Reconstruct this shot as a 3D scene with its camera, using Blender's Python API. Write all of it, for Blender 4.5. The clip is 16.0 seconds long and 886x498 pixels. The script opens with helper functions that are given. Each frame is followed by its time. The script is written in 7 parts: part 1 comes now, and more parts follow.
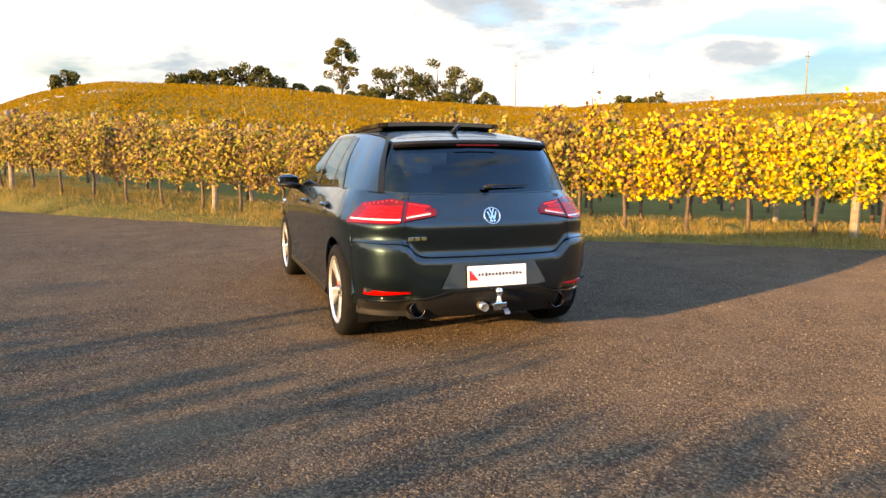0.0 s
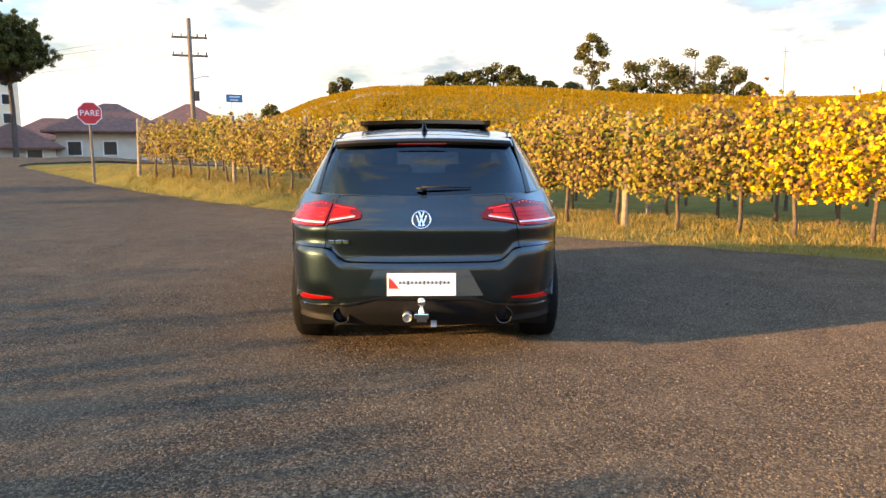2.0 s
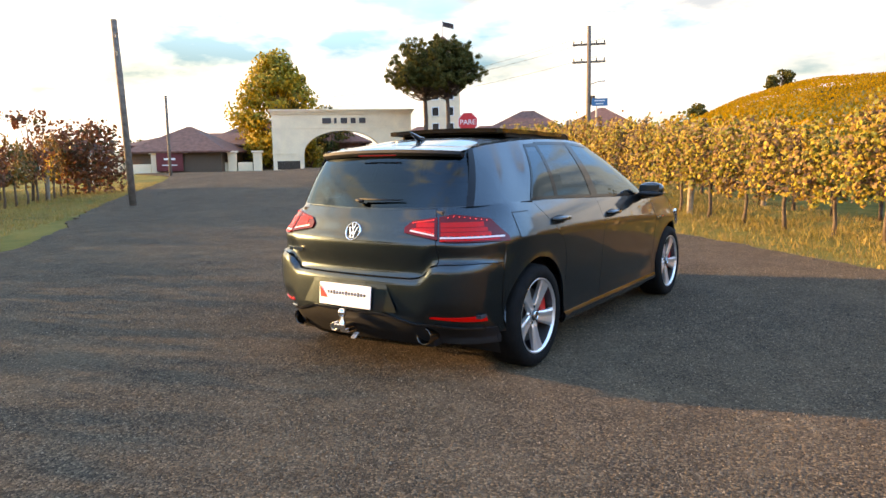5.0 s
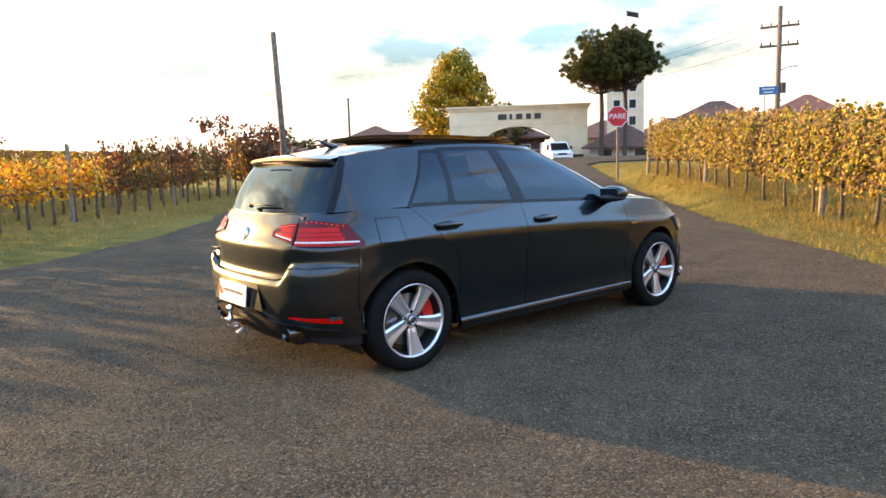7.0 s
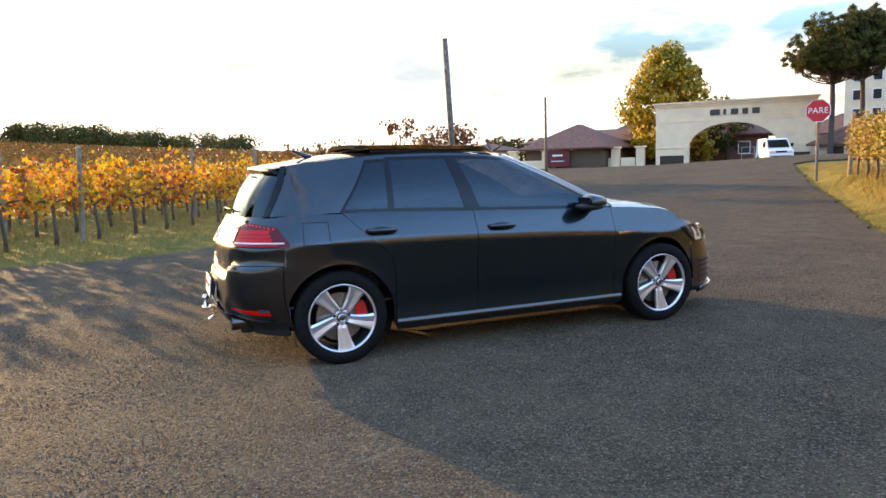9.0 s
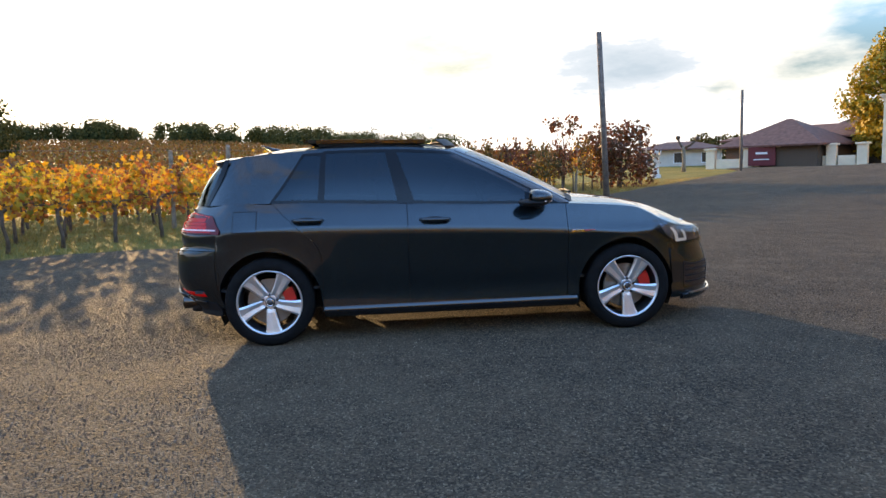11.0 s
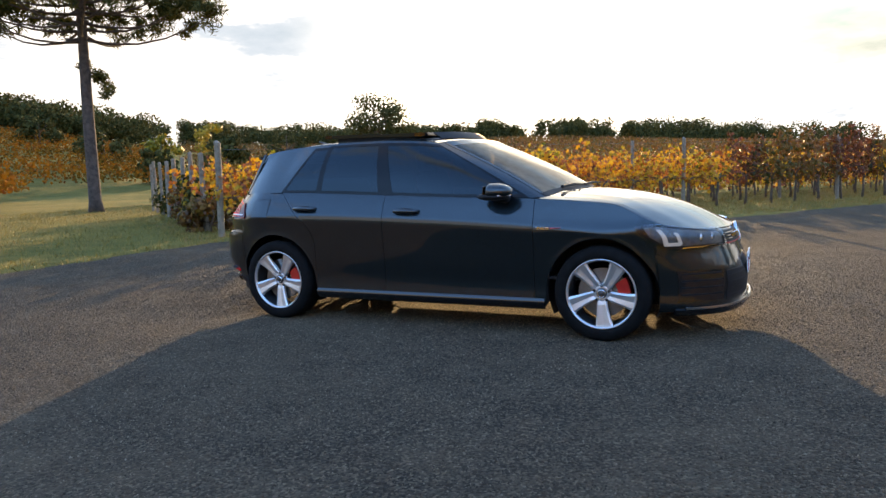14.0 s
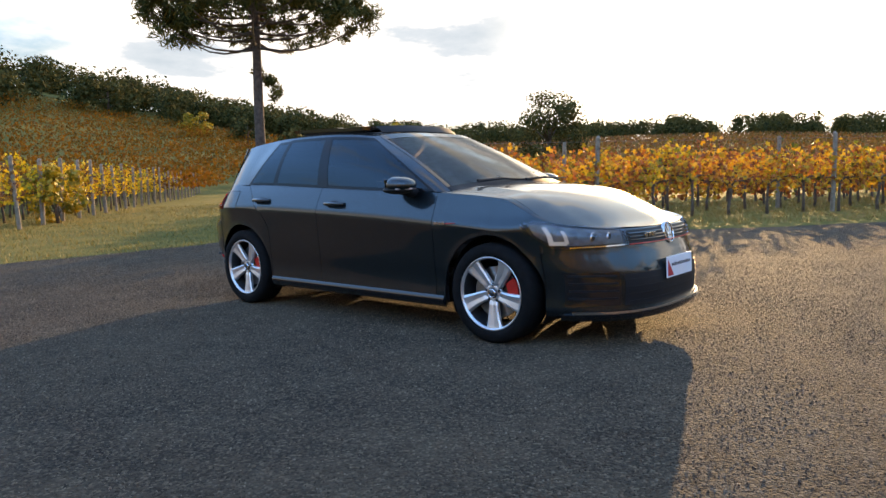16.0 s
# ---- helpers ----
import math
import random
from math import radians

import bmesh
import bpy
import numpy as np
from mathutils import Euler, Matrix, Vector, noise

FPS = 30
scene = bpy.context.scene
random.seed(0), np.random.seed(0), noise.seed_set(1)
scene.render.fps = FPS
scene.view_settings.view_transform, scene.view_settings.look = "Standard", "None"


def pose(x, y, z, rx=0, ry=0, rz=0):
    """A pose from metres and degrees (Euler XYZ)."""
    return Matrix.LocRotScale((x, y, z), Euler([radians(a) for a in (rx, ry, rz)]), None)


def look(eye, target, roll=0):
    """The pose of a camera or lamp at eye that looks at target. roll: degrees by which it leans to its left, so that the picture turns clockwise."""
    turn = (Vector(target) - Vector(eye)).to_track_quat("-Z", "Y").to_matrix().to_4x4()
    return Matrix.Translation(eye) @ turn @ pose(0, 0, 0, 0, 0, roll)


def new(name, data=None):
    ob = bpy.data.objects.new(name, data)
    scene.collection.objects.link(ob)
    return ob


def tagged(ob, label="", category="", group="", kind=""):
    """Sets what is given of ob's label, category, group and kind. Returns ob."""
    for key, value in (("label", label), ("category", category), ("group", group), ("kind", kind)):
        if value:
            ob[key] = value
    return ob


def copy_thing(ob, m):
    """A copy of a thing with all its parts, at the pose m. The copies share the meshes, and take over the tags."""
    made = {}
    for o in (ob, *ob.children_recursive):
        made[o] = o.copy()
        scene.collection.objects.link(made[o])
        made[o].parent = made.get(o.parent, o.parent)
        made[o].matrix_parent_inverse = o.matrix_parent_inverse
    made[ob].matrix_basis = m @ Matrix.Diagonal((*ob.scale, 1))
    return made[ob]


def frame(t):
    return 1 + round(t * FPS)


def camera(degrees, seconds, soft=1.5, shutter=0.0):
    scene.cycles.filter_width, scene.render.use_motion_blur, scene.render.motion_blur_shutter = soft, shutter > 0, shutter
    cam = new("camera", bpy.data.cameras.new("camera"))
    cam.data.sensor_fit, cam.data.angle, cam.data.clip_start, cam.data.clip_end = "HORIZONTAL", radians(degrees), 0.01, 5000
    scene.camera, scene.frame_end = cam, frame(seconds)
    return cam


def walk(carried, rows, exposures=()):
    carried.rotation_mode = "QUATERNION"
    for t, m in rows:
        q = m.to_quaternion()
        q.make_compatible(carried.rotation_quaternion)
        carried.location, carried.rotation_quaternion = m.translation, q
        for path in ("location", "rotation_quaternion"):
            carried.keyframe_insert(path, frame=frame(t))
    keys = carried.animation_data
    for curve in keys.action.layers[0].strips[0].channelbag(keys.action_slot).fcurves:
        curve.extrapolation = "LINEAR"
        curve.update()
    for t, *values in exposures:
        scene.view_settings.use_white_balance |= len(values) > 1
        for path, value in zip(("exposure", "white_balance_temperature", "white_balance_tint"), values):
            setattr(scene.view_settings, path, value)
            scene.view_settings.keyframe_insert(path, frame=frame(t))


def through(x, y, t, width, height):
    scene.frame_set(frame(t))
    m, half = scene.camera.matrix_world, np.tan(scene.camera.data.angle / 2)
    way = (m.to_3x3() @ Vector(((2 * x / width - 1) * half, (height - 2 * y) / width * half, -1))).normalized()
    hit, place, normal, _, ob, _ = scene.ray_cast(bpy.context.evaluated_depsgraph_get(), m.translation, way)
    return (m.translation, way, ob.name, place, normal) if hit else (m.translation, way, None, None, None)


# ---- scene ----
cam = camera(64.3, 16.0)
PATH = [
    (0, (-1.805, -6.102, 1.247), (-1.131, -4.237, 0.982), 0.1),
    (0.5, (-1.327, -6.242, 1.262), (-0.814, -4.328, 0.997), -0.1),
    (1, (-0.83, -6.238, 1.268), (-0.468, -4.29, 1.0), -0.2),
    (1.5, (-0.327, -6.256, 1.27), (-0.148, -4.282, 1.002), -0.2),
    (2, (0.157, -6.146, 1.261), (0.142, -4.165, 0.988), -0.3),
    (2.5, (0.641, -6.084, 1.269), (0.437, -4.113, 0.994), -0.6),
    (3, (1.118, -5.968, 1.286), (0.67, -4.038, 1.012), -0.7),
    (3.5, (1.583, -5.759, 1.294), (0.947, -3.882, 1.022), -1.0),
    (4, (2.034, -5.607, 1.307), (1.209, -3.805, 1.036), -1.1),
    (4.2, (2.198, -5.533, 1.305), (1.295, -3.769, 1.038), -0.9),
    (6.3, (3.8, -4.344, 1.281), (2.415, -2.924, 1.021), -1.7),
    (6.5, (3.965, -4.217, 1.308), (2.534, -2.845, 1.046), -1.6),
    (7, (4.296, -3.894, 1.324), (2.765, -2.633, 1.064), -1.6),
    (7.5, (4.608, -3.518, 1.356), (3.016, -2.336, 1.094), -1.6),
    (8, (4.966, -3.183, 1.373), (3.298, -2.109, 1.118), -1.7),
    (8.5, (5.198, -2.794, 1.358), (3.426, -1.901, 1.109), -1.8),
    (9, (5.441, -2.392, 1.345), (3.597, -1.66, 1.098), -1.8),
    (9.2, (5.529, -2.223, 1.35), (3.653, -1.573, 1.105), -1.8),
    (11.3, (5.945, -0.223, 1.24), (3.959, -0.178, 1.006), -1.9),
    (11.5, (5.958, -0.042, 1.248), (3.973, -0.103, 1.013), -2.0),
    (12, (5.864, 0.432, 1.224), (3.899, 0.141, 0.997), -1.9),
    (12.5, (5.776, 0.918, 1.219), (3.828, 0.526, 0.993), -1.9),
    (13, (5.724, 1.391, 1.209), (3.816, 0.835, 0.988), -1.9),
    (13.5, (5.566, 1.865, 1.171), (3.711, 1.148, 0.953), -1.9),
    (14, (5.443, 2.331, 1.146), (3.643, 1.485, 0.93), -1.8),
    (14.5, (5.296, 2.804, 1.127), (3.565, 1.823, 0.919), -1.6),
    (15, (4.999, 3.188, 1.099), (3.311, 2.137, 0.891), -1.5),
    (15.5, (4.734, 3.588, 1.093), (3.124, 2.42, 0.886), -1.6),
    (16, (4.387, 3.913, 1.061), (2.868, 2.629, 0.854), -1.4),
]
walk(cam, [(t, look(eye, target, roll)) for t, eye, target, roll in PATH],
     [(0.0, 1.52, 9400, 12), (4.0, 1.65, 9800, 13), (7.0, 1.65, 10000, 14), (9.0, 1.55, 9200, 14), (12.0, 1.12, 7800, 12), (16.0, 1.12, 8200, 13)])

# ---------------------------------------------------------------- light
SUN_AZ, SUN_EL = 109.5, 10.0          # degrees, anticlockwise from +y; above the horizon
SUN_DIR = Vector((-math.sin(radians(SUN_AZ)) * math.cos(radians(SUN_EL)),
                  math.cos(radians(SUN_AZ)) * math.cos(radians(SUN_EL)), math.sin(radians(SUN_EL))))


class Nodes:
    """A short way to write node trees."""

    def __init__(self, tree):
        self.tree = tree
        tree.nodes.clear()

    def add(self, kind, ins=None, **props):
        node = self.tree.nodes.new(kind)
        for key, value in props.items():
            if key == "blend":
                node.blend_type = value
            elif key == "dtype":
                node.data_type = value
            elif key == "op":
                node.operation = value
            elif key == "sky":
                node.sky_type = value
            elif key == "feature":
                node.feature = value
            elif key == "dims":
                node.noise_dimensions = value
        for key, value in (ins or {}).items():
            sock = node.inputs[key]
            if isinstance(value, bpy.types.NodeSocket):
                self.tree.links.new(value, sock)
            elif isinstance(value, bpy.types.Node):
                self.tree.links.new(value.outputs[0], sock)
            else:
                sock.default_value = value
        return node

    def mix(self, fac, a, b, blend="MIX"):
        n = self.add("ShaderNodeMix", dtype="RGBA", blend=blend)
        for key, value in ((0, fac), (6, a), (7, b)):
            if isinstance(value, bpy.types.NodeSocket):
                self.tree.links.new(value, n.inputs[key])
            elif isinstance(value, bpy.types.Node):
                self.tree.links.new(value.outputs[0], n.inputs[key])
            else:
                n.inputs[key].default_value = value if key == 0 else (*value, 1)[:4]
        return n.outputs[2]

    def ramp(self, fac, stops):
        n = self.add("ShaderNodeValToRGB", {0: fac})
        el = n.color_ramp.elements
        while len(el) < len(stops):
            el.new(0.5)
        for e, (p, c) in zip(el, stops):
            e.position = p
            e.color = (*c, 1) if len(c) == 3 else c
        return n.outputs[0]

    def noise(self, vec, scale, detail=4.0, rough=0.55):
        return self.add("ShaderNodeTexNoise", {"Vector": vec, "Scale": scale, "Detail": detail, "Roughness": rough}).outputs[0]

    def math(self, op, a, b=0.0):
        return self.add("ShaderNodeMath", {0: a, 1: b}, op=op).outputs[0]


def make_world():
    w = bpy.data.worlds.new("sky")
    scene.world = w
    w.use_nodes = True
    n = Nodes(w.node_tree)
    sky = n.add("ShaderNodeTexSky", sky="NISHITA")
    sky.sun_disc = False
    sky.sun_elevation = radians(SUN_EL)
    sky.sun_rotation = radians(-SUN_AZ)
    sky.air_density, sky.dust_density, sky.ozone_density = 1.0, 1.2, 1.5
    co = n.add("ShaderNodeTexCoord").outputs["Generated"]
    flat = n.add("ShaderNodeMapping", {"Vector": co, "Scale": (1.0, 1.0, 3.2)}).outputs[0]
    big = n.noise(flat, 2.1, 8, 0.56)
    up = n.add("ShaderNodeSeparateXYZ", {0: co}).outputs[2]
    low = n.add("ShaderNodeMapRange", {0: up, 1: 0.10, 2: 0.50, 3: 0.13, 4: -0.03}).outputs[0]

    def bank(az, el, r):
        d = Vector((-math.sin(radians(az)) * math.cos(radians(el)), math.cos(radians(az)) * math.cos(radians(el)), 3.2 * math.sin(radians(el))))
        far = n.tree.nodes.new("ShaderNodeVectorMath")
        far.operation = "DISTANCE"
        n.tree.links.new(flat, far.inputs[0])
        far.inputs[1].default_value = d
        m = n.add("ShaderNodeMapRange", {0: far.outputs["Value"], 1: 0.25 * r, 2: r, 3: 1.0, 4: 0.0})
        m.interpolation_type = "SMOOTHSTEP"
        return m.outputs[0]

    def banks(rows):
        total = bank(*rows[0])
        for row in rows[1:]:
            total = n.math("MAXIMUM", total, bank(*row))
        return total
    # heavier cloud banks and clear gaps between them; bank (129, 21) is unseen, added to dim the bonnet's reflection
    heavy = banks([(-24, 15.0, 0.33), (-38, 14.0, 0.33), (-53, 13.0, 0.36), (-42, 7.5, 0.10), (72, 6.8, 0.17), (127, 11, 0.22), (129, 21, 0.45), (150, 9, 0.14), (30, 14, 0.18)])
    clear = banks([(52, 9.5, 0.16), (40, 9, 0.12), (16, 9, 0.11), (10, 6, 0.10), (-46, 9.5, 0.12)])
    big = n.math("SUBTRACT", big, n.math("MULTIPLY", clear, 0.11))

    def towards(d, a, b):
        dot = n.tree.nodes.new("ShaderNodeVectorMath")
        dot.operation = "DOT_PRODUCT"
        n.tree.links.new(co, dot.inputs[0])
        dot.inputs[1].default_value = d
        m = n.add("ShaderNodeMapRange", {0: dot.outputs["Value"], 1: a, 2: b, 3: 0.0, 4: 1.0})
        m.interpolation_type = "SMOOTHSTEP"
        return m.outputs[0]
    # away from the sun the cover breaks into blue; towards it the thin cloud glares
    high = n.add("ShaderNodeMapRange", {0: up, 1: 0.22, 2: 0.45}).outputs[0]
    away = n.math("MULTIPLY", towards(Vector((-SUN_DIR.x, -SUN_DIR.y, 0)).normalized(), 0.0, 0.5), high)
    big = n.math("SUBTRACT", big, n.math("MULTIPLY", away, 0.06))
    glare = n.math("ADD", n.math("MULTIPLY", n.math("POWER", towards(SUN_DIR, 0.94, 1.0), 2.0), 1.2), n.math("MULTIPLY", n.math("POWER", towards(SUN_DIR, 0.97, 1.0), 3.0), 14.0))
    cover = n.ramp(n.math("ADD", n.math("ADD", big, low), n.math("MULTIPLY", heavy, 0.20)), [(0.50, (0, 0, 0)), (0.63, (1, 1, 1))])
    fine = n.noise(flat, 3.6, 7, 0.6)
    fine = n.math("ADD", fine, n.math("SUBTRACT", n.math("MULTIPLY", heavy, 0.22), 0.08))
    # broken cloud: bright edges, grey-blue cores
    cloud = n.ramp(fine, [(0.30, (1.0, 0.98, 0.95)), (0.48, (0.96, 0.97, 1.0)), (0.58, (0.46, 0.55, 0.67)), (0.72, (0.34, 0.44, 0.56))])
    blue = n.mix(1.0, sky.outputs[0], (0.31, 0.46, 0.68), "MULTIPLY")
    deep = n.add("ShaderNodeMapRange", {0: up, 1: 0.12, 2: 0.50, 3: 0.14, 4: 1.0}).outputs[0]
    blue = n.mix(1.0, blue, deep, "MULTIPLY")
    blue = n.mix(towards(SUN_DIR, 0.35, 0.9), blue, n.mix(1.0, blue, (0.5, 0.45, 0.38), "MULTIPLY"))
    lit = n.mix(1.0, cloud, (CLOUD * 0.94, CLOUD * 0.98, CLOUD * 1.04), "MULTIPLY")
    lit = n.mix(1.0, lit, n.mix(towards(SUN_DIR, 0.0, 0.75), (0.76, 0.78, 0.82), (1.15, 1.13, 1.1)), "MULTIPLY")
    both = n.mix(cover, blue, lit)
    both = n.mix(1.0, both, n.mix(n.math("MULTIPLY", glare, 0.6), (0, 0, 0), (1.0, 0.90, 0.72)), "ADD")
    bg = n.add("ShaderNodeBackground", {0: both, 1: 1.0})
    out = n.add("ShaderNodeOutputWorld", {0: bg})


CLOUD = 0.66
make_world()
sun_data = bpy.data.lights.new("sun", "SUN")
sun_data.energy, sun_data.angle, sun_data.color = 5.0, radians(0.6), (1.0, 0.69, 0.37)
sun = new("sun", sun_data)
sun.matrix_world = look(SUN_DIR * 100, (0, 0, 0))


# ---------------------------------------------------------------- materials
def material(name):
    m = bpy.data.materials.new(name)
    m.use_nodes = True
    return m, Nodes(m.node_tree)


def surface(n, shader):
    n.add("ShaderNodeOutputMaterial", {0: shader})


def plain(name, color, rough=0.5, metal=0.0, coat=0.0, vary=0.12, scale=9.0, bump=0.0, emit=None, strength=0.0, spec=0.5):
    """A surface of one colour with two scales of variation and a fine relief."""
    m, n = material(name)
    co = n.add("ShaderNodeTexCoord").outputs["Object"]
    a = n.noise(co, scale, 5)
    b = n.noise(co, scale * 11, 3)
    ab = n.math("ADD", n.math("MULTIPLY", a, 0.65), n.math("MULTIPLY", b, 0.35))
    dark = [c * (1 - 1.6 * vary) for c in color]
    light = [min(1, c * (1 + 1.4 * vary)) for c in color]
    col = n.ramp(ab, [(0.32, dark), (0.68, light)])
    ins = {"Base Color": col, "Roughness": n.add("ShaderNodeMapRange", {0: b, 3: max(0.02, rough - 0.06), 4: min(1, rough + 0.08)}).outputs[0],
           "Metallic": metal, "Coat Weight": coat, "Coat Roughness": 0.03, "Specular IOR Level": spec}
    if emit:
        ins["Emission Color"], ins["Emission Strength"] = (*emit, 1), strength
    if bump:
        ins["Normal"] = n.add("ShaderNodeBump", {"Height": ab, "Strength": bump, "Distance": 0.02})
    surface(n, n.add("ShaderNodeBsdfPrincipled", ins))
    return m


def leaf_material(name, stops, through=0.45, vary=True, gloss=0.3):
    """Leaves of many colours that let the sun shine through."""
    m, n = material(name)
    isl = n.add("ShaderNodeNewGeometry").outputs["Random Per Island"]
    info = n.add("ShaderNodeObjectInfo")
    pos = n.add("ShaderNodeNewGeometry").outputs["Position"]
    patch = n.noise(pos, 0.55, 3)
    near = n.noise(pos, 2.3, 2)
    f = n.math("ADD", n.math("MULTIPLY", isl, 0.60), n.math("MULTIPLY", patch, 0.52))
    f = n.math("ADD", f, n.math("MULTIPLY", n.math("SUBTRACT", near, 0.5), 0.35))
    if vary:
        f = n.math("ADD", f, n.math("MULTIPLY", n.math("SUBTRACT", info.outputs["Random"], 0.5), 0.20))
    col = n.ramp(f, stops)
    veins = n.noise(pos, 60, 3)
    col = n.mix(0.25, col, n.ramp(veins, [(0.3, (0.25, 0.2, 0.1)), (0.7, (1, 1, 1))]), "MULTIPLY")
    diff = n.add("ShaderNodeBsdfPrincipled", {"Base Color": col, "Roughness": 0.55 if gloss > 0.2 else 0.85, "Specular IOR Level": gloss})
    trans = n.add("ShaderNodeBsdfTranslucent", {0: col})
    surface(n, n.add("ShaderNodeMixShader", {0: through, 1: diff, 2: trans}))
    return m


VINE = leaf_material("vine_leaf", [(0.22, (0.08, 0.11, 0.018)), (0.36, (0.29, 0.29, 0.03)), (0.47, (0.76, 0.53, 0.03)),
                                   (0.60, (0.86, 0.54, 0.022)), (0.70, (0.44, 0.22, 0.025)), (0.78, (0.22, 0.11, 0.03)), (0.90, (0.10, 0.055, 0.03))], 0.26)
VINE_HILL = leaf_material("hill_vine_leaf", [(0.22, (0.20, 0.135, 0.022)), (0.42, (0.34, 0.195, 0.012)), (0.6, (0.40, 0.22, 0.010)), (0.85, (0.30, 0.15, 0.014))], 0.5, gloss=0.08)
VINE_MIX = leaf_material("fading_vine_leaf", [(0.22, (0.06, 0.075, 0.016)), (0.37, (0.20, 0.195, 0.03)), (0.48, (0.42, 0.32, 0.04)), (0.58, (0.38, 0.25, 0.05)),
                                             (0.68, (0.27, 0.155, 0.055)), (0.78, (0.16, 0.085, 0.045)), (0.90, (0.08, 0.05, 0.03))], 0.22)
SHRUB_RED = leaf_material("dark_red_leaf", [(0.25, (0.05, 0.045, 0.015)), (0.5, (0.17, 0.06, 0.025)), (0.7, (0.22, 0.075, 0.03)), (0.9, (0.09, 0.04, 0.03))], 0.3)
VINE_RED = leaf_material("red_vine_leaf", [(0.22, (0.11, 0.12, 0.018)), (0.4, (0.55, 0.36, 0.03)), (0.55, (0.62, 0.31, 0.025)),
                                           (0.72, (0.40, 0.12, 0.025)), (0.9, (0.15, 0.06, 0.03))], 0.36)
VINE_DULL = leaf_material("far_vine_leaf", [(0.25, (0.06, 0.065, 0.015)), (0.5, (0.21, 0.12, 0.02)), (0.7, (0.24, 0.10, 0.02)), (0.9, (0.10, 0.05, 0.025))], 0.18)
VINE_SLOPE = leaf_material("slope_vine_leaf", [(0.25, (0.10, 0.058, 0.012)), (0.5, (0.23, 0.105, 0.012)), (0.7, (0.28, 0.105, 0.013)), (0.9, (0.14, 0.055, 0.018))], 0.2, gloss=0.03)
TREE_GREEN = leaf_material("dark_tree_leaf", [(0.25, (0.034, 0.042, 0.015)), (0.5, (0.070, 0.073, 0.022)), (0.8, (0.125, 0.102, 0.030))], 0.08, gloss=0.08)
TREE_GOLD = leaf_material("golden_tree_leaf", [(0.25, (0.10, 0.12, 0.016)), (0.5, (0.30, 0.235, 0.022)), (0.8, (0.47, 0.30, 0.022))], 0.25)
PINE = leaf_material("pine_needle", [(0.25, (0.035, 0.045, 0.016)), (0.55, (0.085, 0.092, 0.028)), (0.85, (0.17, 0.14, 0.04))], 0.10, gloss=0.1)
GRASS = leaf_material("grass_blade", [(0.2, (0.08, 0.082, 0.018)), (0.40, (0.20, 0.155, 0.03)), (0.6, (0.36, 0.25, 0.055)), (0.85, (0.34, 0.21, 0.085))], 0.22)
BARK = plain("bark", (0.11, 0.075, 0.05), 0.9, vary=0.4, scale=14, bump=0.8)
PINE_BARK = plain("pine_bark", (0.085, 0.062, 0.05), 0.9, vary=0.4, scale=7, bump=0.8)
POST_WOOD = plain("weathered_post_wood", (0.24, 0.19, 0.135), 0.85, vary=0.3, scale=10, bump=0.5)
POLE_WOOD = plain("old_pole_wood", (0.16, 0.125, 0.1), 0.85, vary=0.3, scale=8, bump=0.5)
CREAM = plain("cream_render", (0.86, 0.68, 0.46), 0.85, vary=0.07, scale=1.2, bump=0.15)
STUCCO = plain("pale_stucco", (0.62, 0.55, 0.45), 0.85, vary=0.08, scale=1.5, bump=0.15)
TILE = plain("red_brown_roof_tile", (0.15, 0.064, 0.044), 0.8, vary=0.3, scale=3, bump=0.4)
DARK_OPEN = plain("dark_window", (0.03, 0.028, 0.026), 0.25)
STEEL = plain("galvanised_steel", (0.5, 0.5, 0.5), 0.35, 0.9)
WIRE = plain("wire", (0.12, 0.12, 0.12), 0.5, 0.6)
SIGN_RED = plain("sign_red", (0.62, 0.02, 0.03), 0.4, vary=0.06)
WHITE = plain("white_paint", (0.80, 0.80, 0.78), 0.45, vary=0.05)
SIGN_BLUE = plain("sign_blue", (0.02, 0.16, 0.34), 0.45, vary=0.06)
MAROON = plain("maroon_board", (0.14, 0.015, 0.02), 0.5)
LETTER = plain("dark_bronze", (0.06, 0.055, 0.06), 0.4, 0.5)
FLAG = plain("dark_flag", (0.08, 0.07, 0.08), 0.8)


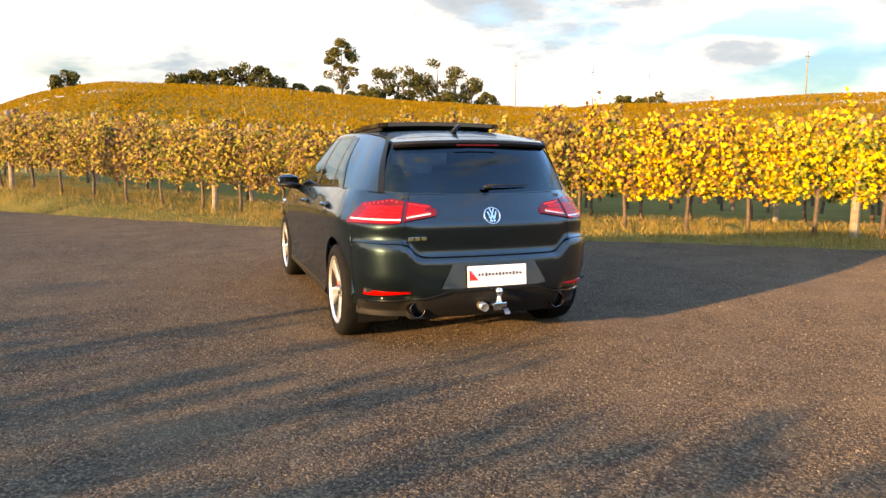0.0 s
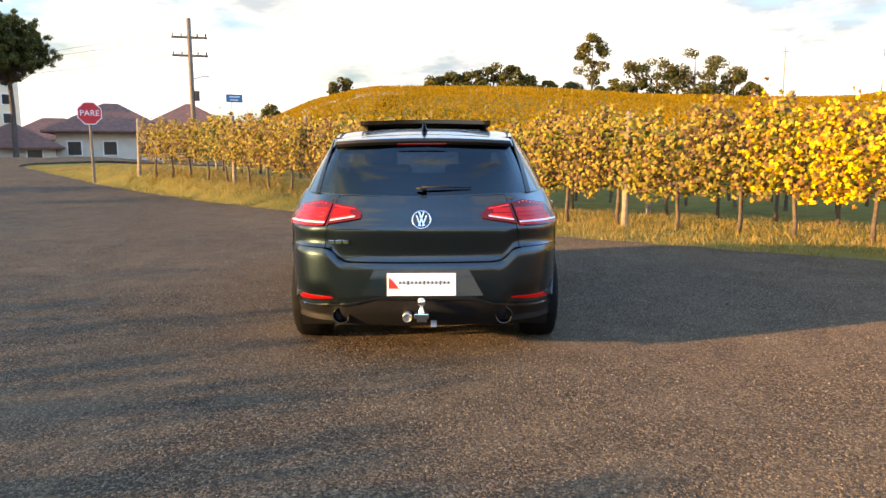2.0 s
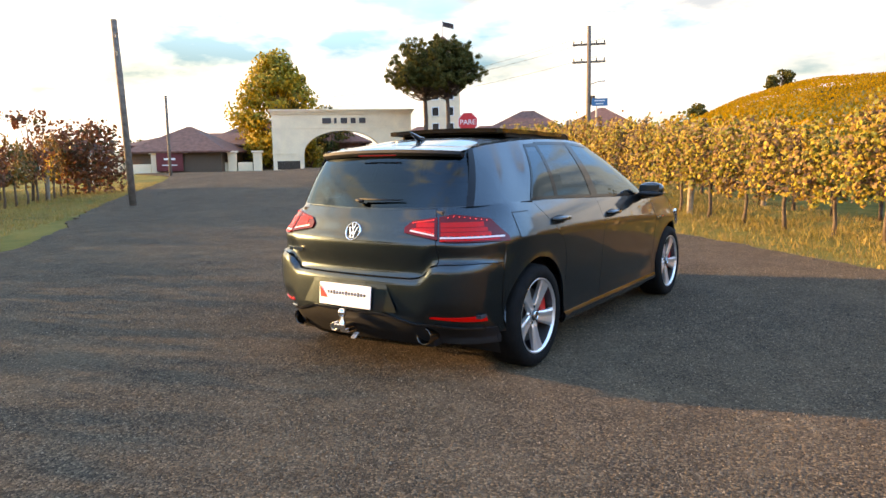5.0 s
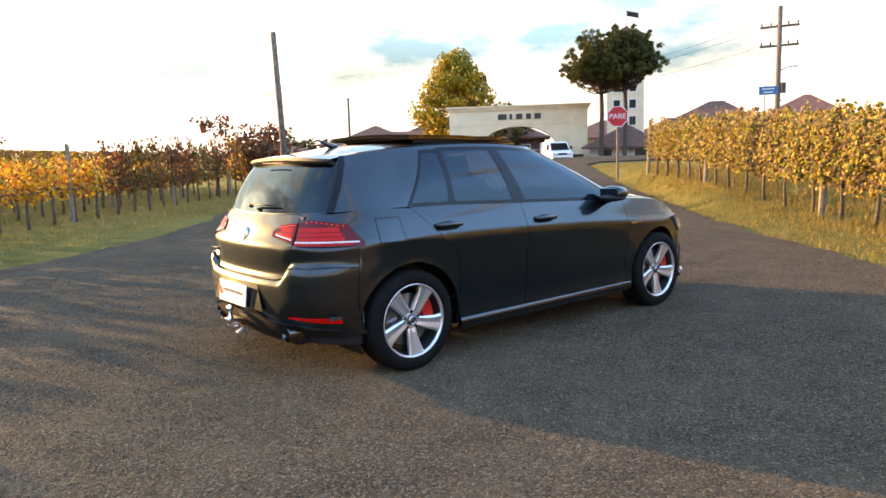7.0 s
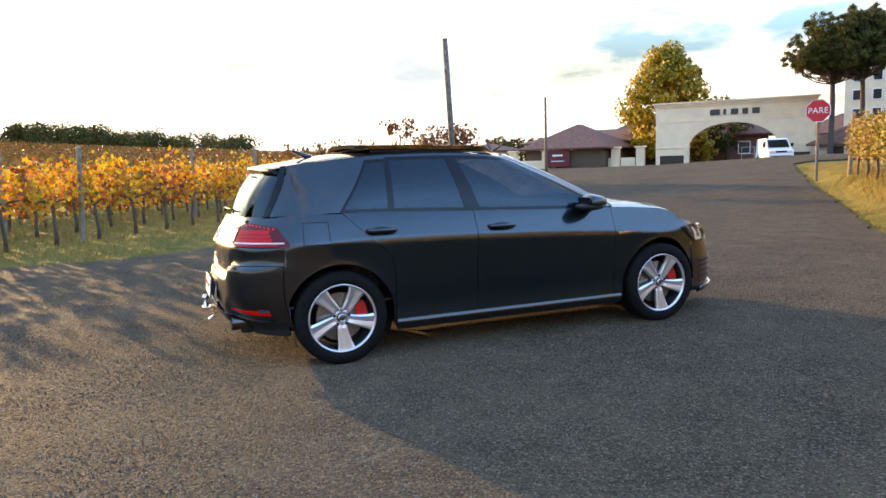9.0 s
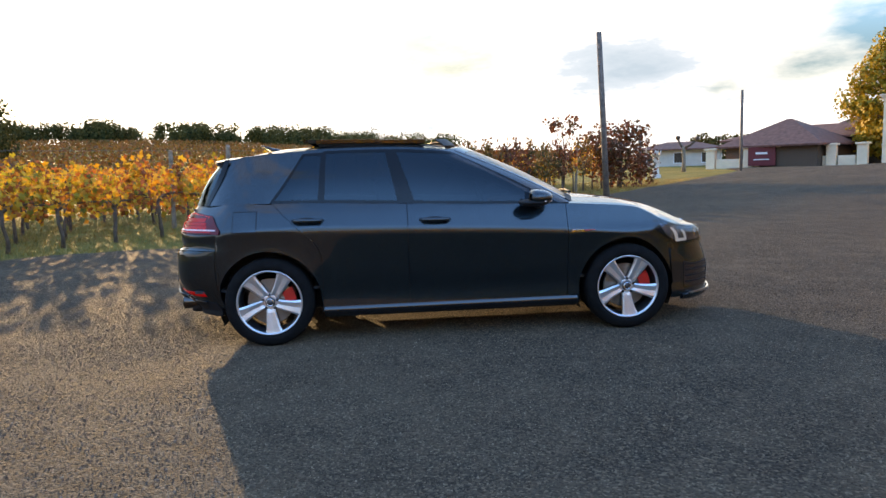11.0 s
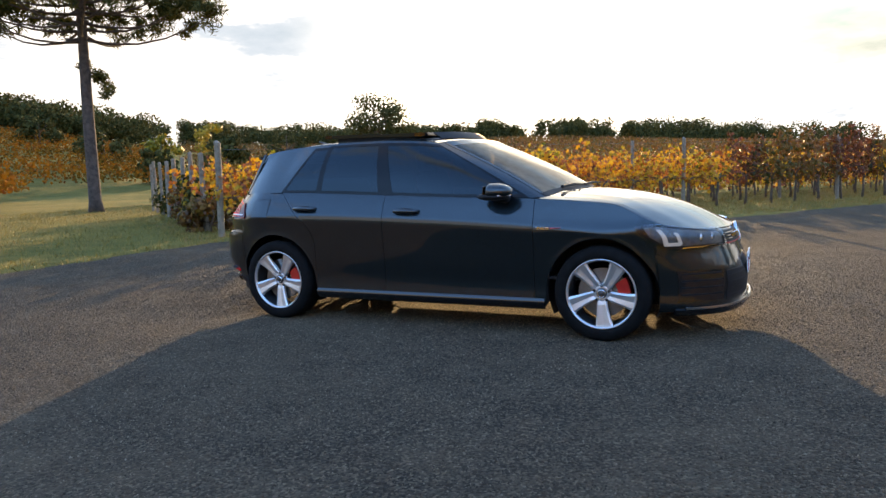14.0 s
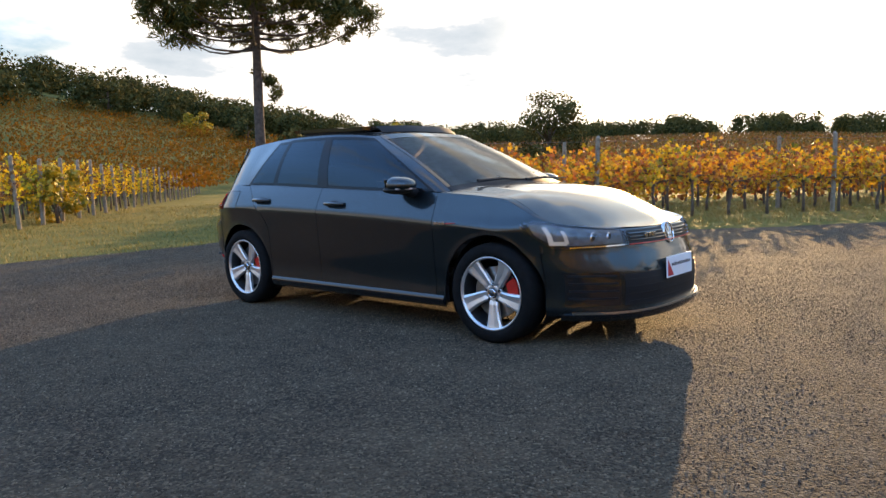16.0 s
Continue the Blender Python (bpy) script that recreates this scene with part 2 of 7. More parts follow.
def road_material():
    m, n = material("chip_seal_asphalt")
    pos = n.add("ShaderNodeNewGeometry").outputs["Position"]
    vor = n.add("ShaderNodeTexVoronoi", {"Vector": pos, "Scale": 88.0, "Randomness": 1.0})
    vor2 = n.add("ShaderNodeTexVoronoi", {"Vector": pos, "Scale": 38.0, "Randomness": 1.0})
    chips = n.add("ShaderNodeSeparateColor", {0: vor.outputs["Color"]}).outputs[0]
    big = n.noise(pos, 0.35, 5)
    mid = n.noise(pos, 2.4, 6, 0.65)
    fine = n.noise(pos, 140, 3)
    col = n.ramp(chips, [(0.0, (0.042, 0.032, 0.023)), (0.45, (0.084, 0.063, 0.044)), (0.8, (0.145, 0.105, 0.070)), (1.0, (0.26, 0.19, 0.122))])
    dust_or_haze = n.ramp(n.math("ADD", n.math("MULTIPLY", big, 0.6), n.math("MULTIPLY", mid, 0.4)), [(0.42, (0, 0, 0)), (0.62, (1, 1, 1))])
    col = n.mix(n.math("MULTIPLY", dust_or_haze, 0.45), col, (0.19, 0.131, 0.080))
    col = n.mix(0.5, col, n.ramp(mid, [(0.3, (0.5, 0.5, 0.52)), (0.7, (1, 1, 1))]), "MULTIPLY")
    height = n.math("SUBTRACT", n.math("ADD", n.math("MULTIPLY", fine, 0.35), n.math("MULTIPLY", mid, 1.4)),
                    n.math("ADD", n.math("MULTIPLY", vor.outputs["Distance"], 0.55), n.math("MULTIPLY", vor2.outputs["Distance"], 0.4)))
    bump = n.add("ShaderNodeBump", {"Height": height, "Strength": 1.0, "Distance": 0.02})
    surface(n, n.add("ShaderNodeBsdfPrincipled", {"Base Color": col, "Roughness": 0.9, "Diffuse Roughness": 1.0, "Normal": bump, "Specular IOR Level": 0.08}))
    return m


def soil_material():
    m, n = material("grassy_soil")
    pos = n.add("ShaderNodeNewGeometry").outputs["Position"]
    big = n.noise(pos, 0.18, 5)
    mid = n.noise(pos, 1.6, 6, 0.65)
    fine = n.noise(pos, 26, 4, 0.7)
    f = n.math("ADD", n.math("ADD", n.math("MULTIPLY", big, 0.4), n.math("MULTIPLY", mid, 0.4)), n.math("MULTIPLY", fine, 0.25))
    col = n.ramp(f, [(0.36, (0.060, 0.055, 0.015)), (0.48, (0.122, 0.110, 0.026)), (0.58, (0.18, 0.142, 0.035)), (0.68, (0.22, 0.145, 0.046)), (0.78, (0.17, 0.088, 0.04))])
    bump = n.add("ShaderNodeBump", {"Height": n.math("ADD", mid, n.math("MULTIPLY", fine, 0.4)), "Strength": 0.9, "Distance": 0.09})
    surface(n, n.add("ShaderNodeBsdfPrincipled", {"Base Color": col, "Roughness": 0.95, "Normal": bump, "Specular IOR Level": 0.1}))
    return m


ROAD = road_material()
SOIL = soil_material()


def stone_material():
    m, n = material("road_chip")
    isl = n.add("ShaderNodeNewGeometry").outputs["Random Per Island"]
    pos = n.add("ShaderNodeNewGeometry").outputs["Position"]
    col = n.ramp(isl, [(0.0, (0.055, 0.043, 0.031)), (0.5, (0.130, 0.096, 0.065)), (0.85, (0.215, 0.158, 0.105)), (1.0, (0.36, 0.275, 0.19))])
    col = n.mix(0.5, col, n.ramp(n.noise(pos, 90, 3), [(0.3, (0.5, 0.5, 0.5)), (0.7, (1, 1, 1))]), "MULTIPLY")
    surface(n, n.add("ShaderNodeBsdfPrincipled", {"Base Color": col, "Roughness": 0.9, "Diffuse Roughness": 1.0, "Specular IOR Level": 0.1}))
    return m


STONE = stone_material()


# ---------------------------------------------------------------- mesh helpers
def mesh_object(name, verts, faces, mat, parent=None, smooth=True, label=""):
    me = bpy.data.meshes.new(name)
    me.from_pydata([tuple(map(float, v)) for v in verts], [], [tuple(map(int, f)) for f in faces])
    me.materials.append(mat)
    if smooth:
        me.polygons.foreach_set("use_smooth", np.ones(len(me.polygons), bool))
    me.update()
    ob = new(name, me)
    ob.parent = parent
    if label:
        ob["label"] = label
    return ob


def tri_object(name, verts, tris, mat, parent=None, smooth=False):
    """A large mesh of triangles from arrays."""
    verts, tris = np.asarray(verts, np.float32), np.asarray(tris, np.int32)
    me = bpy.data.meshes.new(name)
    me.vertices.add(len(verts))
    me.vertices.foreach_set("co", verts.ravel())
    me.loops.add(tris.size)
    me.loops.foreach_set("vertex_index", tris.ravel())
    me.polygons.add(len(tris))
    me.polygons.foreach_set("loop_start", np.arange(0, tris.size, 3, dtype=np.int32))
    me.polygons.foreach_set("use_smooth", np.full(len(tris), smooth, bool))
    me.materials.append(mat)
    me.update(calc_edges=True)
    me.validate()
    ob = new(name, me)
    ob.parent = parent
    return ob


def part(name, bm, mat, parent=None, label="", smooth=False):
    me = bpy.data.meshes.new(name)
    bmesh.ops.recalc_face_normals(bm, faces=bm.faces)
    bm.to_mesh(me)
    bm.free()
    me.materials.append(mat)
    if smooth:
        me.polygons.foreach_set("use_smooth", np.ones(len(me.polygons), bool))
    ob = new(name, me)
    ob.parent = parent
    if label:
        ob["label"] = label
    return ob


def empty(name, x, y, z=0.0, turn=0.0):
    ob = new(name)
    ob.empty_display_size = 0.2
    ob.matrix_basis = pose(x, y, z, 0, 0, turn)
    return ob


def box(bm, size, at=(0, 0, 0), bevel=0.0, rot=None, taper=1.0):
    r = bmesh.ops.create_cube(bm, size=1.0)
    m = Matrix.Translation(at) @ (rot or Matrix.Identity(4)) @ Matrix.Diagonal((*size, 1))
    for v in r["verts"]:
        if v.co.z > 0:
            v.co.x *= taper
            v.co.y *= taper
    bmesh.ops.transform(bm, matrix=m, verts=r["verts"])
    if bevel:
        edges = list({e for v in r["verts"] for e in v.link_edges})
        bmesh.ops.bevel(bm, geom=edges, offset=bevel, segments=2, affect="EDGES", profile=0.6)
    return bm


def tube(bm, points, radii, sides=8, cap=True):
    """A tapered tube through points."""
    rings = []
    pts = [Vector(p) for p in points]
    for i, p in enumerate(pts):
        d = (pts[min(i + 1, len(pts) - 1)] - pts[max(i - 1, 0)]).normalized()
        side = d.cross(Vector((0.3, 0.2, 1)) if abs(d.z) < 0.9 else Vector((1, 0.1, 0))).normalized()
        up = side.cross(d)
        rings.append([bm.verts.new(p + radii[i] * (math.cos(a) * side + math.sin(a) * up))
                      for a in (2 * math.pi * k / sides for k in range(sides))])
    for a, b in zip(rings, rings[1:]):
        for k in range(sides):
            bm.faces.new((a[k], a[(k + 1) % sides], b[(k + 1) % sides], b[k]))
    if cap:
        bm.faces.new(rings[0][::-1])
        bm.faces.new(rings[-1])
    return bm


def lathe(bm, profile, sides=32, axis="X", at=(0, 0, 0)):
    """Turns (offset along the axis, radius) pairs about an axis."""
    rings = []
    for a, r in profile:
        ring = []
        for k in range(sides):
            t = 2 * math.pi * k / sides
            c, s = r * math.cos(t), r * math.sin(t)
            p = (a, c, s) if axis == "X" else (c, a, s) if axis == "Y" else (c, s, a)
            ring.append(bm.verts.new(Vector(p) + Vector(at)))
        rings.append(ring)
    for a, b in zip(rings, rings[1:]):
        for k in range(sides):
            bm.faces.new((a[k], a[(k + 1) % sides], b[(k + 1) % sides], b[k]))
    return bm


def smoothstep(a, b, x):
    t = np.clip((np.asarray(x, float) - a) / (b - a), 0, 1)
    return t * t * (3 - 2 * t)


def curve(points):
    """A smooth function through (x, y) pairs, without overshoot."""
    xs = np.array([p[0] for p in points], float)
    ys = np.array([p[1] for p in points], float)
    h, d = np.diff(xs), np.diff(ys) / np.diff(xs)
    m = np.zeros(len(xs))
    m[0], m[-1] = d[0], d[-1]
    for i in range(1, len(xs) - 1):
        if d[i - 1] * d[i] > 0:
            w1, w2 = 2 * h[i] + h[i - 1], h[i] + 2 * h[i - 1]
            m[i] = (w1 + w2) / (w1 / d[i - 1] + w2 / d[i])

    def f(x):
        x = np.clip(x, xs[0], xs[-1])
        i = np.clip(np.searchsorted(xs, x, side="right") - 1, 0, len(xs) - 2)
        t = (x - xs[i]) / h[i]
        return ((1 + 2 * t) * (1 - t) ** 2 * ys[i] + t * (1 - t) ** 2 * h[i] * m[i]
                + t * t * (3 - 2 * t) * ys[i + 1] + t * t * (t - 1) * h[i] * m[i + 1])
    return f


LEAF = np.array([(0, -0.20, 0.05), (0.34, -0.46, -0.05), (0.55, 0.16, -0.08), (0.22, 0.24, 0.0), (0, 0.62, -0.08), (-0.22, 0.24, 0.0), (-0.55, 0.16, -0.08), (-0.34, -0.46, -0.05)])
LEAF_TRI = np.array([(0, k, k + 1) for k in range(1, 7)])
LEAF_FAR = np.array([(0.0, -0.55, 0.0), (0.5, 0.0, -0.06), (0.0, 0.6, 0.0), (-0.5, 0.0, -0.06)])
LEAF_FAR_TRI = np.array([(0, 1, 2), (0, 2, 3)])
SPRAY = np.array([(0.0, -0.75, 0.0), (0.13, 0.0, 0.04), (0.0, 0.8, 0.0), (-0.13, 0.0, 0.04)])


def scatter(rng, at, facing, size, shape=LEAF, tri=LEAF_TRI):
    """Leaves at the given places, each turned to its facing and spun at random: vertices and triangles."""
    n = len(at)
    z = facing / np.maximum(np.linalg.norm(facing, axis=1, keepdims=True), 1e-6)
    a = rng.normal(size=(n, 3))
    x = np.cross(a, z)
    x /= np.maximum(np.linalg.norm(x, axis=1, keepdims=True), 1e-6)
    y = np.cross(z, x)
    v = at[:, None] + np.asarray(size)[:, None, None] * (shape[None, :, :1] * x[:, None] + shape[None, :, 1:2] * y[:, None] + shape[None, :, 2:] * z[:, None])
    t = tri[None] + (np.arange(n) * len(shape))[:, None, None]
    return v.reshape(-1, 3), t.reshape(-1, 3)


# ---------------------------------------------------------------- terrain
ROW_AT, ROW_ALONG, ROW_OUT = np.array((3.2, 6.0)), np.array((-0.764, 0.645)), np.array((0.645, 0.764))
# azimuth from +y anticlockwise: height angle of the skyline of the land, its distance
RIDGE = [(-180, 3.0, 170), (-120, 3.0, 170), (-60, 4.0, 150), (-50, 4.2, 150), (-31, 3.6, 190), (-18, 4.1, 190), (-5, 5.0, 175), (5, 5.1, 170), (10, 4.2, 170),
         (15, 2.2, 170), (20, 0.6, 170), (30, 0.35, 150), (60, 0.3, 150), (75, 0.8, 200), (90, 1.6, 230), (112, 2.7, 240), (125, 2.6, 230), (136, 3.0, 200), (147, 4.8, 180),
         (155, 6.2, 170), (163, 7.4, 165), (172, 6.8, 165), (180, 3.0, 170)]
RIDGE_EL = curve([(a, e) for a, e, _ in RIDGE])
RIDGE_R = curve([(a, r) for a, _, r in RIDGE])


def land(x, y):
    """The height of the ground."""
    x, y = np.asarray(x, float), np.asarray(y, float)
    az = np.degrees(np.arctan2(-x, y))
    r = np.hypot(x, y)
    top, far = np.tan(np.radians(RIDGE_EL(az))), RIDGE_R(az)
    near = np.where(np.abs(az) < 22, 30, np.where(az > 120, 58, 40))
    f = np.clip((r - near) / (far - near), 0, 1)
    h = top * far * (0.55 * f + 0.45 * f * f * (3 - 2 * f))
    h = h - np.clip(r - far, 0, None) * 0.02
    # a gentle crest of the road before the gate
    crest = np.interp(az, [5, 20, 30, 37, 44, 51, 62, 75], [0.0, 0.5, 1.05, 1.08, 0.85, 0.6, 0.3, 0.0])
    h = h + crest * smoothstep(12, 40, r) - np.clip(crest - 0.4, 0, None) * smoothstep(41, 51, r)
    # the verge banks up to the far end of the front vine row
    s, o = (x - ROW_AT[0]) * ROW_ALONG[0] + (y - ROW_AT[1]) * ROW_ALONG[1], (x - ROW_AT[0]) * ROW_OUT[0] + (y - ROW_AT[1]) * ROW_OUT[1]
    foot = np.interp(s, [0, 10, 14, 18], [-2.0, -1.35, -0.9, -0.6])
    h = h + 0.55 * smoothstep(3, 15, s) * smoothstep(26, 19, s) * smoothstep(0.1, 1.0, o - foot)
    h = h + 0.10 * np.sin(x * 0.11 + 1) * np.sin(y * 0.13) * smoothstep(30, 60, r)
    return h


ROAD_EDGE = [(26, -15.9), (14, -5.8), (6.9, 0.55), (3.4, 3.1), (0.4, 5.6), (-2.4, 8.2), (-5.4, 11.4), (-8.3, 14.4), (-11.1, 16.9), (-14.0, 19.8), (-16.8, 22.5), (-18.3, 24.4), (-18.2, 27.0), (-14, 33), (-7, 42), (2, 55),
             (-12, 66), (-34, 60), (-48, 52), (-56, 42), (-58, 34), (-52, 29), (-44, 25.5), (-37, 22.0), (-29, 16.0), (-22, 9.9), (-15.2, 4.6), (-11.2, 1.9), (-8.3, -0.5), (-6.6, -2.6), (-6.4, -4.4), (-6.0, -5.9),
             (-4.6, -6.9), (-2.3, -6.9), (0.3, -6.9), (2.5, -7.3), (6, -10), (12, -18), (20, -30), (34, -28)]


def inside_road(x, y, grow=0.0):
    """Which of the points lie on the road."""
    x, y = np.asarray(x, float), np.asarray(y, float)
    hit = np.zeros(x.shape, bool)
    p = np.array(ROAD_EDGE)
    for (x0, y0), (x1, y1) in zip(p, np.roll(p, -1, 0)):
        cross = (y0 > y) != (y1 > y)
        hit ^= cross & (x < (x1 - x0) * (y - y0) / (y1 - y0 + 1e-12) + x0)
    return hit


def make_ground():
    rings = [0, 3, 6, 8, 9, 10, 11, 12, 13, 14, 15, 16, 17, 18, 19, 20, 21, 22, 23, 24, 26, 28, 30, 35, 40, 46, 52, 60, 68, 76, 86, 96, 108, 120, 132, 146, 160, 175, 190, 205, 220, 240, 270, 320, 420, 600, 900, 1500, 3000]
    seg = 288
    verts, faces = [(0, 0, -0.035)], []
    for r in rings[1:]:
        for k in range(seg):
            a = 2 * math.pi * k / seg
            x, y = r * math.sin(a), r * math.cos(a)
            low = 0.12 if r > 20 and bool(inside_road(x, y)) else 0.035
            verts.append((x, y, float(land(x, y)) - low))
    for k in range(seg):
        faces.append((0, 1 + (k + 1) % seg, 1 + k))
    for i in range(len(rings) - 2):
        for k in range(seg):
            a, b = 1 + i * seg + k, 1 + i * seg + (k + 1) % seg
            faces.append((a, b, b + seg, a + seg))
    ob = mesh_object("ground", verts, faces, SOIL)
    return tagged(ob, "rolling grassy vineyard soil with dry patches", "ground", kind="structure")


make_ground()

def make_road():
    """The road as a thick sheet with a crumbling edge, cut into strips so that it follows the land."""
    rng = random.Random(3)
    edge = []
    n = len(ROAD_EDGE)
    for i in range(n):
        p0, p1, p2, p3 = (Vector(ROAD_EDGE[(i + k) % n]) for k in (-1, 0, 1, 2))
        steps = max(2, int((p2 - p1).length / 0.35)) if p1.length < 40 else 4
        for s in range(steps):
            t = s / steps
            q = 0.5 * ((2 * p1) + (p2 - p0) * t + (2 * p0 - 5 * p1 + 4 * p2 - p3) * t * t + (3 * p1 - p0 - 3 * p2 + p3) * t ** 3)
            w = 0.10 if q.length < 40 else 0
            edge.append((q.x + rng.uniform(-w, w), q.y + rng.uniform(-w, w)))
    bm = bmesh.new()
    vs = [bm.verts.new((x, y, 0)) for x, y in edge]
    es = [bm.edges.new((a, b)) for a, b in zip(vs, vs[1:] + vs[:1])]
    bmesh.ops.triangle_fill(bm, edges=es, use_beauty=True)
    for step in range(-40, 70, 4):
        bmesh.ops.bisect_plane(bm, geom=bm.verts[:] + bm.edges[:] + bm.faces[:], plane_co=(0, step, 0), plane_no=(0, 1, 0))
    for step in range(-60, 40, 4):
        bmesh.ops.bisect_plane(bm, geom=bm.verts[:] + bm.edges[:] + bm.faces[:], plane_co=(step, 0, 0), plane_no=(1, 0, 0))
    for v in bm.verts:
        v.co.z = float(land(v.co.x, v.co.y))
    rim = [e for e in bm.edges if len(e.link_faces) == 1]
    r = bmesh.ops.extrude_edge_only(bm, edges=rim)
    for g in r["geom"]:
        if isinstance(g, bmesh.types.BMVert):
            g.co.z -= 0.08
    bmesh.ops.recalc_face_normals(bm, faces=bm.faces)
    ob = part("road", bm, ROAD)
    tagged(ob, "worn brown-grey chip-seal asphalt road surface with loose grit", "road", kind="structure")


make_road()

# ---------------------------------------------------------------- vines
def vine_bed(rng, count, width=1.45, low=0.68, high=1.9, thick=0.17, size=0.115):
    """Places, facings and sizes of the leaves of one vine."""
    x = rng.uniform(-width / 2, width / 2, count)
    lump = 0.10 * np.sin(x * 5 + rng.uniform(0, 6)) + 0.05 * np.sin(x * 13 + rng.uniform(0, 6))
    z = low + lump * 0.7 + (high - low + lump * 0.6) * rng.beta(1.35, 1.25, count)
    body = np.sin(np.clip((z - low) / (high - low), 0.02, 0.98) * math.pi) ** 0.5
    side = rng.choice([-1.0, 1.0], count)
    y = side * (thick * body * rng.uniform(0.35, 1.35, count)) + rng.normal(0, 0.03, count)
    shoots = rng.uniform(size=count) < 0.05
    z = np.where(shoots, z + rng.uniform(0.0, 0.28, count) * (z > 1.5), z)
    at = np.stack([x, y, z], 1)
    facing = np.stack([rng.normal(0, 0.45, count), side * rng.uniform(0.4, 1.2, count), rng.normal(0.25, 0.5, count)], 1)
    return at, facing, size * rng.uniform(0.6, 1.25, count)


def build_vine(seed, leaves, mat, size=0.115, low=0.68, high=1.9, shape=LEAF, tri=LEAF_TRI):
    """A grapevine: trunk with two arms, tied canes and its leaves. It grows along x."""
    rng = np.random.default_rng(seed)
    r = random.Random(seed)
    root = empty("grapevine", 0, 0, -5)
    bm = bmesh.new()
    lean = r.uniform(-0.06, 0.06)
    h = 0.74
    tube(bm, [(0, 0, -0.06), (lean * 0.3 + r.uniform(-.03, .03), r.uniform(-.03, .03), 0.22), (lean + r.uniform(-.03, .03), r.uniform(-.03, .03), 0.48), (lean * 0.7, 0, h)],
         [0.045, 0.034, 0.03, 0.036], 7)
    for s in (-1, 1):
        tube(bm, [(lean * 0.7, 0, h - 0.03), (s * 0.15, r.uniform(-.02, .02), h + 0.08), (s * 0.55, 0, h + 0.10)], [0.03, 0.024, 0.014], 6)
    part("trunk", bm, BARK, root, smooth=True)
    at, facing, sz = vine_bed(rng, leaves, low=low, high=high, size=size)
    v, t = scatter(rng, at, facing, sz, shape, tri)
    tri_object("leaves", v, t, mat, root)
    return root


def build_post(seed, height, radius, mat, square=False):
    r = random.Random(seed)
    bm = bmesh.new()
    sides = 4 if square else 9
    tube(bm, [(0, 0, -0.1), (r.uniform(-.012, .012), 0, height * 0.5), (r.uniform(-.02, .02), 0, height - 0.02), (r.uniform(-.02, .02), 0, height)],
         [radius, radius * 0.97, radius * 0.93, radius * 0.82], sides)
    return bm


def row_pose(p, along, turn=0.0, z=0.0):
    return pose(p[0], p[1], z, 0, 0, math.degrees(math.atan2(along[1], along[0])) + turn)


def plant_row(start, along, length, vines, rng, label, group, spacing=1.0, first=0.3, rise=0.0):
    s = first
    while s < length:
        p = np.array(start) + s * np.array(along)
        v = copy_thing(rng.choice(vines), row_pose(p, along, rng.choice((0, 180)) + rng.uniform(-3, 3), float(land(*p)) - 0.03))
        sc = rng.uniform(0.94, 1.06) * (1 + rise * s)
        v.scale = (1.0, rng.uniform(0.9, 1.2), sc)
        tagged(v, label, "grapevine", group)
        s += spacing * rng.uniform(0.92, 1.08)


def wires(name, start, along, length, heights, label):
    """Trellis wires of one row."""
    bm = bmesh.new()
    for h in heights:
        pts = [np.array(start) + s * np.array(along) for s in np.linspace(0, length, max(2, int(length / 6) + 1))]
        tube(bm, [(p[0], p[1], float(land(*p)) + h) for p in pts], [0.003] * len(pts), 4)
    return tagged(part(name, bm, WIRE), label, "wire")


def back_rows(name, rows, mat, leaves, size, low, high, seed, label):
    """Vines of the rows behind, joined: leaves as one mass, with their trunks."""
    rng = np.random.default_rng(seed)
    lv, lt, base = [], [], 0
    bm = bmesh.new()
    for start, along, length in rows:
        along = np.array(along)
        out = np.array((-along[1], along[0]))
        s = rng.uniform(0, 0.8)
        while s < length:
            p = np.array(start) + s * along
            at, facing, sz = vine_bed(rng, int(leaves * rng.uniform(0.75, 1.2)), low=low + rng.uniform(-0.05, 0.05), high=high + rng.uniform(-0.12, 0.08), size=size)
            w = at.copy()
            w[:, :2] = p[None] + at[:, :1] * along[None] + at[:, 1:2] * out[None]
            w[:, 2] += float(land(*p)) - 0.03
            f = facing.copy()
            f[:, :2] = facing[:, :1] * along[None] + facing[:, 1:2] * out[None]
            v, t = scatter(rng, w, f, sz, LEAF_FAR, LEAF_FAR_TRI)
            lv.append(v)
            lt.append(t + base)
            base += len(v)
            z = float(land(*p))
            q = rng.uniform(-0.05, 0.05, 4)
            tube(bm, [(p[0], p[1], z - 0.08), (p[0] + q[0], p[1] + q[1], z + 0.4), (p[0] + q[2], p[1] + q[3], z + 0.85)], [0.042, 0.032, 0.03], 5, cap=False)
            s += 1.05 * rng.uniform(0.92, 1.08)
    tagged(tri_object(name, np.concatenate(lv), np.concatenate(lt), mat), label, "vineyard", kind="stuff")
    tagged(part(name + "_trunks", bm, BARK), "dark gnarled vine trunks of the rows behind", "vine trunks", kind="stuff")


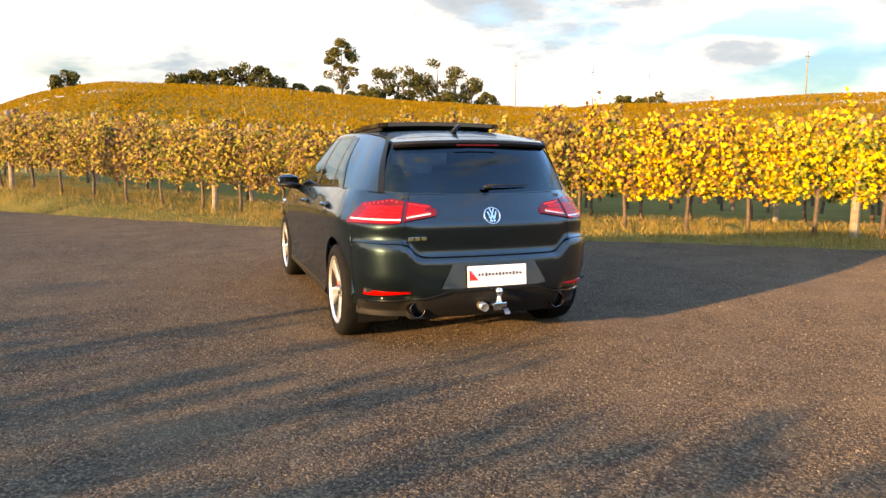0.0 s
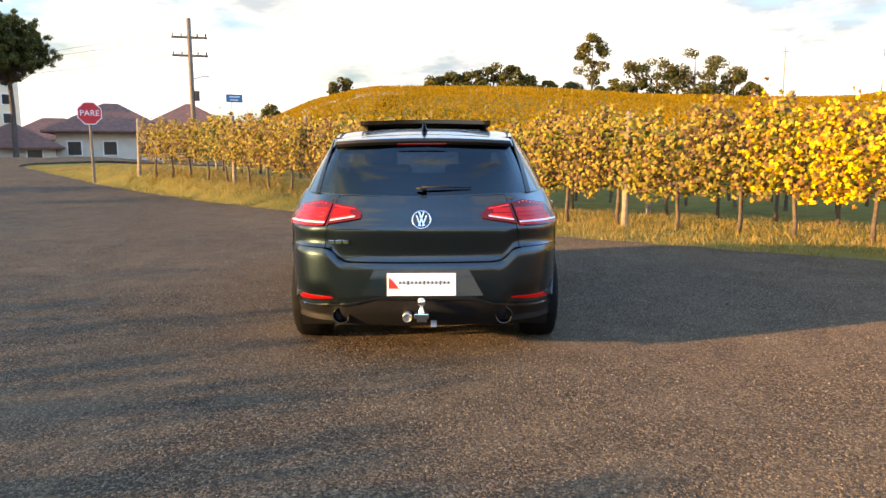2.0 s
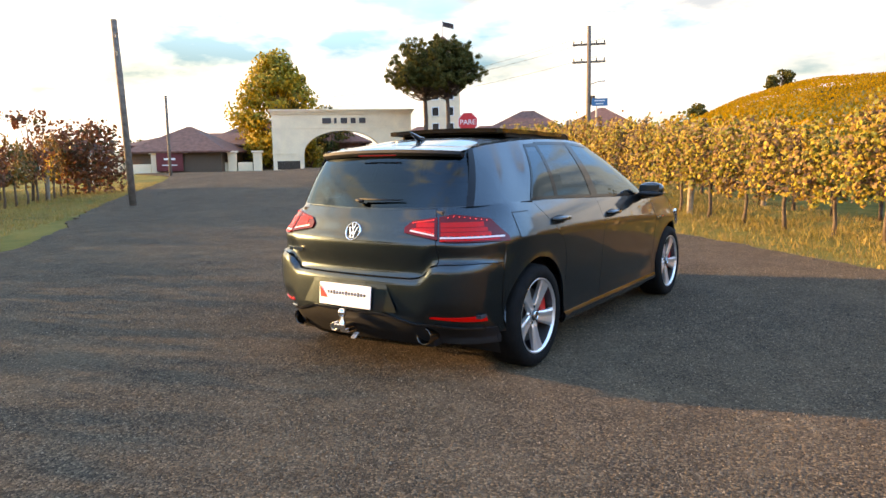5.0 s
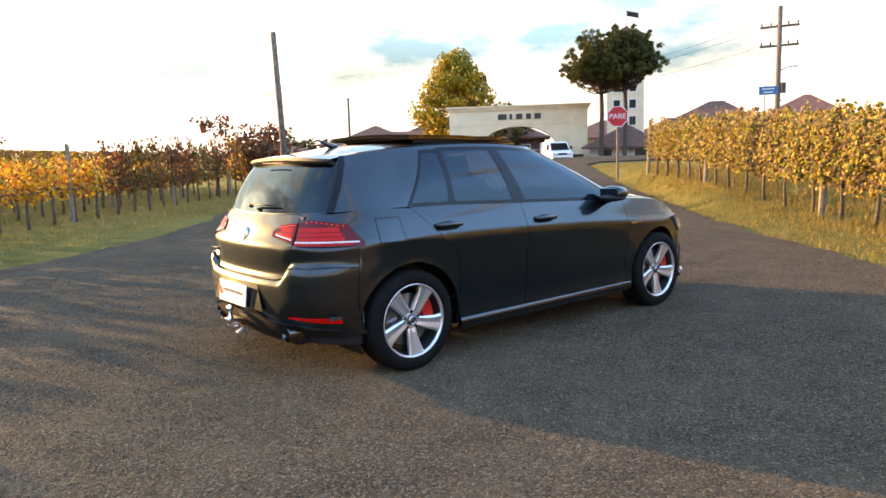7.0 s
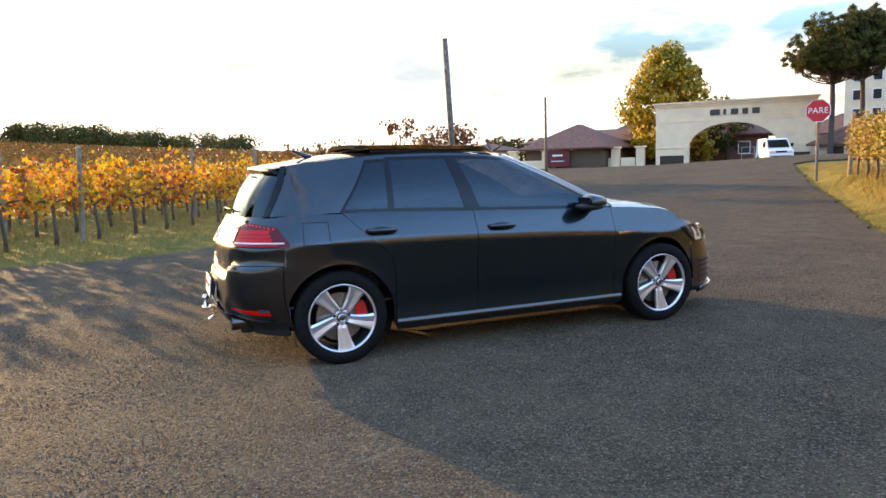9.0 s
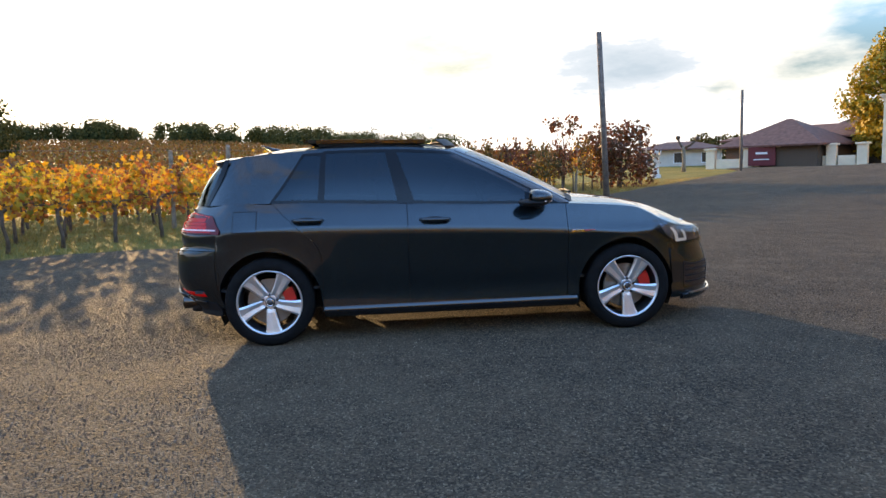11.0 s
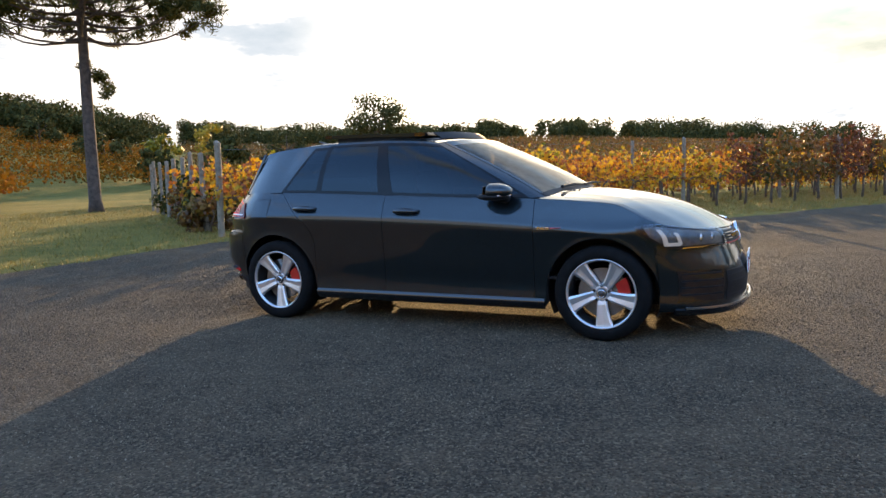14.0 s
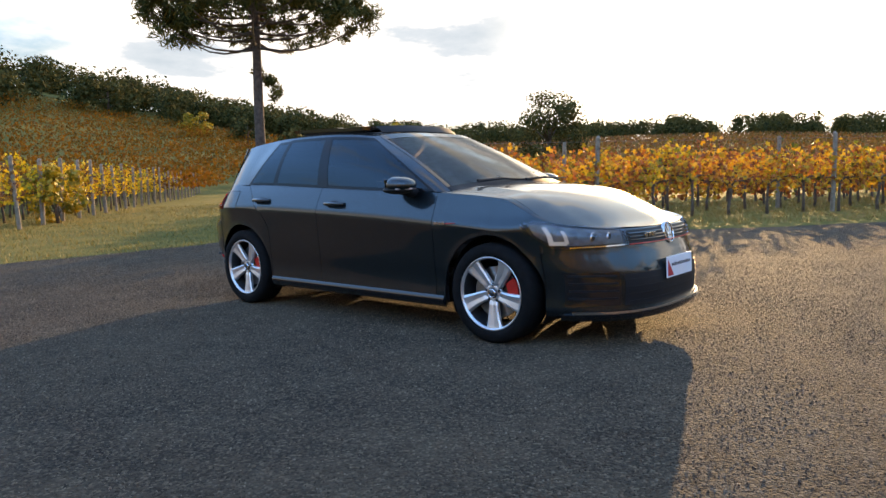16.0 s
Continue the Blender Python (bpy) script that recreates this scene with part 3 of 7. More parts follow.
VINES = [build_vine(11 + i, 1450, VINE, 0.070, 0.56, 1.9) for i in range(5)]
VINES_MIX = [build_vine(31 + i, 1450, VINE_MIX, 0.070, 0.54, 1.9) for i in range(4)]
VINES_BACK = [build_vine(81 + i, 800, VINE_MIX, 0.10, 0.5, 1.85, LEAF_FAR, LEAF_FAR_TRI) for i in range(4)]
VINES_RED = [build_vine(51 + i, 205, VINE_RED, 0.10, 0.6, 1.5) for i in range(4)]
VINES_GOLD = [build_vine(61 + i, 420, VINE, 0.10, 0.62, 1.65) for i in range(3)]
# dull red leaves, coloured darker for the backlight at the row's far end
VINES_DARK = [build_vine(71 + i, 520, SHRUB_RED if i % 2 else VINE_DULL, 0.10, 0.55, 1.7) for i in range(4)]
prng = random.Random(5)
ROW_LABEL = "trellised grapevine with golden yellow autumn leaves"
FAR_LABEL = "grapevine of a back row with yellow leaves"
RED_LABEL = "grapevine with yellow, russet and red autumn leaves"

# the block beyond the road's verge
START = ROW_AT - 15 * ROW_ALONG
plant_row(START, ROW_ALONG, 12.8, VINES, prng, ROW_LABEL, "vines of the front row")
plant_row(START + 12.8 * ROW_ALONG, ROW_ALONG, 18.8, VINES_MIX, prng, "trellised grapevine with fading yellow and brown autumn leaves", "vines of the front row", rise=-0.008)
wires("trellis_wire", START, ROW_ALONG, 32, (0.78, 1.25, 1.7), "thin steel trellis wires along the front vine row")
plant_row(START + 2.5 * ROW_OUT - 6 * ROW_ALONG, ROW_ALONG, 38, VINES_BACK, prng, FAR_LABEL, "vines of the second row", spacing=1.05)
back_rows("back_vines", [(START + 2.5 * k * ROW_OUT - (9 + 3.2 * k) * ROW_ALONG, ROW_ALONG, 41 + 3.2 * k) for k in range(2, 8)], VINE_HILL, 220, 0.12, 0.5, 1.85, 17, "golden vine rows behind the front rows")

POST_MESH = [part("vineyard_post", build_post(i, 1.86, 0.055, POST_WOOD), POST_WOOD) for i in range(3)]


def set_posts(spots, group, label, scale=(1, 1), rng=prng):
    for x, y in spots:
        o = copy_thing(rng.choice(POST_MESH), pose(x, y, float(land(x, y)) - 0.03, rng.uniform(-2, 2), rng.uniform(-2, 2), rng.uniform(0, 90)))
        k = rng.uniform(*scale)
        o.scale = (k, k, rng.uniform(0.96, 1.04))
        tagged(o, label, "post", group)


set_posts([tuple(ROW_AT + s * ROW_ALONG) for s in (-12.2, -6.2, 0.0, 5.85, 11.8, 17.3)], "posts of the front row", "pale weathered round wooden vineyard post", (1.05, 1.2))
for k in range(1, 6):
    set_posts([tuple(ROW_AT + (s + 0.7 * k) * ROW_ALONG + 2.5 * k * ROW_OUT) for s in (-24, -18, -12, -6, 0, 6, 11, 16)], "posts of the back rows", "weathered wooden post in the vine rows")

# the block across the road
A_AT, A_ALONG, A_OUT = np.array((-5.9, -7.9)), np.array((-0.745, 0.667)), np.array((-0.615, -0.788))
plant_row(A_AT, A_ALONG, 9, VINES_RED, prng, RED_LABEL, "vines across the road", rise=0.011)
plant_row(A_AT + 9 * A_ALONG, A_ALONG, 18.5, VINES_DARK + VINES_DARK + VINES_RED[:2], prng, "dull russet and dark red grapevine near the row's end, darkened as backlit", "vines across the road", rise=0.014)
wires("trellis_wire", A_AT, A_ALONG, 23, (0.78, 1.3, 1.75), "thin steel trellis wires of the vine row across the road")
plant_row(A_AT + 2.0 * A_OUT, A_ALONG, 26, VINES_GOLD[:1] + VINES_RED, prng, RED_LABEL, "vines of the second row across the road", spacing=1.05)
back_rows("west_back_vines", [(A_AT + 2.0 * k * A_OUT, A_ALONG, 26 + 2 * k) for k in range(2, 7)], VINE_RED, 135, 0.135, 0.22, 1.45, 18, "yellow and russet vine rows behind the row across the road")
set_posts([tuple(A_AT + 1.95 * k * A_OUT - 0.15 * A_ALONG) for k in range(9)], "end posts across the road", "thick weathered wooden end post of a vine row", (1.0, 1.3))
set_posts([tuple(A_AT + s * A_ALONG + k * 2.0 * A_OUT) for k in range(2) for s in (6, 12, 18, 23.5)], "posts across the road", "weathered wooden post in the vine row across the road")

# the block beyond the grass track
C_AT, C_SIDE, C_ALONG = np.array((-2.3, -15.7)), np.array((-0.598, -0.801)), np.array((0.764, -0.645))
for k in range(0, 12):
    plant_row(C_AT + 1.85 * k * C_SIDE, C_ALONG, 6, VINES_GOLD, prng, RED_LABEL, "vines beyond the grass track", spacing=1.1, first=0.6)
back_rows("track_back_vines", [(C_AT + 1.85 * k * C_SIDE + 6.3 * C_ALONG, C_ALONG, 14) for k in range(0, 12)] + [(C_AT + 1.85 * k * C_SIDE + 0.6 * C_ALONG, C_ALONG, 22) for k in range(12, 24)], VINE, 170, 0.14, 0.62, 1.65, 19, "golden vine rows beyond the grass track")
set_posts([tuple(C_AT + 1.85 * k * C_SIDE) for k in range(24)], "end posts beyond the track", "grey wooden end post of a vine row beside the track", (1.0, 1.25))
for v in VINES + VINES_BACK + VINES_MIX + VINES_RED + VINES_GOLD + VINES_DARK:
    for o in list(v.children_recursive) + [v]:
        bpy.data.objects.remove(o)
for o in POST_MESH:
    bpy.data.objects.remove(o)


def hedge_rows(name, origin, along, out, spacing, count, length, mat, seed, keep, label, height=1.8, width=0.8, step=1.1, leaves=17, size=0.38):
    """Many far vine rows as one mass of uneven leafy ridges that follow the land."""
    rng = np.random.default_rng(seed)
    verts, tris = [], []
    base = 0
    for k in range(count):
        s = np.arange(0, length, step)
        p = np.array(origin)[None] + s[:, None] * np.array(along)[None] + (k * spacing) * np.array(out)[None]
        ok = keep(p[:, 0], p[:, 1])
        if not ok.any():
            continue
        for a in range(len(s)):
            if not ok[a]:
                continue
            n = leaves
            x = p[a][None] + rng.uniform(-step * 0.6, step * 0.6, (n, 1)) * np.array(along)[None] + rng.normal(0, width * 0.28, (n, 1)) * np.array(out)[None]
            z = land(x[:, 0], x[:, 1]) + rng.uniform(0.75, height + 0.15, n)
            at = np.concatenate([x, z[:, None]], 1)
            v, t = scatter(rng, at, rng.normal(size=(n, 3)) * (1, 1, 0.7), rng.uniform(0.6, 1.0, n) * size, LEAF_FAR, LEAF_FAR_TRI)
            verts.append(v)
            tris.append(t + base)
            base += len(v)
    if verts:
        tagged(tri_object(name, np.concatenate(verts), np.concatenate(tris), mat), label, "vineyard", kind="stuff")


def az_r(x, y):
    return np.degrees(np.arctan2(-x, y)), np.hypot(x, y)


def north(x, y):
    az, r = az_r(x, y)
    out = x * ROW_OUT[0] + y * ROW_OUT[1] - 6.65
    return (out > 20) & (r < RIDGE_R(az) + 8) & (az > -66) & (az < 17)


def south(x, y):
    az, r = az_r(x, y)
    return (r > 36) & (r < 125) & (((az > 138) & (az < 178)) | (az < -165)) & (((x + 2.3) * 0.801 - (y + 15.7) * 0.598 > -2) | (r > 62))


def west(x, y):
    az, r = az_r(x, y)
    return (r > 26) & (r < 175) & (az > 62) & (az < 136) & ~inside_road(x, y)


hedge_rows("hill_vineyard", ROW_AT + 20 * ROW_OUT - 150 * ROW_ALONG, ROW_ALONG, ROW_OUT, 3.4, 54, 330, VINE_HILL, 2, north, "golden vine rows covering the hillside", width=0.6, leaves=24, size=0.28)
hedge_rows("track_vineyard", C_AT - 60 * C_ALONG, C_ALONG, C_SIDE, 3.0, 44, 150, VINE_SLOPE, 4, south, "orange and russet vine rows on the far slope", leaves=24, size=0.30)
hedge_rows("west_vineyard", np.array((0.0, -60.0)), A_ALONG, np.array((-0.667, -0.745)), 3.4, 60, 170, VINE_DULL, 6, west, "vine rows far across the road", step=1.7)

HILL_POST = part("hill_post", build_post(4, 2.2, 0.07, POST_WOOD), POST_WOOD)
hrng = random.Random(9)
for k in range(60):
    s, o = hrng.uniform(-60, 60), hrng.uniform(14, 120)
    p = ROW_AT + s * ROW_ALONG + o * ROW_OUT
    t = copy_thing(HILL_POST, pose(p[0], p[1], float(land(*p)), hrng.uniform(-3, 3), hrng.uniform(-3, 3), 0))
    tagged(t, "pale wooden post among the hillside vines", "post", "posts on the hillside")
# a fence of pale posts climbing the hill
for k in range(26):
    a, r = radians(-2.0 - 0.55 * k), 120 + 1.6 * k
    x, y = -r * math.sin(a), r * math.cos(a)
    tagged(copy_thing(HILL_POST, pose(x, y, float(land(x, y)), 0, hrng.uniform(-3, 3), 0)), "pale fence post on the hill's shoulder", "post", "fence posts on the hill")
bpy.data.objects.remove(HILL_POST)


# ---------------------------------------------------------------- grass
def grass(name, count, spots, label, low=0.05, high=0.22, seed=1, mat=None):
    """Blades on the given places: bent strips of two triangles."""
    rng = np.random.default_rng(seed)
    p = spots(rng, count)
    n = len(p)
    h = rng.uniform(low, high, n) * (0.55 + 0.9 * rng.beta(2, 3, n))
    a = rng.uniform(0, 2 * math.pi, n)
    w = 0.002 + 0.004 * rng.uniform(size=n) + 0.012 * h
    side = np.stack([np.cos(a), np.sin(a), np.zeros(n)], 1)
    lean = np.stack([rng.normal(0, 0.35, n), rng.normal(0, 0.35, n), np.ones(n)], 1) * h[:, None]
    z = land(p[:, 0], p[:, 1]) - 0.04
    b = np.concatenate([p, z[:, None]], 1)
    v = np.stack([b - side * w[:, None], b + side * w[:, None], b + lean * 0.6 + side * w[:, None] * 0.6, b + lean * 1.05 + np.array((0, 0, -0.1)) * h[:, None]], 1)
    t = np.array([(0, 1, 2), (0, 2, 3)])[None] + (np.arange(n) * 4)[:, None, None]
    tagged(tri_object(name, v.reshape(-1, 3), t.reshape(-1, 3), mat or GRASS), label, "grass", kind="stuff")


def clumped(rng, p, keep=0.55, scale=1.3):
    """Thins places into tufts."""
    g = np.array([noise.noise(Vector((x * scale, y * scale, 3.0))) for x, y in p])
    return p[g + rng.uniform(-0.5, 0.5, len(p)) > keep - 0.6]


def verge_north(rng, n):
    s, o = rng.uniform(-16, 27, n), rng.uniform(-2.6, 3.0, n)
    p = ROW_AT[None] + s[:, None] * ROW_ALONG[None] + o[:, None] * ROW_OUT[None]
    return clumped(rng, p[~inside_road(p[:, 0], p[:, 1])])


def verge_west(rng, n):
    s, o = rng.uniform(-1, 34, n), rng.uniform(-6.5, 3.0, n)
    p = A_AT[None] + s[:, None] * A_ALONG[None] - o[:, None] * A_OUT[None]
    return clumped(rng, p[~inside_road(p[:, 0], p[:, 1])])


def track(rng, n):
    p = np.stack([rng.uniform(-20, 8, n), rng.uniform(-26, -6.4, n)], 1)
    return clumped(rng, p[~inside_road(p[:, 0], p[:, 1])])


grass("verge_grass", 170000, verge_north, "yellow-green tufted grass on the road verge", 0.02, 0.10, seed=1)
def row_foot(rng, n):
    s, o = rng.uniform(-16, 18, n), rng.normal(0.15, 0.55, n)
    p = ROW_AT[None] + s[:, None] * ROW_ALONG[None] + o[:, None] * ROW_OUT[None]
    return clumped(rng, p[~inside_road(p[:, 0], p[:, 1])], 0.75, 1.9)


grass("row_weeds", 50000, row_foot, "short green and yellow weeds under the vines", 0.05, 0.17, seed=5)
grass("verge_grass", 120000, verge_west, "dry grass on the verge across the road", 0.02, 0.12, seed=2)
grass("track_grass", 120000, track, "sunlit yellow grass of the track", 0.02, 0.11, seed=3)


# ---------------------------------------------------------------- trees
def crown_leaves(rng, centres, radii, per, size, mat, name, parent, flat=0.75, hollow=0.55, shape=LEAF_FAR):
    """A crown of clumps: leaves lie mostly near the surface of each clump."""
    at, face = [], []
    for c, r in zip(centres, radii):
        d = rng.normal(size=(per, 3))
        d /= np.linalg.norm(d, axis=1, keepdims=True)
        k = r * (hollow + (1.08 - hollow) * rng.uniform(size=(per, 1)) ** 0.6)
        at.append(np.array(c)[None] + d * k * (1, 1, flat))
        face.append(d + rng.normal(0, 0.5, (per, 3)))
    at, face = np.concatenate(at), np.concatenate(face)
    v, t = scatter(rng, at, face, size * rng.uniform(0.6, 1.3, len(at)), shape, LEAF_FAR_TRI)
    return tri_object(name, v, t, mat, parent)


def broad_tree(name, x, y, height, width, mat, label, seed, clumps=26, per=110, leaf=0.35, low=0.18, pointed=0.0, base=None):
    """A tapered trunk with limbs and a crown of leaf clumps with gaps."""
    rng = np.random.default_rng(seed)
    z0 = float(land(x, y)) if base is None else base
    root = empty(name, x, y, z0 - 0.1)
    centres, radii = [], []
    for k in range(clumps):
        f = rng.uniform(low, 0.95)
        prof = math.sin(min(1, (f - low) / (1 - low) * 0.85 + 0.15) * math.pi) ** (0.6 + pointed)
        a = rng.uniform(0, 2 * math.pi)
        rr = width / 2 * prof * rng.uniform(0.35, 1.0) ** 0.5 * 0.8
        centres.append((rr * math.cos(a), rr * math.sin(a), f * height))
        radii.append(width * rng.uniform(0.11, 0.2))
    bm = bmesh.new()
    tr = width * 0.03
    tube(bm, [(0, 0, -0.2), (0.1, 0.05, height * 0.25), (0.0, 0.1, height * 0.55), (0, 0, height * 0.85)], [tr, tr * 0.8, tr * 0.5, tr * 0.15], 8)
    for c in centres[::3]:
        tube(bm, [(0, 0.05, max(height * 0.15, c[2] * 0.6)), (c[0] * 0.5, c[1] * 0.5, c[2] * 0.8), c], [tr * 0.4, tr * 0.25, tr * 0.08], 5)
    part("trunk", bm, BARK, root, smooth=True)
    crown_leaves(rng, centres, radii, per, leaf, mat, "crown", root)
    return tagged(root, label, "tree")


def araucaria(x, y, height, spread, crown_low, label, seed, trunk=0.24, arms=44, detail=1.0, knob=None, needle=0.2, uneven=0.45, dome=False):
    """A candelabra pine: bare trunk, tiers of long limbs that rise at their ends to dense needle tufts."""
    rng = np.random.default_rng(seed)
    root = empty("araucaria_tree", x, y, float(land(x, y)) - 0.05)
    bm = bmesh.new()
    tube(bm, [(0, 0, -0.2), (0.03, 0, 0.5), (0.05, 0.04, height * 0.4), (-0.05, 0.0, height * 0.75), (0, 0, height * 0.95)],
         [trunk * 1.5, trunk * 1.05, trunk * 0.9, trunk * 0.7, trunk * 0.3], 10)
    part("trunk", bm, PINE_BARK, root, smooth=True)
    bm = bmesh.new()
    tufts, size = [], []
    for k in range(arms):
        f = k / (arms - 1)
        a = k * 2.399 + rng.uniform(-0.3, 0.3)
        z = crown_low + (height - crown_low) * f * 0.86
        reach = spread / 2 * (1.0 - 0.45 * f ** 2) * rng.uniform(1 - uneven if f > 0.3 else 0.72, 1.0)
        sag, rise = -0.25 * reach * 0.3 * (1 - f), 0.16 * reach + 0.3
        if dome:
            reach = spread / 2 * math.sqrt(rng.uniform(0.02, 1.0))
            z = crown_low + 0.25 * (height - crown_low) * rng.uniform(0, 1)
            sag, rise = 0.0, crown_low + (height - crown_low) * (0.98 - 0.62 * (2 * reach / spread) ** 2.4) - z
        bend = rng.uniform(-0.12, 0.12)
        pts = [(s * reach * math.cos(a + bend * s), s * reach * math.sin(a + bend * s), z + 3.2 * sag * s * (1 - s) + rise * s ** 2.4) for s in (0, 0.2, 0.4, 0.6, 0.8, 1.0)]
        tube(bm, pts, [trunk * q for q in (0.30, 0.24, 0.19, 0.15, 0.10, 0.05)], 6)
        for j in range(int(9 * detail)):
            g = rng.uniform(0.62 if dome else 0.72 if f < 0.3 else 0.45, 1.05)
            b = a + rng.normal(0, 0.14)
            tufts.append((reach * g * math.cos(b), reach * g * math.sin(b), z + rise * g * g + rng.normal(0.05, 0.22 if not dome else 0.3)))
            size.append(rng.uniform(0.26, 0.48) * spread / 11)
    part("branchwork", bm, PINE_BARK, root, smooth=True)
    if knob:
        for j in range(8):
            tufts.append((knob[0] + rng.normal(0, 0.22), knob[1] + rng.normal(0, 0.22), knob[2] + rng.normal(0, 0.3)))
            size.append(0.3)
    crown_leaves(rng, tufts, size, int(46 * detail), needle, PINE, "needles", root, flat=0.8, hollow=0.15, shape=SPRAY)
    return tagged(root, label, "tree")


araucaria(-15.0, -23.1, 11.8, 11.7, 6.9, "tall araucaria pine with flat dark crown and bare trunk", 3, arms=52, detail=1.35, knob=(-0.38, 0.28, 5.3), needle=0.24, uneven=0.55)
araucaria(-31.6, 42.4, 10.0, 6.8, 5.4, "dark umbrella-crowned araucaria beside the tower", 5, 0.2, 74, 1.3, dome=True)
araucaria(-30.2, 43.6, 9.9, 6.6, 5.6, "second araucaria growing close by the first", 6, 0.18, 74, 1.3, dome=True)
broad_tree("poplar_tree", -47.6, 41.2, 10.6, 8.6, TREE_GOLD, "large golden-green autumn tree beside the gate", 8, 84, 210, 0.27, 0.02, 0.55)
broad_tree("cypress_tree", -50.0, 45.5, 9.8, 4.2, TREE_GREEN, "slim dark green tree behind the golden one", 9, 20, 120, 0.3, 0.08)
broad_tree("garden_tree", -47.5, 48.0, 6.0, 4.4, TREE_GREEN, "dark rounded garden tree seen through the gate", 10, 16, 90, 0.25, 0.15)
broad_tree("garden_shrub", -45.5, 43.5, 2.4, 2.6, TREE_GOLD, "low yellow-green shrub inside the gate", 12, 12, 80, 0.2, 0.1)
broad_tree("field_tree", -72.0, -43.0, 9.8, 10.5, TREE_GREEN, "dark leafy tree standing beyond the vineyard", 14, 40, 210, 0.26, 0.08)


def polar(az, r):
    return -r * math.sin(radians(az)), r * math.cos(radians(az))


# trees on the northern hill
x, y = polar(8.6, 172)
broad_tree("hill_tree", x, y, 5.6, 8.0, TREE_GREEN, "lone rounded tree on the hill's crest", 20, 18, 110, 0.45, 0.2)
x, y = polar(-11.7, 190)
broad_tree("eucalyptus_tree", x, y, 17.5, 10.0, TREE_GREEN, "tall thin-crowned eucalyptus on the hill", 21, 30, 110, 0.5, 0.28)
for k, (az, r, h, w) in enumerate([(1.0, 178, 6.0, 7), (-0.5, 178, 6.0, 8), (-2.3, 178, 7.5, 8), (-3.8, 178, 8, 9), (-5.3, 178, 7.5, 8), (-6.6, 180, 6, 7), (-8.2, 182, 4, 6), (-10.2, 186, 4, 6), (-13.6, 190, 6, 7),
                                   (-15.2, 192, 11.5, 11), (-16.7, 194, 12.5, 11), (-18.2, 194, 10, 10), (-19.5, 194, 15, 12), (-21.0, 196, 12.5, 10), (-22.3, 196, 10, 10), (-23.6, 196, 6, 7), (-14.4, 186, 4, 6), (-20.3, 188, 5, 8),
                                   (-34.5, 192, 4.5, 7), (-37.0, 192, 6, 6), (-36.0, 194, 4, 6), (14.5, 150, 4.5, 5), (-12.4, 176, 3, 3.6), (-7.6, 150, 1.8, 3)]):
    x, y = polar(az, r)
    broad_tree("hill_tree", x, y, h, w, TREE_GREEN, "dark bushy tree on the hill's crest", 40 + k, 24, 100, 0.46, 0.03)

# woods on the western and southern ridges
wrng = random.Random(12)
WOODS = []
for k in range(290):
    az = wrng.uniform(84, 172)
    r = float(RIDGE_R(az)) + wrng.uniform(-45, 12)
    WOODS.append((az, r, wrng.uniform(4, 7.0), wrng.uniform(8, 14)))


def make_woods():
    rng = np.random.default_rng(33)
    cs, rs = [], []
    for az, r, h, w in WOODS:
        x, y = polar(az, r)
        z = float(land(x, y))
        for j in range(6):
            a, q = rng.uniform(0, 6.28), rng.uniform(0, 0.34) * w
            cs.append((x + q * math.cos(a), y + q * math.sin(a), z + h * rng.uniform(0.2, 0.85)))
            rs.append(w * rng.uniform(0.16, 0.26))
    ob = crown_leaves(rng, cs, rs, 105, 0.50, TREE_GREEN, "far_woods", None, 0.8, 0.6)
    tagged(ob, "dark wooded ridge of mixed trees", "woods", kind="stuff")


make_woods()


def make_hedgerow():
    """A ragged hedge that climbs the northern hill between two vine blocks."""
    rng = np.random.default_rng(61)
    cs, rs = [], []
    for f in np.linspace(0, 1, 46):
        az, r = radians(4.2 - 3.8 * f + 0.25 * math.sin(9 * f)), 100 + 64 * f
        x, y = -1.8 - r * math.sin(az), -6.1 + r * math.cos(az)
        s = rng.uniform(0.45, 1.0)
        cs.append((x + rng.normal(0, 0.4), y, float(land(x, y)) + 0.7 * s))
        rs.append(s)
    tagged(crown_leaves(rng, cs, rs, 80, 0.26, TREE_GREEN, "hedgerow", None, 0.9, 0.4), "dark ragged hedgerow climbing the hill", "hedge", kind="stuff")


make_hedgerow()
for k, (az, r, h, w) in enumerate([(150, 120, 4.0, 6), (146, 112, 4.5, 7), (142, 100, 4, 8), (138, 95, 4.5, 6), (133, 90, 5, 7), (156, 130, 5, 7), (134, 110, 6.5, 7), (128, 120, 6, 8), (139, 75, 3.6, 5)]):
    x, y = polar(az, r)
    broad_tree("slope_tree", x, y, h, w, TREE_GREEN if k % 3 else TREE_GOLD, "bushy tree on the far slope", 90 + k, 14, 90, 0.4, 0.06)
broad_tree("verge_bush", -9.5, -11.6, 1.5, 2.2, TREE_GREEN, "weedy dark bush at the vine rows' end", 120, 12, 90, 0.12, 0.05)
broad_tree("verge_bush", -11.3, -13.9, 1.3, 2.0, TREE_GREEN, "weedy dark bush at the vine rows' end", 121, 12, 90, 0.12, 0.05)
broad_tree("verge_bush", -4.0, -17.6, 1.8, 2.0, TREE_GOLD, "tangled bush against the vine row's end post", 122, 12, 90, 0.12, 0.05)
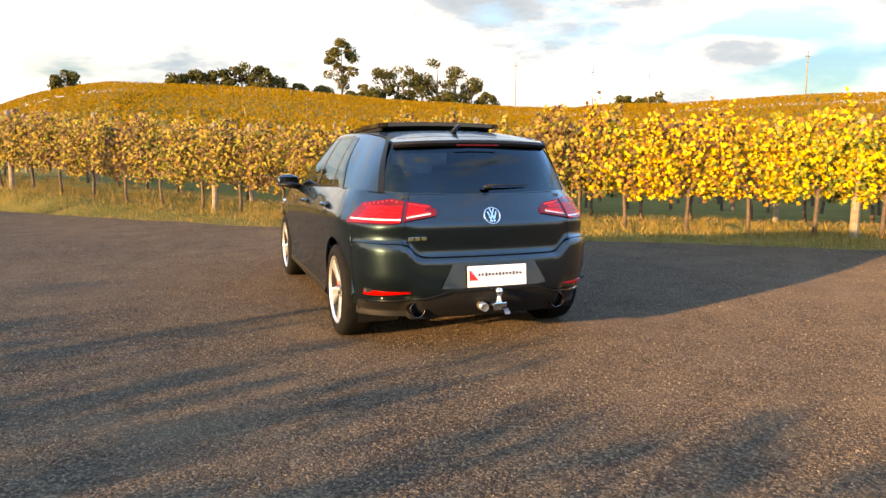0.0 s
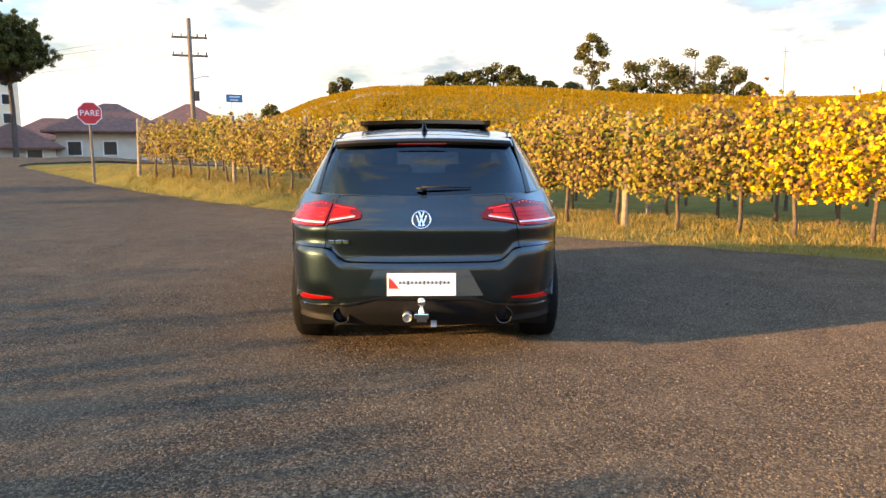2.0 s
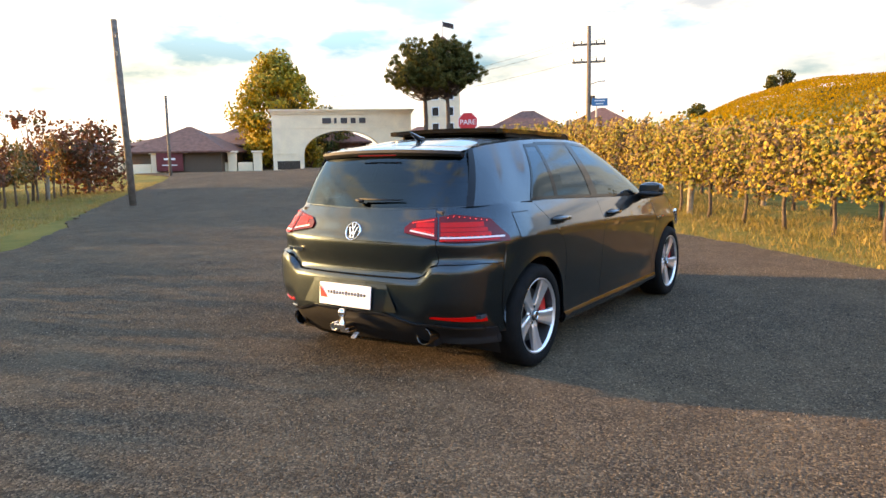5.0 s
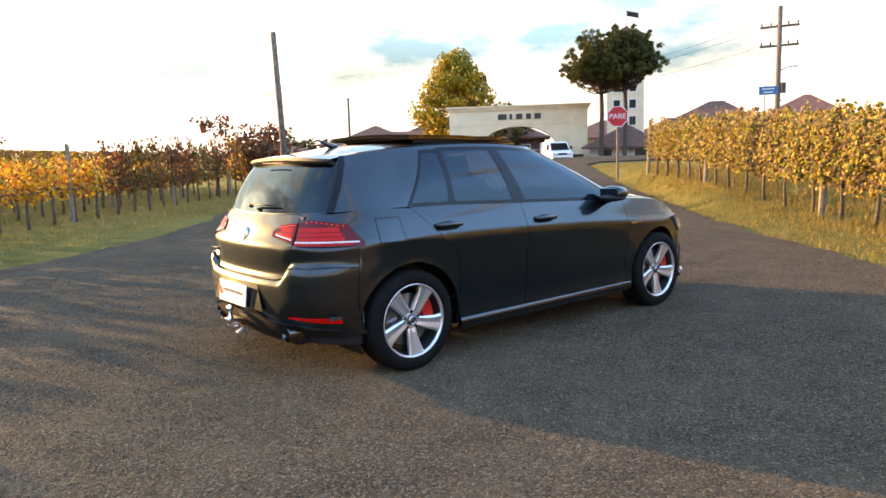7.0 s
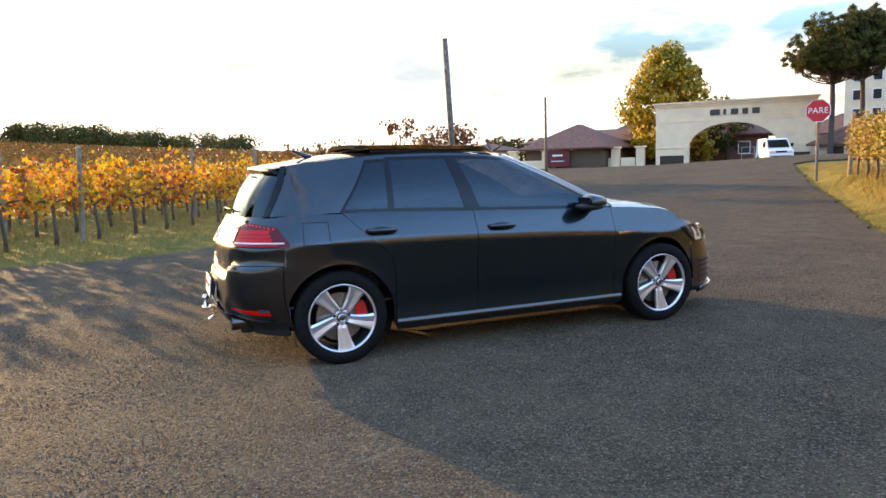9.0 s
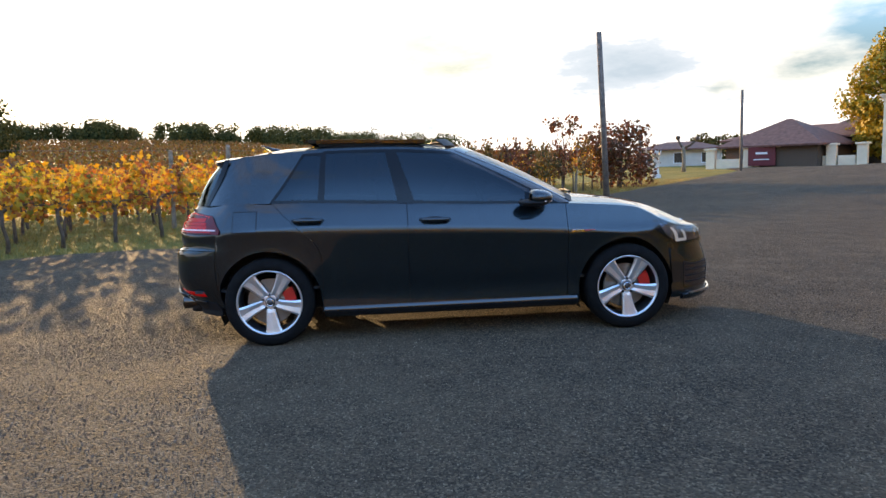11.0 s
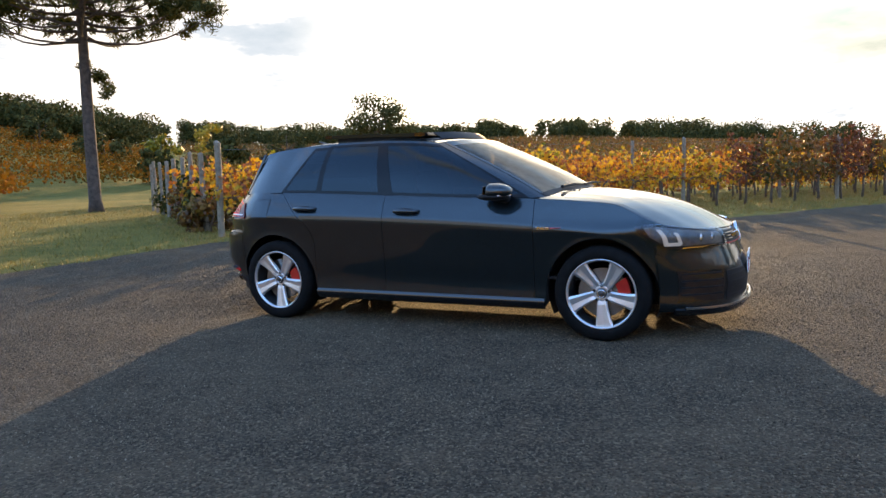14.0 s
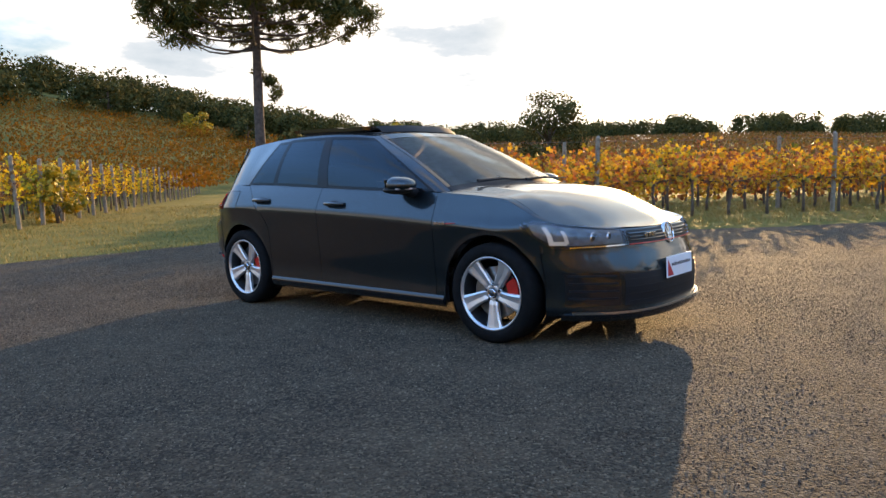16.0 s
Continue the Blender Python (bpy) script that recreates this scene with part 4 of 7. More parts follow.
for k, (x, y, h, w) in enumerate(((-8.3, -10.6, 1.1, 1.7), (-10.2, -12.8, 1.3, 2.0), (-12.6, -15.2, 1.5, 2.4), (-6.9, -9.3, 0.8, 1.4), (-13.8, -17.0, 1.6, 2.4))):
    broad_tree("verge_bush", x, y, h, w, VINE_DULL if k % 2 else TREE_GREEN, "weedy brown-green bush along the row ends", 160 + k, 14, 110, 0.10, 0.0)
broad_tree("young_tree", -23.4, 7.2, 3.4, 2.0, SHRUB_RED, "thin young tree with sparse reddish leaves", 123, 10, 26, 0.14, 0.35)
broad_tree("red_shrub", -25.6, 10.4, 2.7, 4.4, SHRUB_RED, "dark red shrub at the end of the vine row", 124, 26, 120, 0.14, 0.0)


# loose grit on the road near the walk
def make_grit():
    rng = np.random.default_rng(8)
    n = 380000
    p = np.stack([rng.normal(1.0, 3.4, n), rng.normal(-1.4, 4.0, n)], 1)
    p = p[inside_road(p[:, 0], p[:, 1])]
    lay = np.array([noise.noise(Vector((x * 0.9, y * 0.9, 7.0))) for x, y in p])
    p = p[lay + rng.uniform(-0.45, 0.45, len(p)) > -0.12]
    shape = np.array([(0.6, 0, 0), (-0.3, 0.5, 0), (-0.3, -0.5, 0), (0.05, 0.05, 0.72), (0.34, 0.5, 0.25)])
    tri = np.array([(0, 4, 3), (4, 1, 3), (1, 2, 3), (2, 0, 3)])
    at = np.concatenate([p, np.full((len(p), 1), -0.001)], 1)
    face = np.array((0.0, 0.0, 1.0)) + rng.normal(0, 0.12, (len(p), 3))
    v, t = scatter(rng, at, face, 0.005 + 0.013 * rng.beta(1, 5, len(p)), shape, tri)
    tagged(tri_object("grit", v, t, STONE), "loose stone chips scattered over the asphalt", "grit", kind="stuff")


make_grit()

# ---------------------------------------------------------------- the car
def paint_material():
    m, n = material("carbon_grey_metallic_paint")
    co = n.add("ShaderNodeTexCoord").outputs["Object"]
    flake = n.add("ShaderNodeTexVoronoi", {"Vector": co, "Scale": 900.0}).outputs["Color"]
    fl = n.add("ShaderNodeSeparateColor", {0: flake}).outputs[0]
    dirt = n.noise(co, 3.0, 5, 0.6)
    col = n.ramp(fl, [(0.0, (0.009, 0.016, 0.020)), (0.8, (0.016, 0.028, 0.035)), (1.0, (0.042, 0.068, 0.082))])
    col = n.mix(n.math("MULTIPLY", n.ramp(dirt, [(0.55, (0, 0, 0)), (0.8, (1, 1, 1))]), 0.08), col, (0.06, 0.055, 0.045))
    surface(n, n.add("ShaderNodeBsdfPrincipled", {"Base Color": col, "Metallic": 0.88, "Roughness": 0.36, "Specular IOR Level": 0.0, "Coat Weight": 1.0, "Coat Roughness": 0.008, "Coat IOR": 1.56}))
    return m


def glass_material(name, tint, ior=1.5, dust_or_haze=0.0, sheen=(1, 1, 1)):
    m, n = material(name)
    clear = n.add("ShaderNodeBsdfTransparent", {0: (*tint, 1)})
    gloss = n.add("ShaderNodeBsdfGlossy", {0: (*sheen, 1), "Roughness": 0.012})
    fres = n.add("ShaderNodeFresnel", {"IOR": ior})
    pane = n.add("ShaderNodeMixShader", {0: fres, 1: clear, 2: gloss})
    # pale film put in for the bright sky that the windscreen reflects
    if dust_or_haze:
        co = n.add("ShaderNodeTexCoord").outputs["Object"]
        haze_film = n.add("ShaderNodeBsdfTranslucent", {0: (0.8, 0.78, 0.72, 1)})
        pane = n.add("ShaderNodeMixShader", {0: n.math("MULTIPLY", n.noise(co, 6, 4), 2 * dust_or_haze), 1: pane, 2: haze_film})
    surface(n, pane)
    return m


PAINT = paint_material()
TINT = glass_material("tinted_glass", (0.05, 0.055, 0.06), 1.54, 0.0, (0.72, 0.90, 1.0))
SCREEN = glass_material("windscreen_glass", (0.50, 0.54, 0.54), 1.6, 0.34)
LENS = glass_material("clear_lens", (0.92, 0.92, 0.92), 1.5)
BLACK = plain("gloss_black_trim", (0.008, 0.008, 0.009), 0.05, coat=0.6, vary=0.2)
RUBBER = plain("tyre_rubber", (0.008, 0.008, 0.008), 0.8, vary=0.25, scale=20, bump=0.2, spec=0.12)
MATT = plain("matt_black_plastic", (0.009, 0.009, 0.010), 0.55, vary=0.2, scale=20, spec=0.3)
CHROME = plain("chrome", (0.75, 0.75, 0.76), 0.08, 1.0, vary=0.03)
ALLOY = plain("machined_alloy", (0.70, 0.71, 0.72), 0.34, 0.85, vary=0.05)
ALLOY_DARK = plain("dark_alloy", (0.10, 0.10, 0.105), 0.4, 0.8)
PILLAR = plain("black_pillar_trim", (0.006, 0.006, 0.007), 0.12, vary=0.2, spec=0.25)
MIRROR = plain("tinted_mirror_glass", (0.10, 0.11, 0.125), 0.04, 1.0, vary=0.02)
PIPE = plain("dark_chrome_tailpipe", (0.11, 0.105, 0.10), 0.18, 1.0, vary=0.1)
DISC = plain("brake_disc", (0.28, 0.27, 0.26), 0.35, 1.0, vary=0.2)
CALIPER = plain("red_caliper", (0.55, 0.015, 0.01), 0.35, coat=0.4)
TAIL_RED = plain("red_lamp_plastic", (0.36, 0.003, 0.003), 0.16, emit=(1.0, 0.010, 0.008), strength=0.05, bump=0.15, scale=70, spec=0.3)
TAIL_DARK = plain("dark_red_lamp_plastic", (0.12, 0.002, 0.003), 0.12, coat=0.15, spec=0.3)
TAIL_LED = plain("lit_red_lamp", (0.8, 0.03, 0.03), 0.2, emit=(1.0, 0.05, 0.04), strength=0.6)
TAIL_CLEAR = plain("clear_lamp_strip", (0.78, 0.60, 0.58), 0.08, coat=1.0)
INTERIOR = plain("dark_interior", (0.03, 0.03, 0.032), 0.8, vary=0.2)
SEAT_CLOTH = plain("dark_seat_cloth", (0.05, 0.05, 0.052), 0.9, vary=0.3, scale=60)
PLATE = plain("white_plate", (0.82, 0.82, 0.82), 0.35, vary=0.03)
INK = plain("dark_ink", (0.05, 0.045, 0.05), 0.5)
INK_RED = plain("red_ink", (0.6, 0.03, 0.03), 0.5)


def spline(points):
    """A smooth closed-ended path through 2D or 3D points, by index."""
    p = np.array(points, float)
    mirror0, mirror1 = p[1] * 1.0, p[-2] * 1.0
    mirror0[0], mirror1[0] = -mirror0[0], -mirror1[0]
    q = np.vstack([mirror0, p, mirror1])

    def f(u):
        u = min(max(u, 0.0), len(p) - 1.0)
        i = min(int(u), len(p) - 2)
        t = u - i
        a, b, c, d = q[i:i + 4]
        return 0.5 * ((2 * b) + (c - a) * t + (2 * a - 5 * b + 4 * c - d) * t * t + (3 * b - a - 3 * c + d) * t ** 3)
    return f


# the plan of the lower body, from the middle of the nose round the right side to the middle of the tail
PLAN = spline([(0, 2.185), (0.30, 2.165), (0.54, 2.09), (0.70, 1.96), (0.80, 1.78), (0.862, 1.50), (0.885, 1.15), (0.888, 0.6), (0.89, 0.0), (0.891, -0.6), (0.893, -1.1),
               (0.885, -1.45), (0.845, -1.72), (0.77, -1.90), (0.64, -2.00), (0.42, -2.055), (0.2, -2.08), (0, -2.085)])
PLAN_END = 17.0
NOSE = curve([(0.12, 0.13), (0.17, 0.06), (0.22, 0.01), (0.28, 0.015), (0.36, 0.010), (0.45, 0.018), (0.53, 0.042), (0.59, 0.064), (0.64, 0.078), (0.69, 0.095), (0.73, 0.135), (0.8, 0.20)])
TAIL = curve([(0.18, 0.16), (0.26, 0.08), (0.34, 0.02), (0.41, 0.0), (0.55, 0.004), (0.598, 0.010), (0.612, 0.024), (0.630, 0.050), (0.66, 0.054), (0.76, 0.043), (0.805, 0.040), (0.815, 0.042), (0.86, 0.068), (0.93, 0.105), (1.0, 0.15), (1.05, 0.18)])
FLANK = curve([(0.12, 0.80), (0.18, 0.84), (0.24, 0.868), (0.34, 0.862), (0.5, 0.876), (0.62, 0.885), (0.74, 0.8965), (0.797, 0.9025), (0.803, 0.9000), (0.85, 0.880), (0.93, 0.846), (1.0, 0.810), (1.06, 0.775)])
TAPER = curve([(0.3, 0.012), (0.62, 0.012), (0.80, 0.045), (0.95, 0.065), (1.03, 0.07)])
CREASE = curve([(-2.0, 0.84), (-1.07, 0.838), (0.17, 0.80), (0.79, 0.765), (1.5, 0.70), (1.8, 0.67)])
TOPLINE = curve([(-2.1, 1.0), (-1.8, 1.015), (-1.34, 1.022), (-0.38, 0.992), (0.32, 0.965), (0.82, 0.952), (1.2, 0.928), (1.43, 0.902), (1.6, 0.852), (1.75, 0.802), (1.9, 0.757), (2.05, 0.725), (2.2, 0.712)])
SILL = 0.215
ARCH = 0.372
WHEEL_Z = 0.315
AXLES = (1.3155, -1.3155)


def side(u, z):
    """A point of the lower body's skin on the right-hand side, and its crease taken into account."""
    x0, y0 = PLAN(u)
    wf, wr = float(smoothstep(1.25, 2.0, y0)), float(smoothstep(1.45, 1.98, -y0))
    lift = (0.80 - float(CREASE(y0))) * math.exp(-((z - 0.80) / 0.2) ** 2) * (1 - max(wf, wr))
    k = float(FLANK(z + lift)) / 0.90
    # flared wheel arches
    flare = 0.0
    for c in AXLES:
        d = math.hypot(y0 - c, z - WHEEL_Z)
        flare += 0.003 * math.exp(-((d - ARCH) / 0.018) ** 2)
        swell = math.exp(-((y0 - c) / 0.36) ** 2)
        flare += swell * (0.007 * min(max((0.80 - z) / 0.4, 0.0), 1.0) - 0.002)
    k *= 1 - wr * float(TAPER(z))
    x = x0 * k + flare * min(1, x0 / 0.6)
    # the bumper's ledge stands higher at the corners than under the tailgate
    rise = 0.085 * float(smoothstep(0.50, 0.58, x0)) * float(smoothstep(0.84, 0.72, z))
    y = y0 - wf * NOSE(z) + wr * TAIL(z - rise)
    return Vector((float(x), float(y), float(z)))


def normal_at(fn, u, v, du=0.02, dv=0.01):
    a, b = fn(u + du, v) - fn(u - du, v), fn(u, v + dv) - fn(u, v - dv)
    n = b.cross(a)
    if n.length < 1e-9:
        return Vector((1, 0, 0))
    n.normalize()
    return n


def u_of_y(y):
    lo, hi = 0.0, PLAN_END
    for _ in range(40):
        mid = (lo + hi) / 2
        if PLAN(mid)[1] > y:
            lo = mid
        else:
            hi = mid
    return lo


def u_of_x(x, front):
    lo, hi = (0.0, 4.0) if front else (12.0, PLAN_END)
    for _ in range(40):
        mid = (lo + hi) / 2
        inside = PLAN(mid)[0] < x
        if inside == front:
            lo = mid
        else:
            hi = mid
    return lo


def arch_low(y, rest):
    """The lower edge of the side at y: the wheel arch or the rest."""
    z = rest
    for c in AXLES:
        d = abs(y - c)
        if d < ARCH:
            z = max(z, WHEEL_Z + math.sqrt(ARCH * ARCH - d * d))
    return z


def sheet(name, grid, mat, parent, thick=0.012, label="", flip=False, normals=None, sharp=True):
    """A panel from a grid of points (rows of vectors), with its rim folded inwards."""
    rows, cols = len(grid), len(grid[0])
    bm = bmesh.new()
    vs = [[bm.verts.new(p) for p in row] for row in grid]
    for j in range(rows - 1):
        for i in range(cols - 1):
            q = (vs[j][i], vs[j][i + 1], vs[j + 1][i + 1], vs[j + 1][i])
            if len({tuple(round(c, 5) for c in v.co) for v in q}) < 3:
                continue
            bm.faces.new(q if flip else q[::-1])
    bm.normal_update()
    if thick:
        rim = [vs[0][i] for i in range(cols)] + [vs[j][-1] for j in range(1, rows)] + [vs[-1][i] for i in range(cols - 2, -1, -1)] + [vs[j][0] for j in range(rows - 2, 0, -1)]
        inner = []
        for v in rim:
            n = v.normal if v.normal.length > 0.5 else Vector((0, 0, 1))
            inner.append(bm.verts.new(v.co - n * thick))
        for k in range(len(rim)):
            a, b, c, d = rim[k], rim[(k + 1) % len(rim)], inner[(k + 1) % len(rim)], inner[k]
            if (a.co - b.co).length < 1e-5:
                continue
            try:
                f = bm.faces.new((a, b, c, d) if flip else (d, c, b, a))
            except ValueError:
                continue
            e = bm.edges.get((a, b))
            if e:
                e.smooth = False
    me = bpy.data.meshes.new(name)
    bm.to_mesh(me)
    bm.free()
    me.materials.append(mat)
    me.polygons.foreach_set("use_smooth", np.ones(len(me.polygons), bool))
    ob = new(name, me)
    ob.parent = parent
    if label:
        ob["label"] = label
    return ob


def patch(left, right, low, high, cols, rows, lift=0.0, crease=False, fn=side):
    """A grid on the skin. left, right: u by z; low, high: z by u."""
    grid = []
    for j in range(rows + 1):
        row = []
        for i in range(cols + 1):
            f = i / cols
            u = left(0.5) * (1 - f) + right(0.5) * f
            for _ in range(3):
                lo, hi = low(u), high(u)
                g = j / rows
                if crease:
                    c = float(CREASE(PLAN(u)[1]))
                    c = min(max(c, lo + 0.02), hi - 0.02)
                    z = lo + (c - lo) * g / 0.6 if g <= 0.6 else c + (hi - c) * (g - 0.6) / 0.4
                else:
                    z = lo + (hi - lo) * g
                u = left(z) * (1 - f) + right(z) * f
            p = fn(u, z)
            if lift:
                p = p + lift * normal_at(fn, u, z)
            row.append(p)
        grid.append(row)
    return grid


def flipped(grid):
    return [[Vector((-p.x, p.y, p.z)) for p in row] for row in grid]


def const(v):
    return lambda _: v


car = empty("car", 0, 0, 0)
tagged(car, "dark grey metallic five-door hatchback parked on the asphalt, roof open", "car")
GAP = 0.002


def both(name, grid, mat, thick=0.012, label=""):
    """The same panel on the right and, mirrored, on the left."""
    a = sheet(name, grid, mat, car, thick, label)
    b = sheet(name, flipped(grid), mat, car, thick, label, flip=True)
    return a, b


def whole(name, grid_right, mat, thick=0.012, label=""):
    """A panel across the middle: the right half's grid, whose first column lies on the middle line."""
    full = [[Vector((-p.x, p.y, p.z)) for p in row[:0:-1]] + [Vector((0, row[0].y, row[0].z))] + list(row[1:]) for row in grid_right]
    return sheet(name, full, mat, car, thick, label)


def yu(y):
    return u_of_y(y)


def uf(z_y):
    """u along a line of y by z."""
    f = curve(z_y)
    return lambda z: u_of_y(float(f(z)))


low_side = lambda u: arch_low(PLAN(u)[1], SILL)
top_side = lambda u: float(TOPLINE(PLAN(u)[1])) - 0.002

# doors, wings and quarters
both("front_door", patch(const(yu(0.86 - GAP)), const(yu(-0.31 + GAP)), const(SILL + 0.05), top_side, 22, 20, crease=True), PAINT)
both("rear_door", patch(const(yu(-0.31 - GAP)), uf([(0.2, -0.930), (0.62, -0.93), (0.72, -0.965), (0.85, -1.10), (1.02, -1.27)]), const(SILL + 0.05), top_side, 18, 20, crease=True), PAINT)


def wing_grid(y0, y1, low_rest, lift=0.0):
    """A panel with a wheel arch: its columns are dense round the opening."""
    ys = set(np.linspace(y0, y1, 22))
    for c in AXLES:
        if min(y0, y1) < c < max(y0, y1):
            for k in range(41):
                ys.add(c + ARCH * math.cos(math.pi * k / 40))
            ys.update((c + ARCH + 0.001, c - ARCH - 0.001))
    ys = sorted((y for y in ys if min(y0, y1) - 1e-6 <= y <= max(y0, y1) + 1e-6), reverse=True)
    grid = []
    for j in range(21):
        row = []
        for y in ys:
            u = u_of_y(y)
            lo, hi = arch_low(y, low_rest(y)), float(TOPLINE(y)) - 0.002
            c = min(max(float(CREASE(y)), lo + 0.03), hi - 0.02)
            g = j / 20
            z = lo + (c - lo) * g / 0.6 if g <= 0.6 else c + (hi - c) * (g - 0.6) / 0.4
            row.append(side(u, z))
        grid.append(row)
    return grid


both("front_wing", wing_grid(1.72, 0.86 + GAP, lambda y: SILL if y < 1.4 else WHEEL_Z if y < 1.6876 else 0.578), PAINT)
bumper_top = lambda u: float(np.interp(PLAN(u)[0], [0, 0.46, 0.50, 0.56, 0.62, 0.8, 0.9], [0.612, 0.612, 0.622, 0.685, 0.697, 0.700, 0.690]))
REAR_CUT = curve([(0.2, -0.930), (0.62, -0.93), (0.72, -0.965), (0.85, -1.10), (1.02, -1.27)])


def quarter_grid():
    c = AXLES[1]
    ys = [-0.934] + [c + (ARCH + 0.0005) * math.cos(math.pi * k / 40) for k in range(41)] + list(np.linspace(-1.695, -1.80, 4))
    us = [u_of_y(y) for y in ys] + list(np.linspace(u_of_y(-1.80), u_of_x(0.60, False), 12)[1:])
    grid = []
    for j in range(21):
        row = []
        for k, u in enumerate(us):
            y = PLAN(u)[1]
            lo = SILL + 0.05 if k == 0 else max(arch_low(y, 0.30), WHEEL_Z) if y > -1.6879 else bumper_top(u) + 0.004
            hi = float(TOPLINE(y)) + (-0.002 if y > -1.2 else 0.004)
            cr = min(max(float(CREASE(y)), lo + 0.03), hi - 0.02)
            g = j / 20
            z = lo + (cr - lo) * g / 0.6 if g <= 0.6 else cr + (hi - cr) * (g - 0.6) / 0.4
            f = max(0.0, 1 - (-0.934 - y) / 0.70)
            cut = (float(REAR_CUT(z)) + 0.930) * f
            row.append(side(u_of_y(y + cut) if f > 0 else u, z))
        grid.append(row)
    return grid


both("rear_quarter", quarter_grid(), PAINT)

# nose
uN = yu(1.689)
bump_top = lambda u: float(np.interp(PLAN(u)[0], [0, 0.45, 0.6, 0.82], [0.612, 0.604, 0.578, 0.575]))
bumper_front = whole("front_bumper", patch(const(0.0), const(uN), const(0.20), bump_top, 40, 18), PAINT, 0.02)
band = lambda a, b, z0, z1, c, r, lift, fn=side: patch(const(a), const(b), const(z0), const(z1), c, r, lift, fn=fn)
whole("lower_grille", band(0.0, u_of_x(0.56, True), 0.265, 0.455, 26, 8, 0.003), MATT, 0.01, "black lower air intake")
both("fog_surround", band(u_of_x(0.585, True), yu(1.80), 0.27, 0.47, 10, 8, 0.003), BLACK, 0.01, "black side intake")
for z in (0.31, 0.355, 0.40, 0.445):
    both("fin", band(u_of_x(0.60, True), yu(1.82), z, z + 0.010, 10, 2, 0.006), MATT, 0.004)
for k in range(4):
    z = 0.285 + k * 0.043
    whole("grille_bar", band(0.0, u_of_x(0.55, True), z, z + 0.009, 24, 1, 0.005), MATT, 0.004)
whole("splitter", band(0.0, yu(1.78), 0.195, 0.225, 36, 3, 0.022), BLACK, 0.02, "gloss front lip spoiler")
whole("lip_strip", band(0.0, yu(1.84), 0.226, 0.238, 36, 2, 0.020), CHROME, 0.01, "bright strip along the lip")
grille = whole("grille", patch(const(0.0), const(u_of_x(0.47, True)), const(0.618), const(0.705), 22, 6, 0.004), MATT, 0.012, "black radiator grille")
for z in (0.645, 0.664, 0.683):
    whole("grille_bar", band(0.0, u_of_x(0.45, True), z, z + 0.006, 20, 1, 0.010), BLACK, 0.008)
whole("grille_strip", band(0.0, u_of_x(0.46, True), 0.620, 0.626, 20, 1, 0.012), CALIPER, 0.008, "thin red strip")

# headlamps
LAMP_SILVER = plain("headlamp_reflector_silver", (0.13, 0.135, 0.145), 0.30, 0.8, vary=0.35, scale=22, bump=0.4)
LAMP_WHITE = plain("white_light_guide", (0.42, 0.43, 0.45), 0.25, emit=(1.0, 1.0, 1.0), strength=0.08)
hl_low = lambda u: float(np.interp(PLAN(u)[1], [1.60, 1.68, 1.77, 1.86, 2.2], [0.735, 0.668, 0.618, 0.606, 0.618]))
hl_high = lambda u: float(np.interp(PLAN(u)[1], [1.60, 1.70, 1.80, 1.95, 2.2], [0.752, 0.770, 0.770, 0.745, 0.708]))
uA, uB = u_of_x(0.475, True), yu(1.605)
both("headlamp_housing", patch(const(uA), const(uB), hl_low, hl_high, 24, 8, 0.002), MATT, 0.012, "dark headlamp housing")
both("headlamp_reflector", patch(const(uA + 0.12), const(uB - 0.25), lambda u: hl_low(u) + 0.022, lambda u: hl_high(u) - 0.016, 20, 6, 0.006), LAMP_SILVER, 0.004, "silver lamp reflector")
for x, r in ((0.575, 0.022), (0.655, 0.025)):
    u = u_of_x(x, True)
    c, nrm = side(u, 0.676), normal_at(side, u, 0.676)
    for k in (-1, 1):
        at = Vector((c.x * k, c.y, c.z)) - Vector((nrm.x * k, nrm.y, nrm.z)) * 0.004
        bm = bmesh.new()
        bmesh.ops.create_uvsphere(bm, u_segments=20, v_segments=10, radius=1.0, matrix=Matrix.Translation(at) @ Matrix.Diagonal((r, 0.012, r, 1)))
        part("lamp_lens", bm, BLACK, car, "round dark projector lens", smooth=True)
        bm = bmesh.new()
        lathe(bm, [(-0.004, r + 0.001), (0.004, r + 0.002), (0.004, r + 0.006), (-0.004, r + 0.008)], 24, "Y", at)
        part("projector", bm, CHROME, car, "chrome projector ring", smooth=True)
for ua, ub, za, zb in ((3.93, 4.07, 0.650, 0.738), (3.55, 4.07, 0.632, 0.654), (3.48, 3.60, 0.640, 0.712)):
    both("daytime_light", patch(const(ua), const(ub), const(za), const(zb), 4, 4, 0.012), LAMP_WHITE, 0.006, "white U-shaped light guide")
both("headlamp_strip", patch(const(uA + 0.1), const(3.5), lambda u: hl_low(u) + 0.006, lambda u: hl_low(u) + 0.013, 16, 1, 0.008), CHROME, 0.004)
both("headlamp_cover", patch(const(uA), const(uB), hl_low, hl_high, 24, 8, 0.019), LENS, 0.016, "clear headlamp cover")

# bonnet
HOOD_MID = curve([(0.88, 1.012), (1.0, 1.002), (1.2, 0.985), (1.43, 0.955), (1.63, 0.912), (1.79, 0.858), (1.92, 0.797), (2.02, 0.742), (2.08, 0.712)])


uC = yu(1.74)


def wing_edge(u):
    return side(u, float(TOPLINE(PLAN(u)[1])))


EDGE = [wing_edge(u) for u in np.linspace(0.0, yu(0.84), 60)]
EDGE_Z = curve(sorted((p.y, p.z) for p in EDGE))


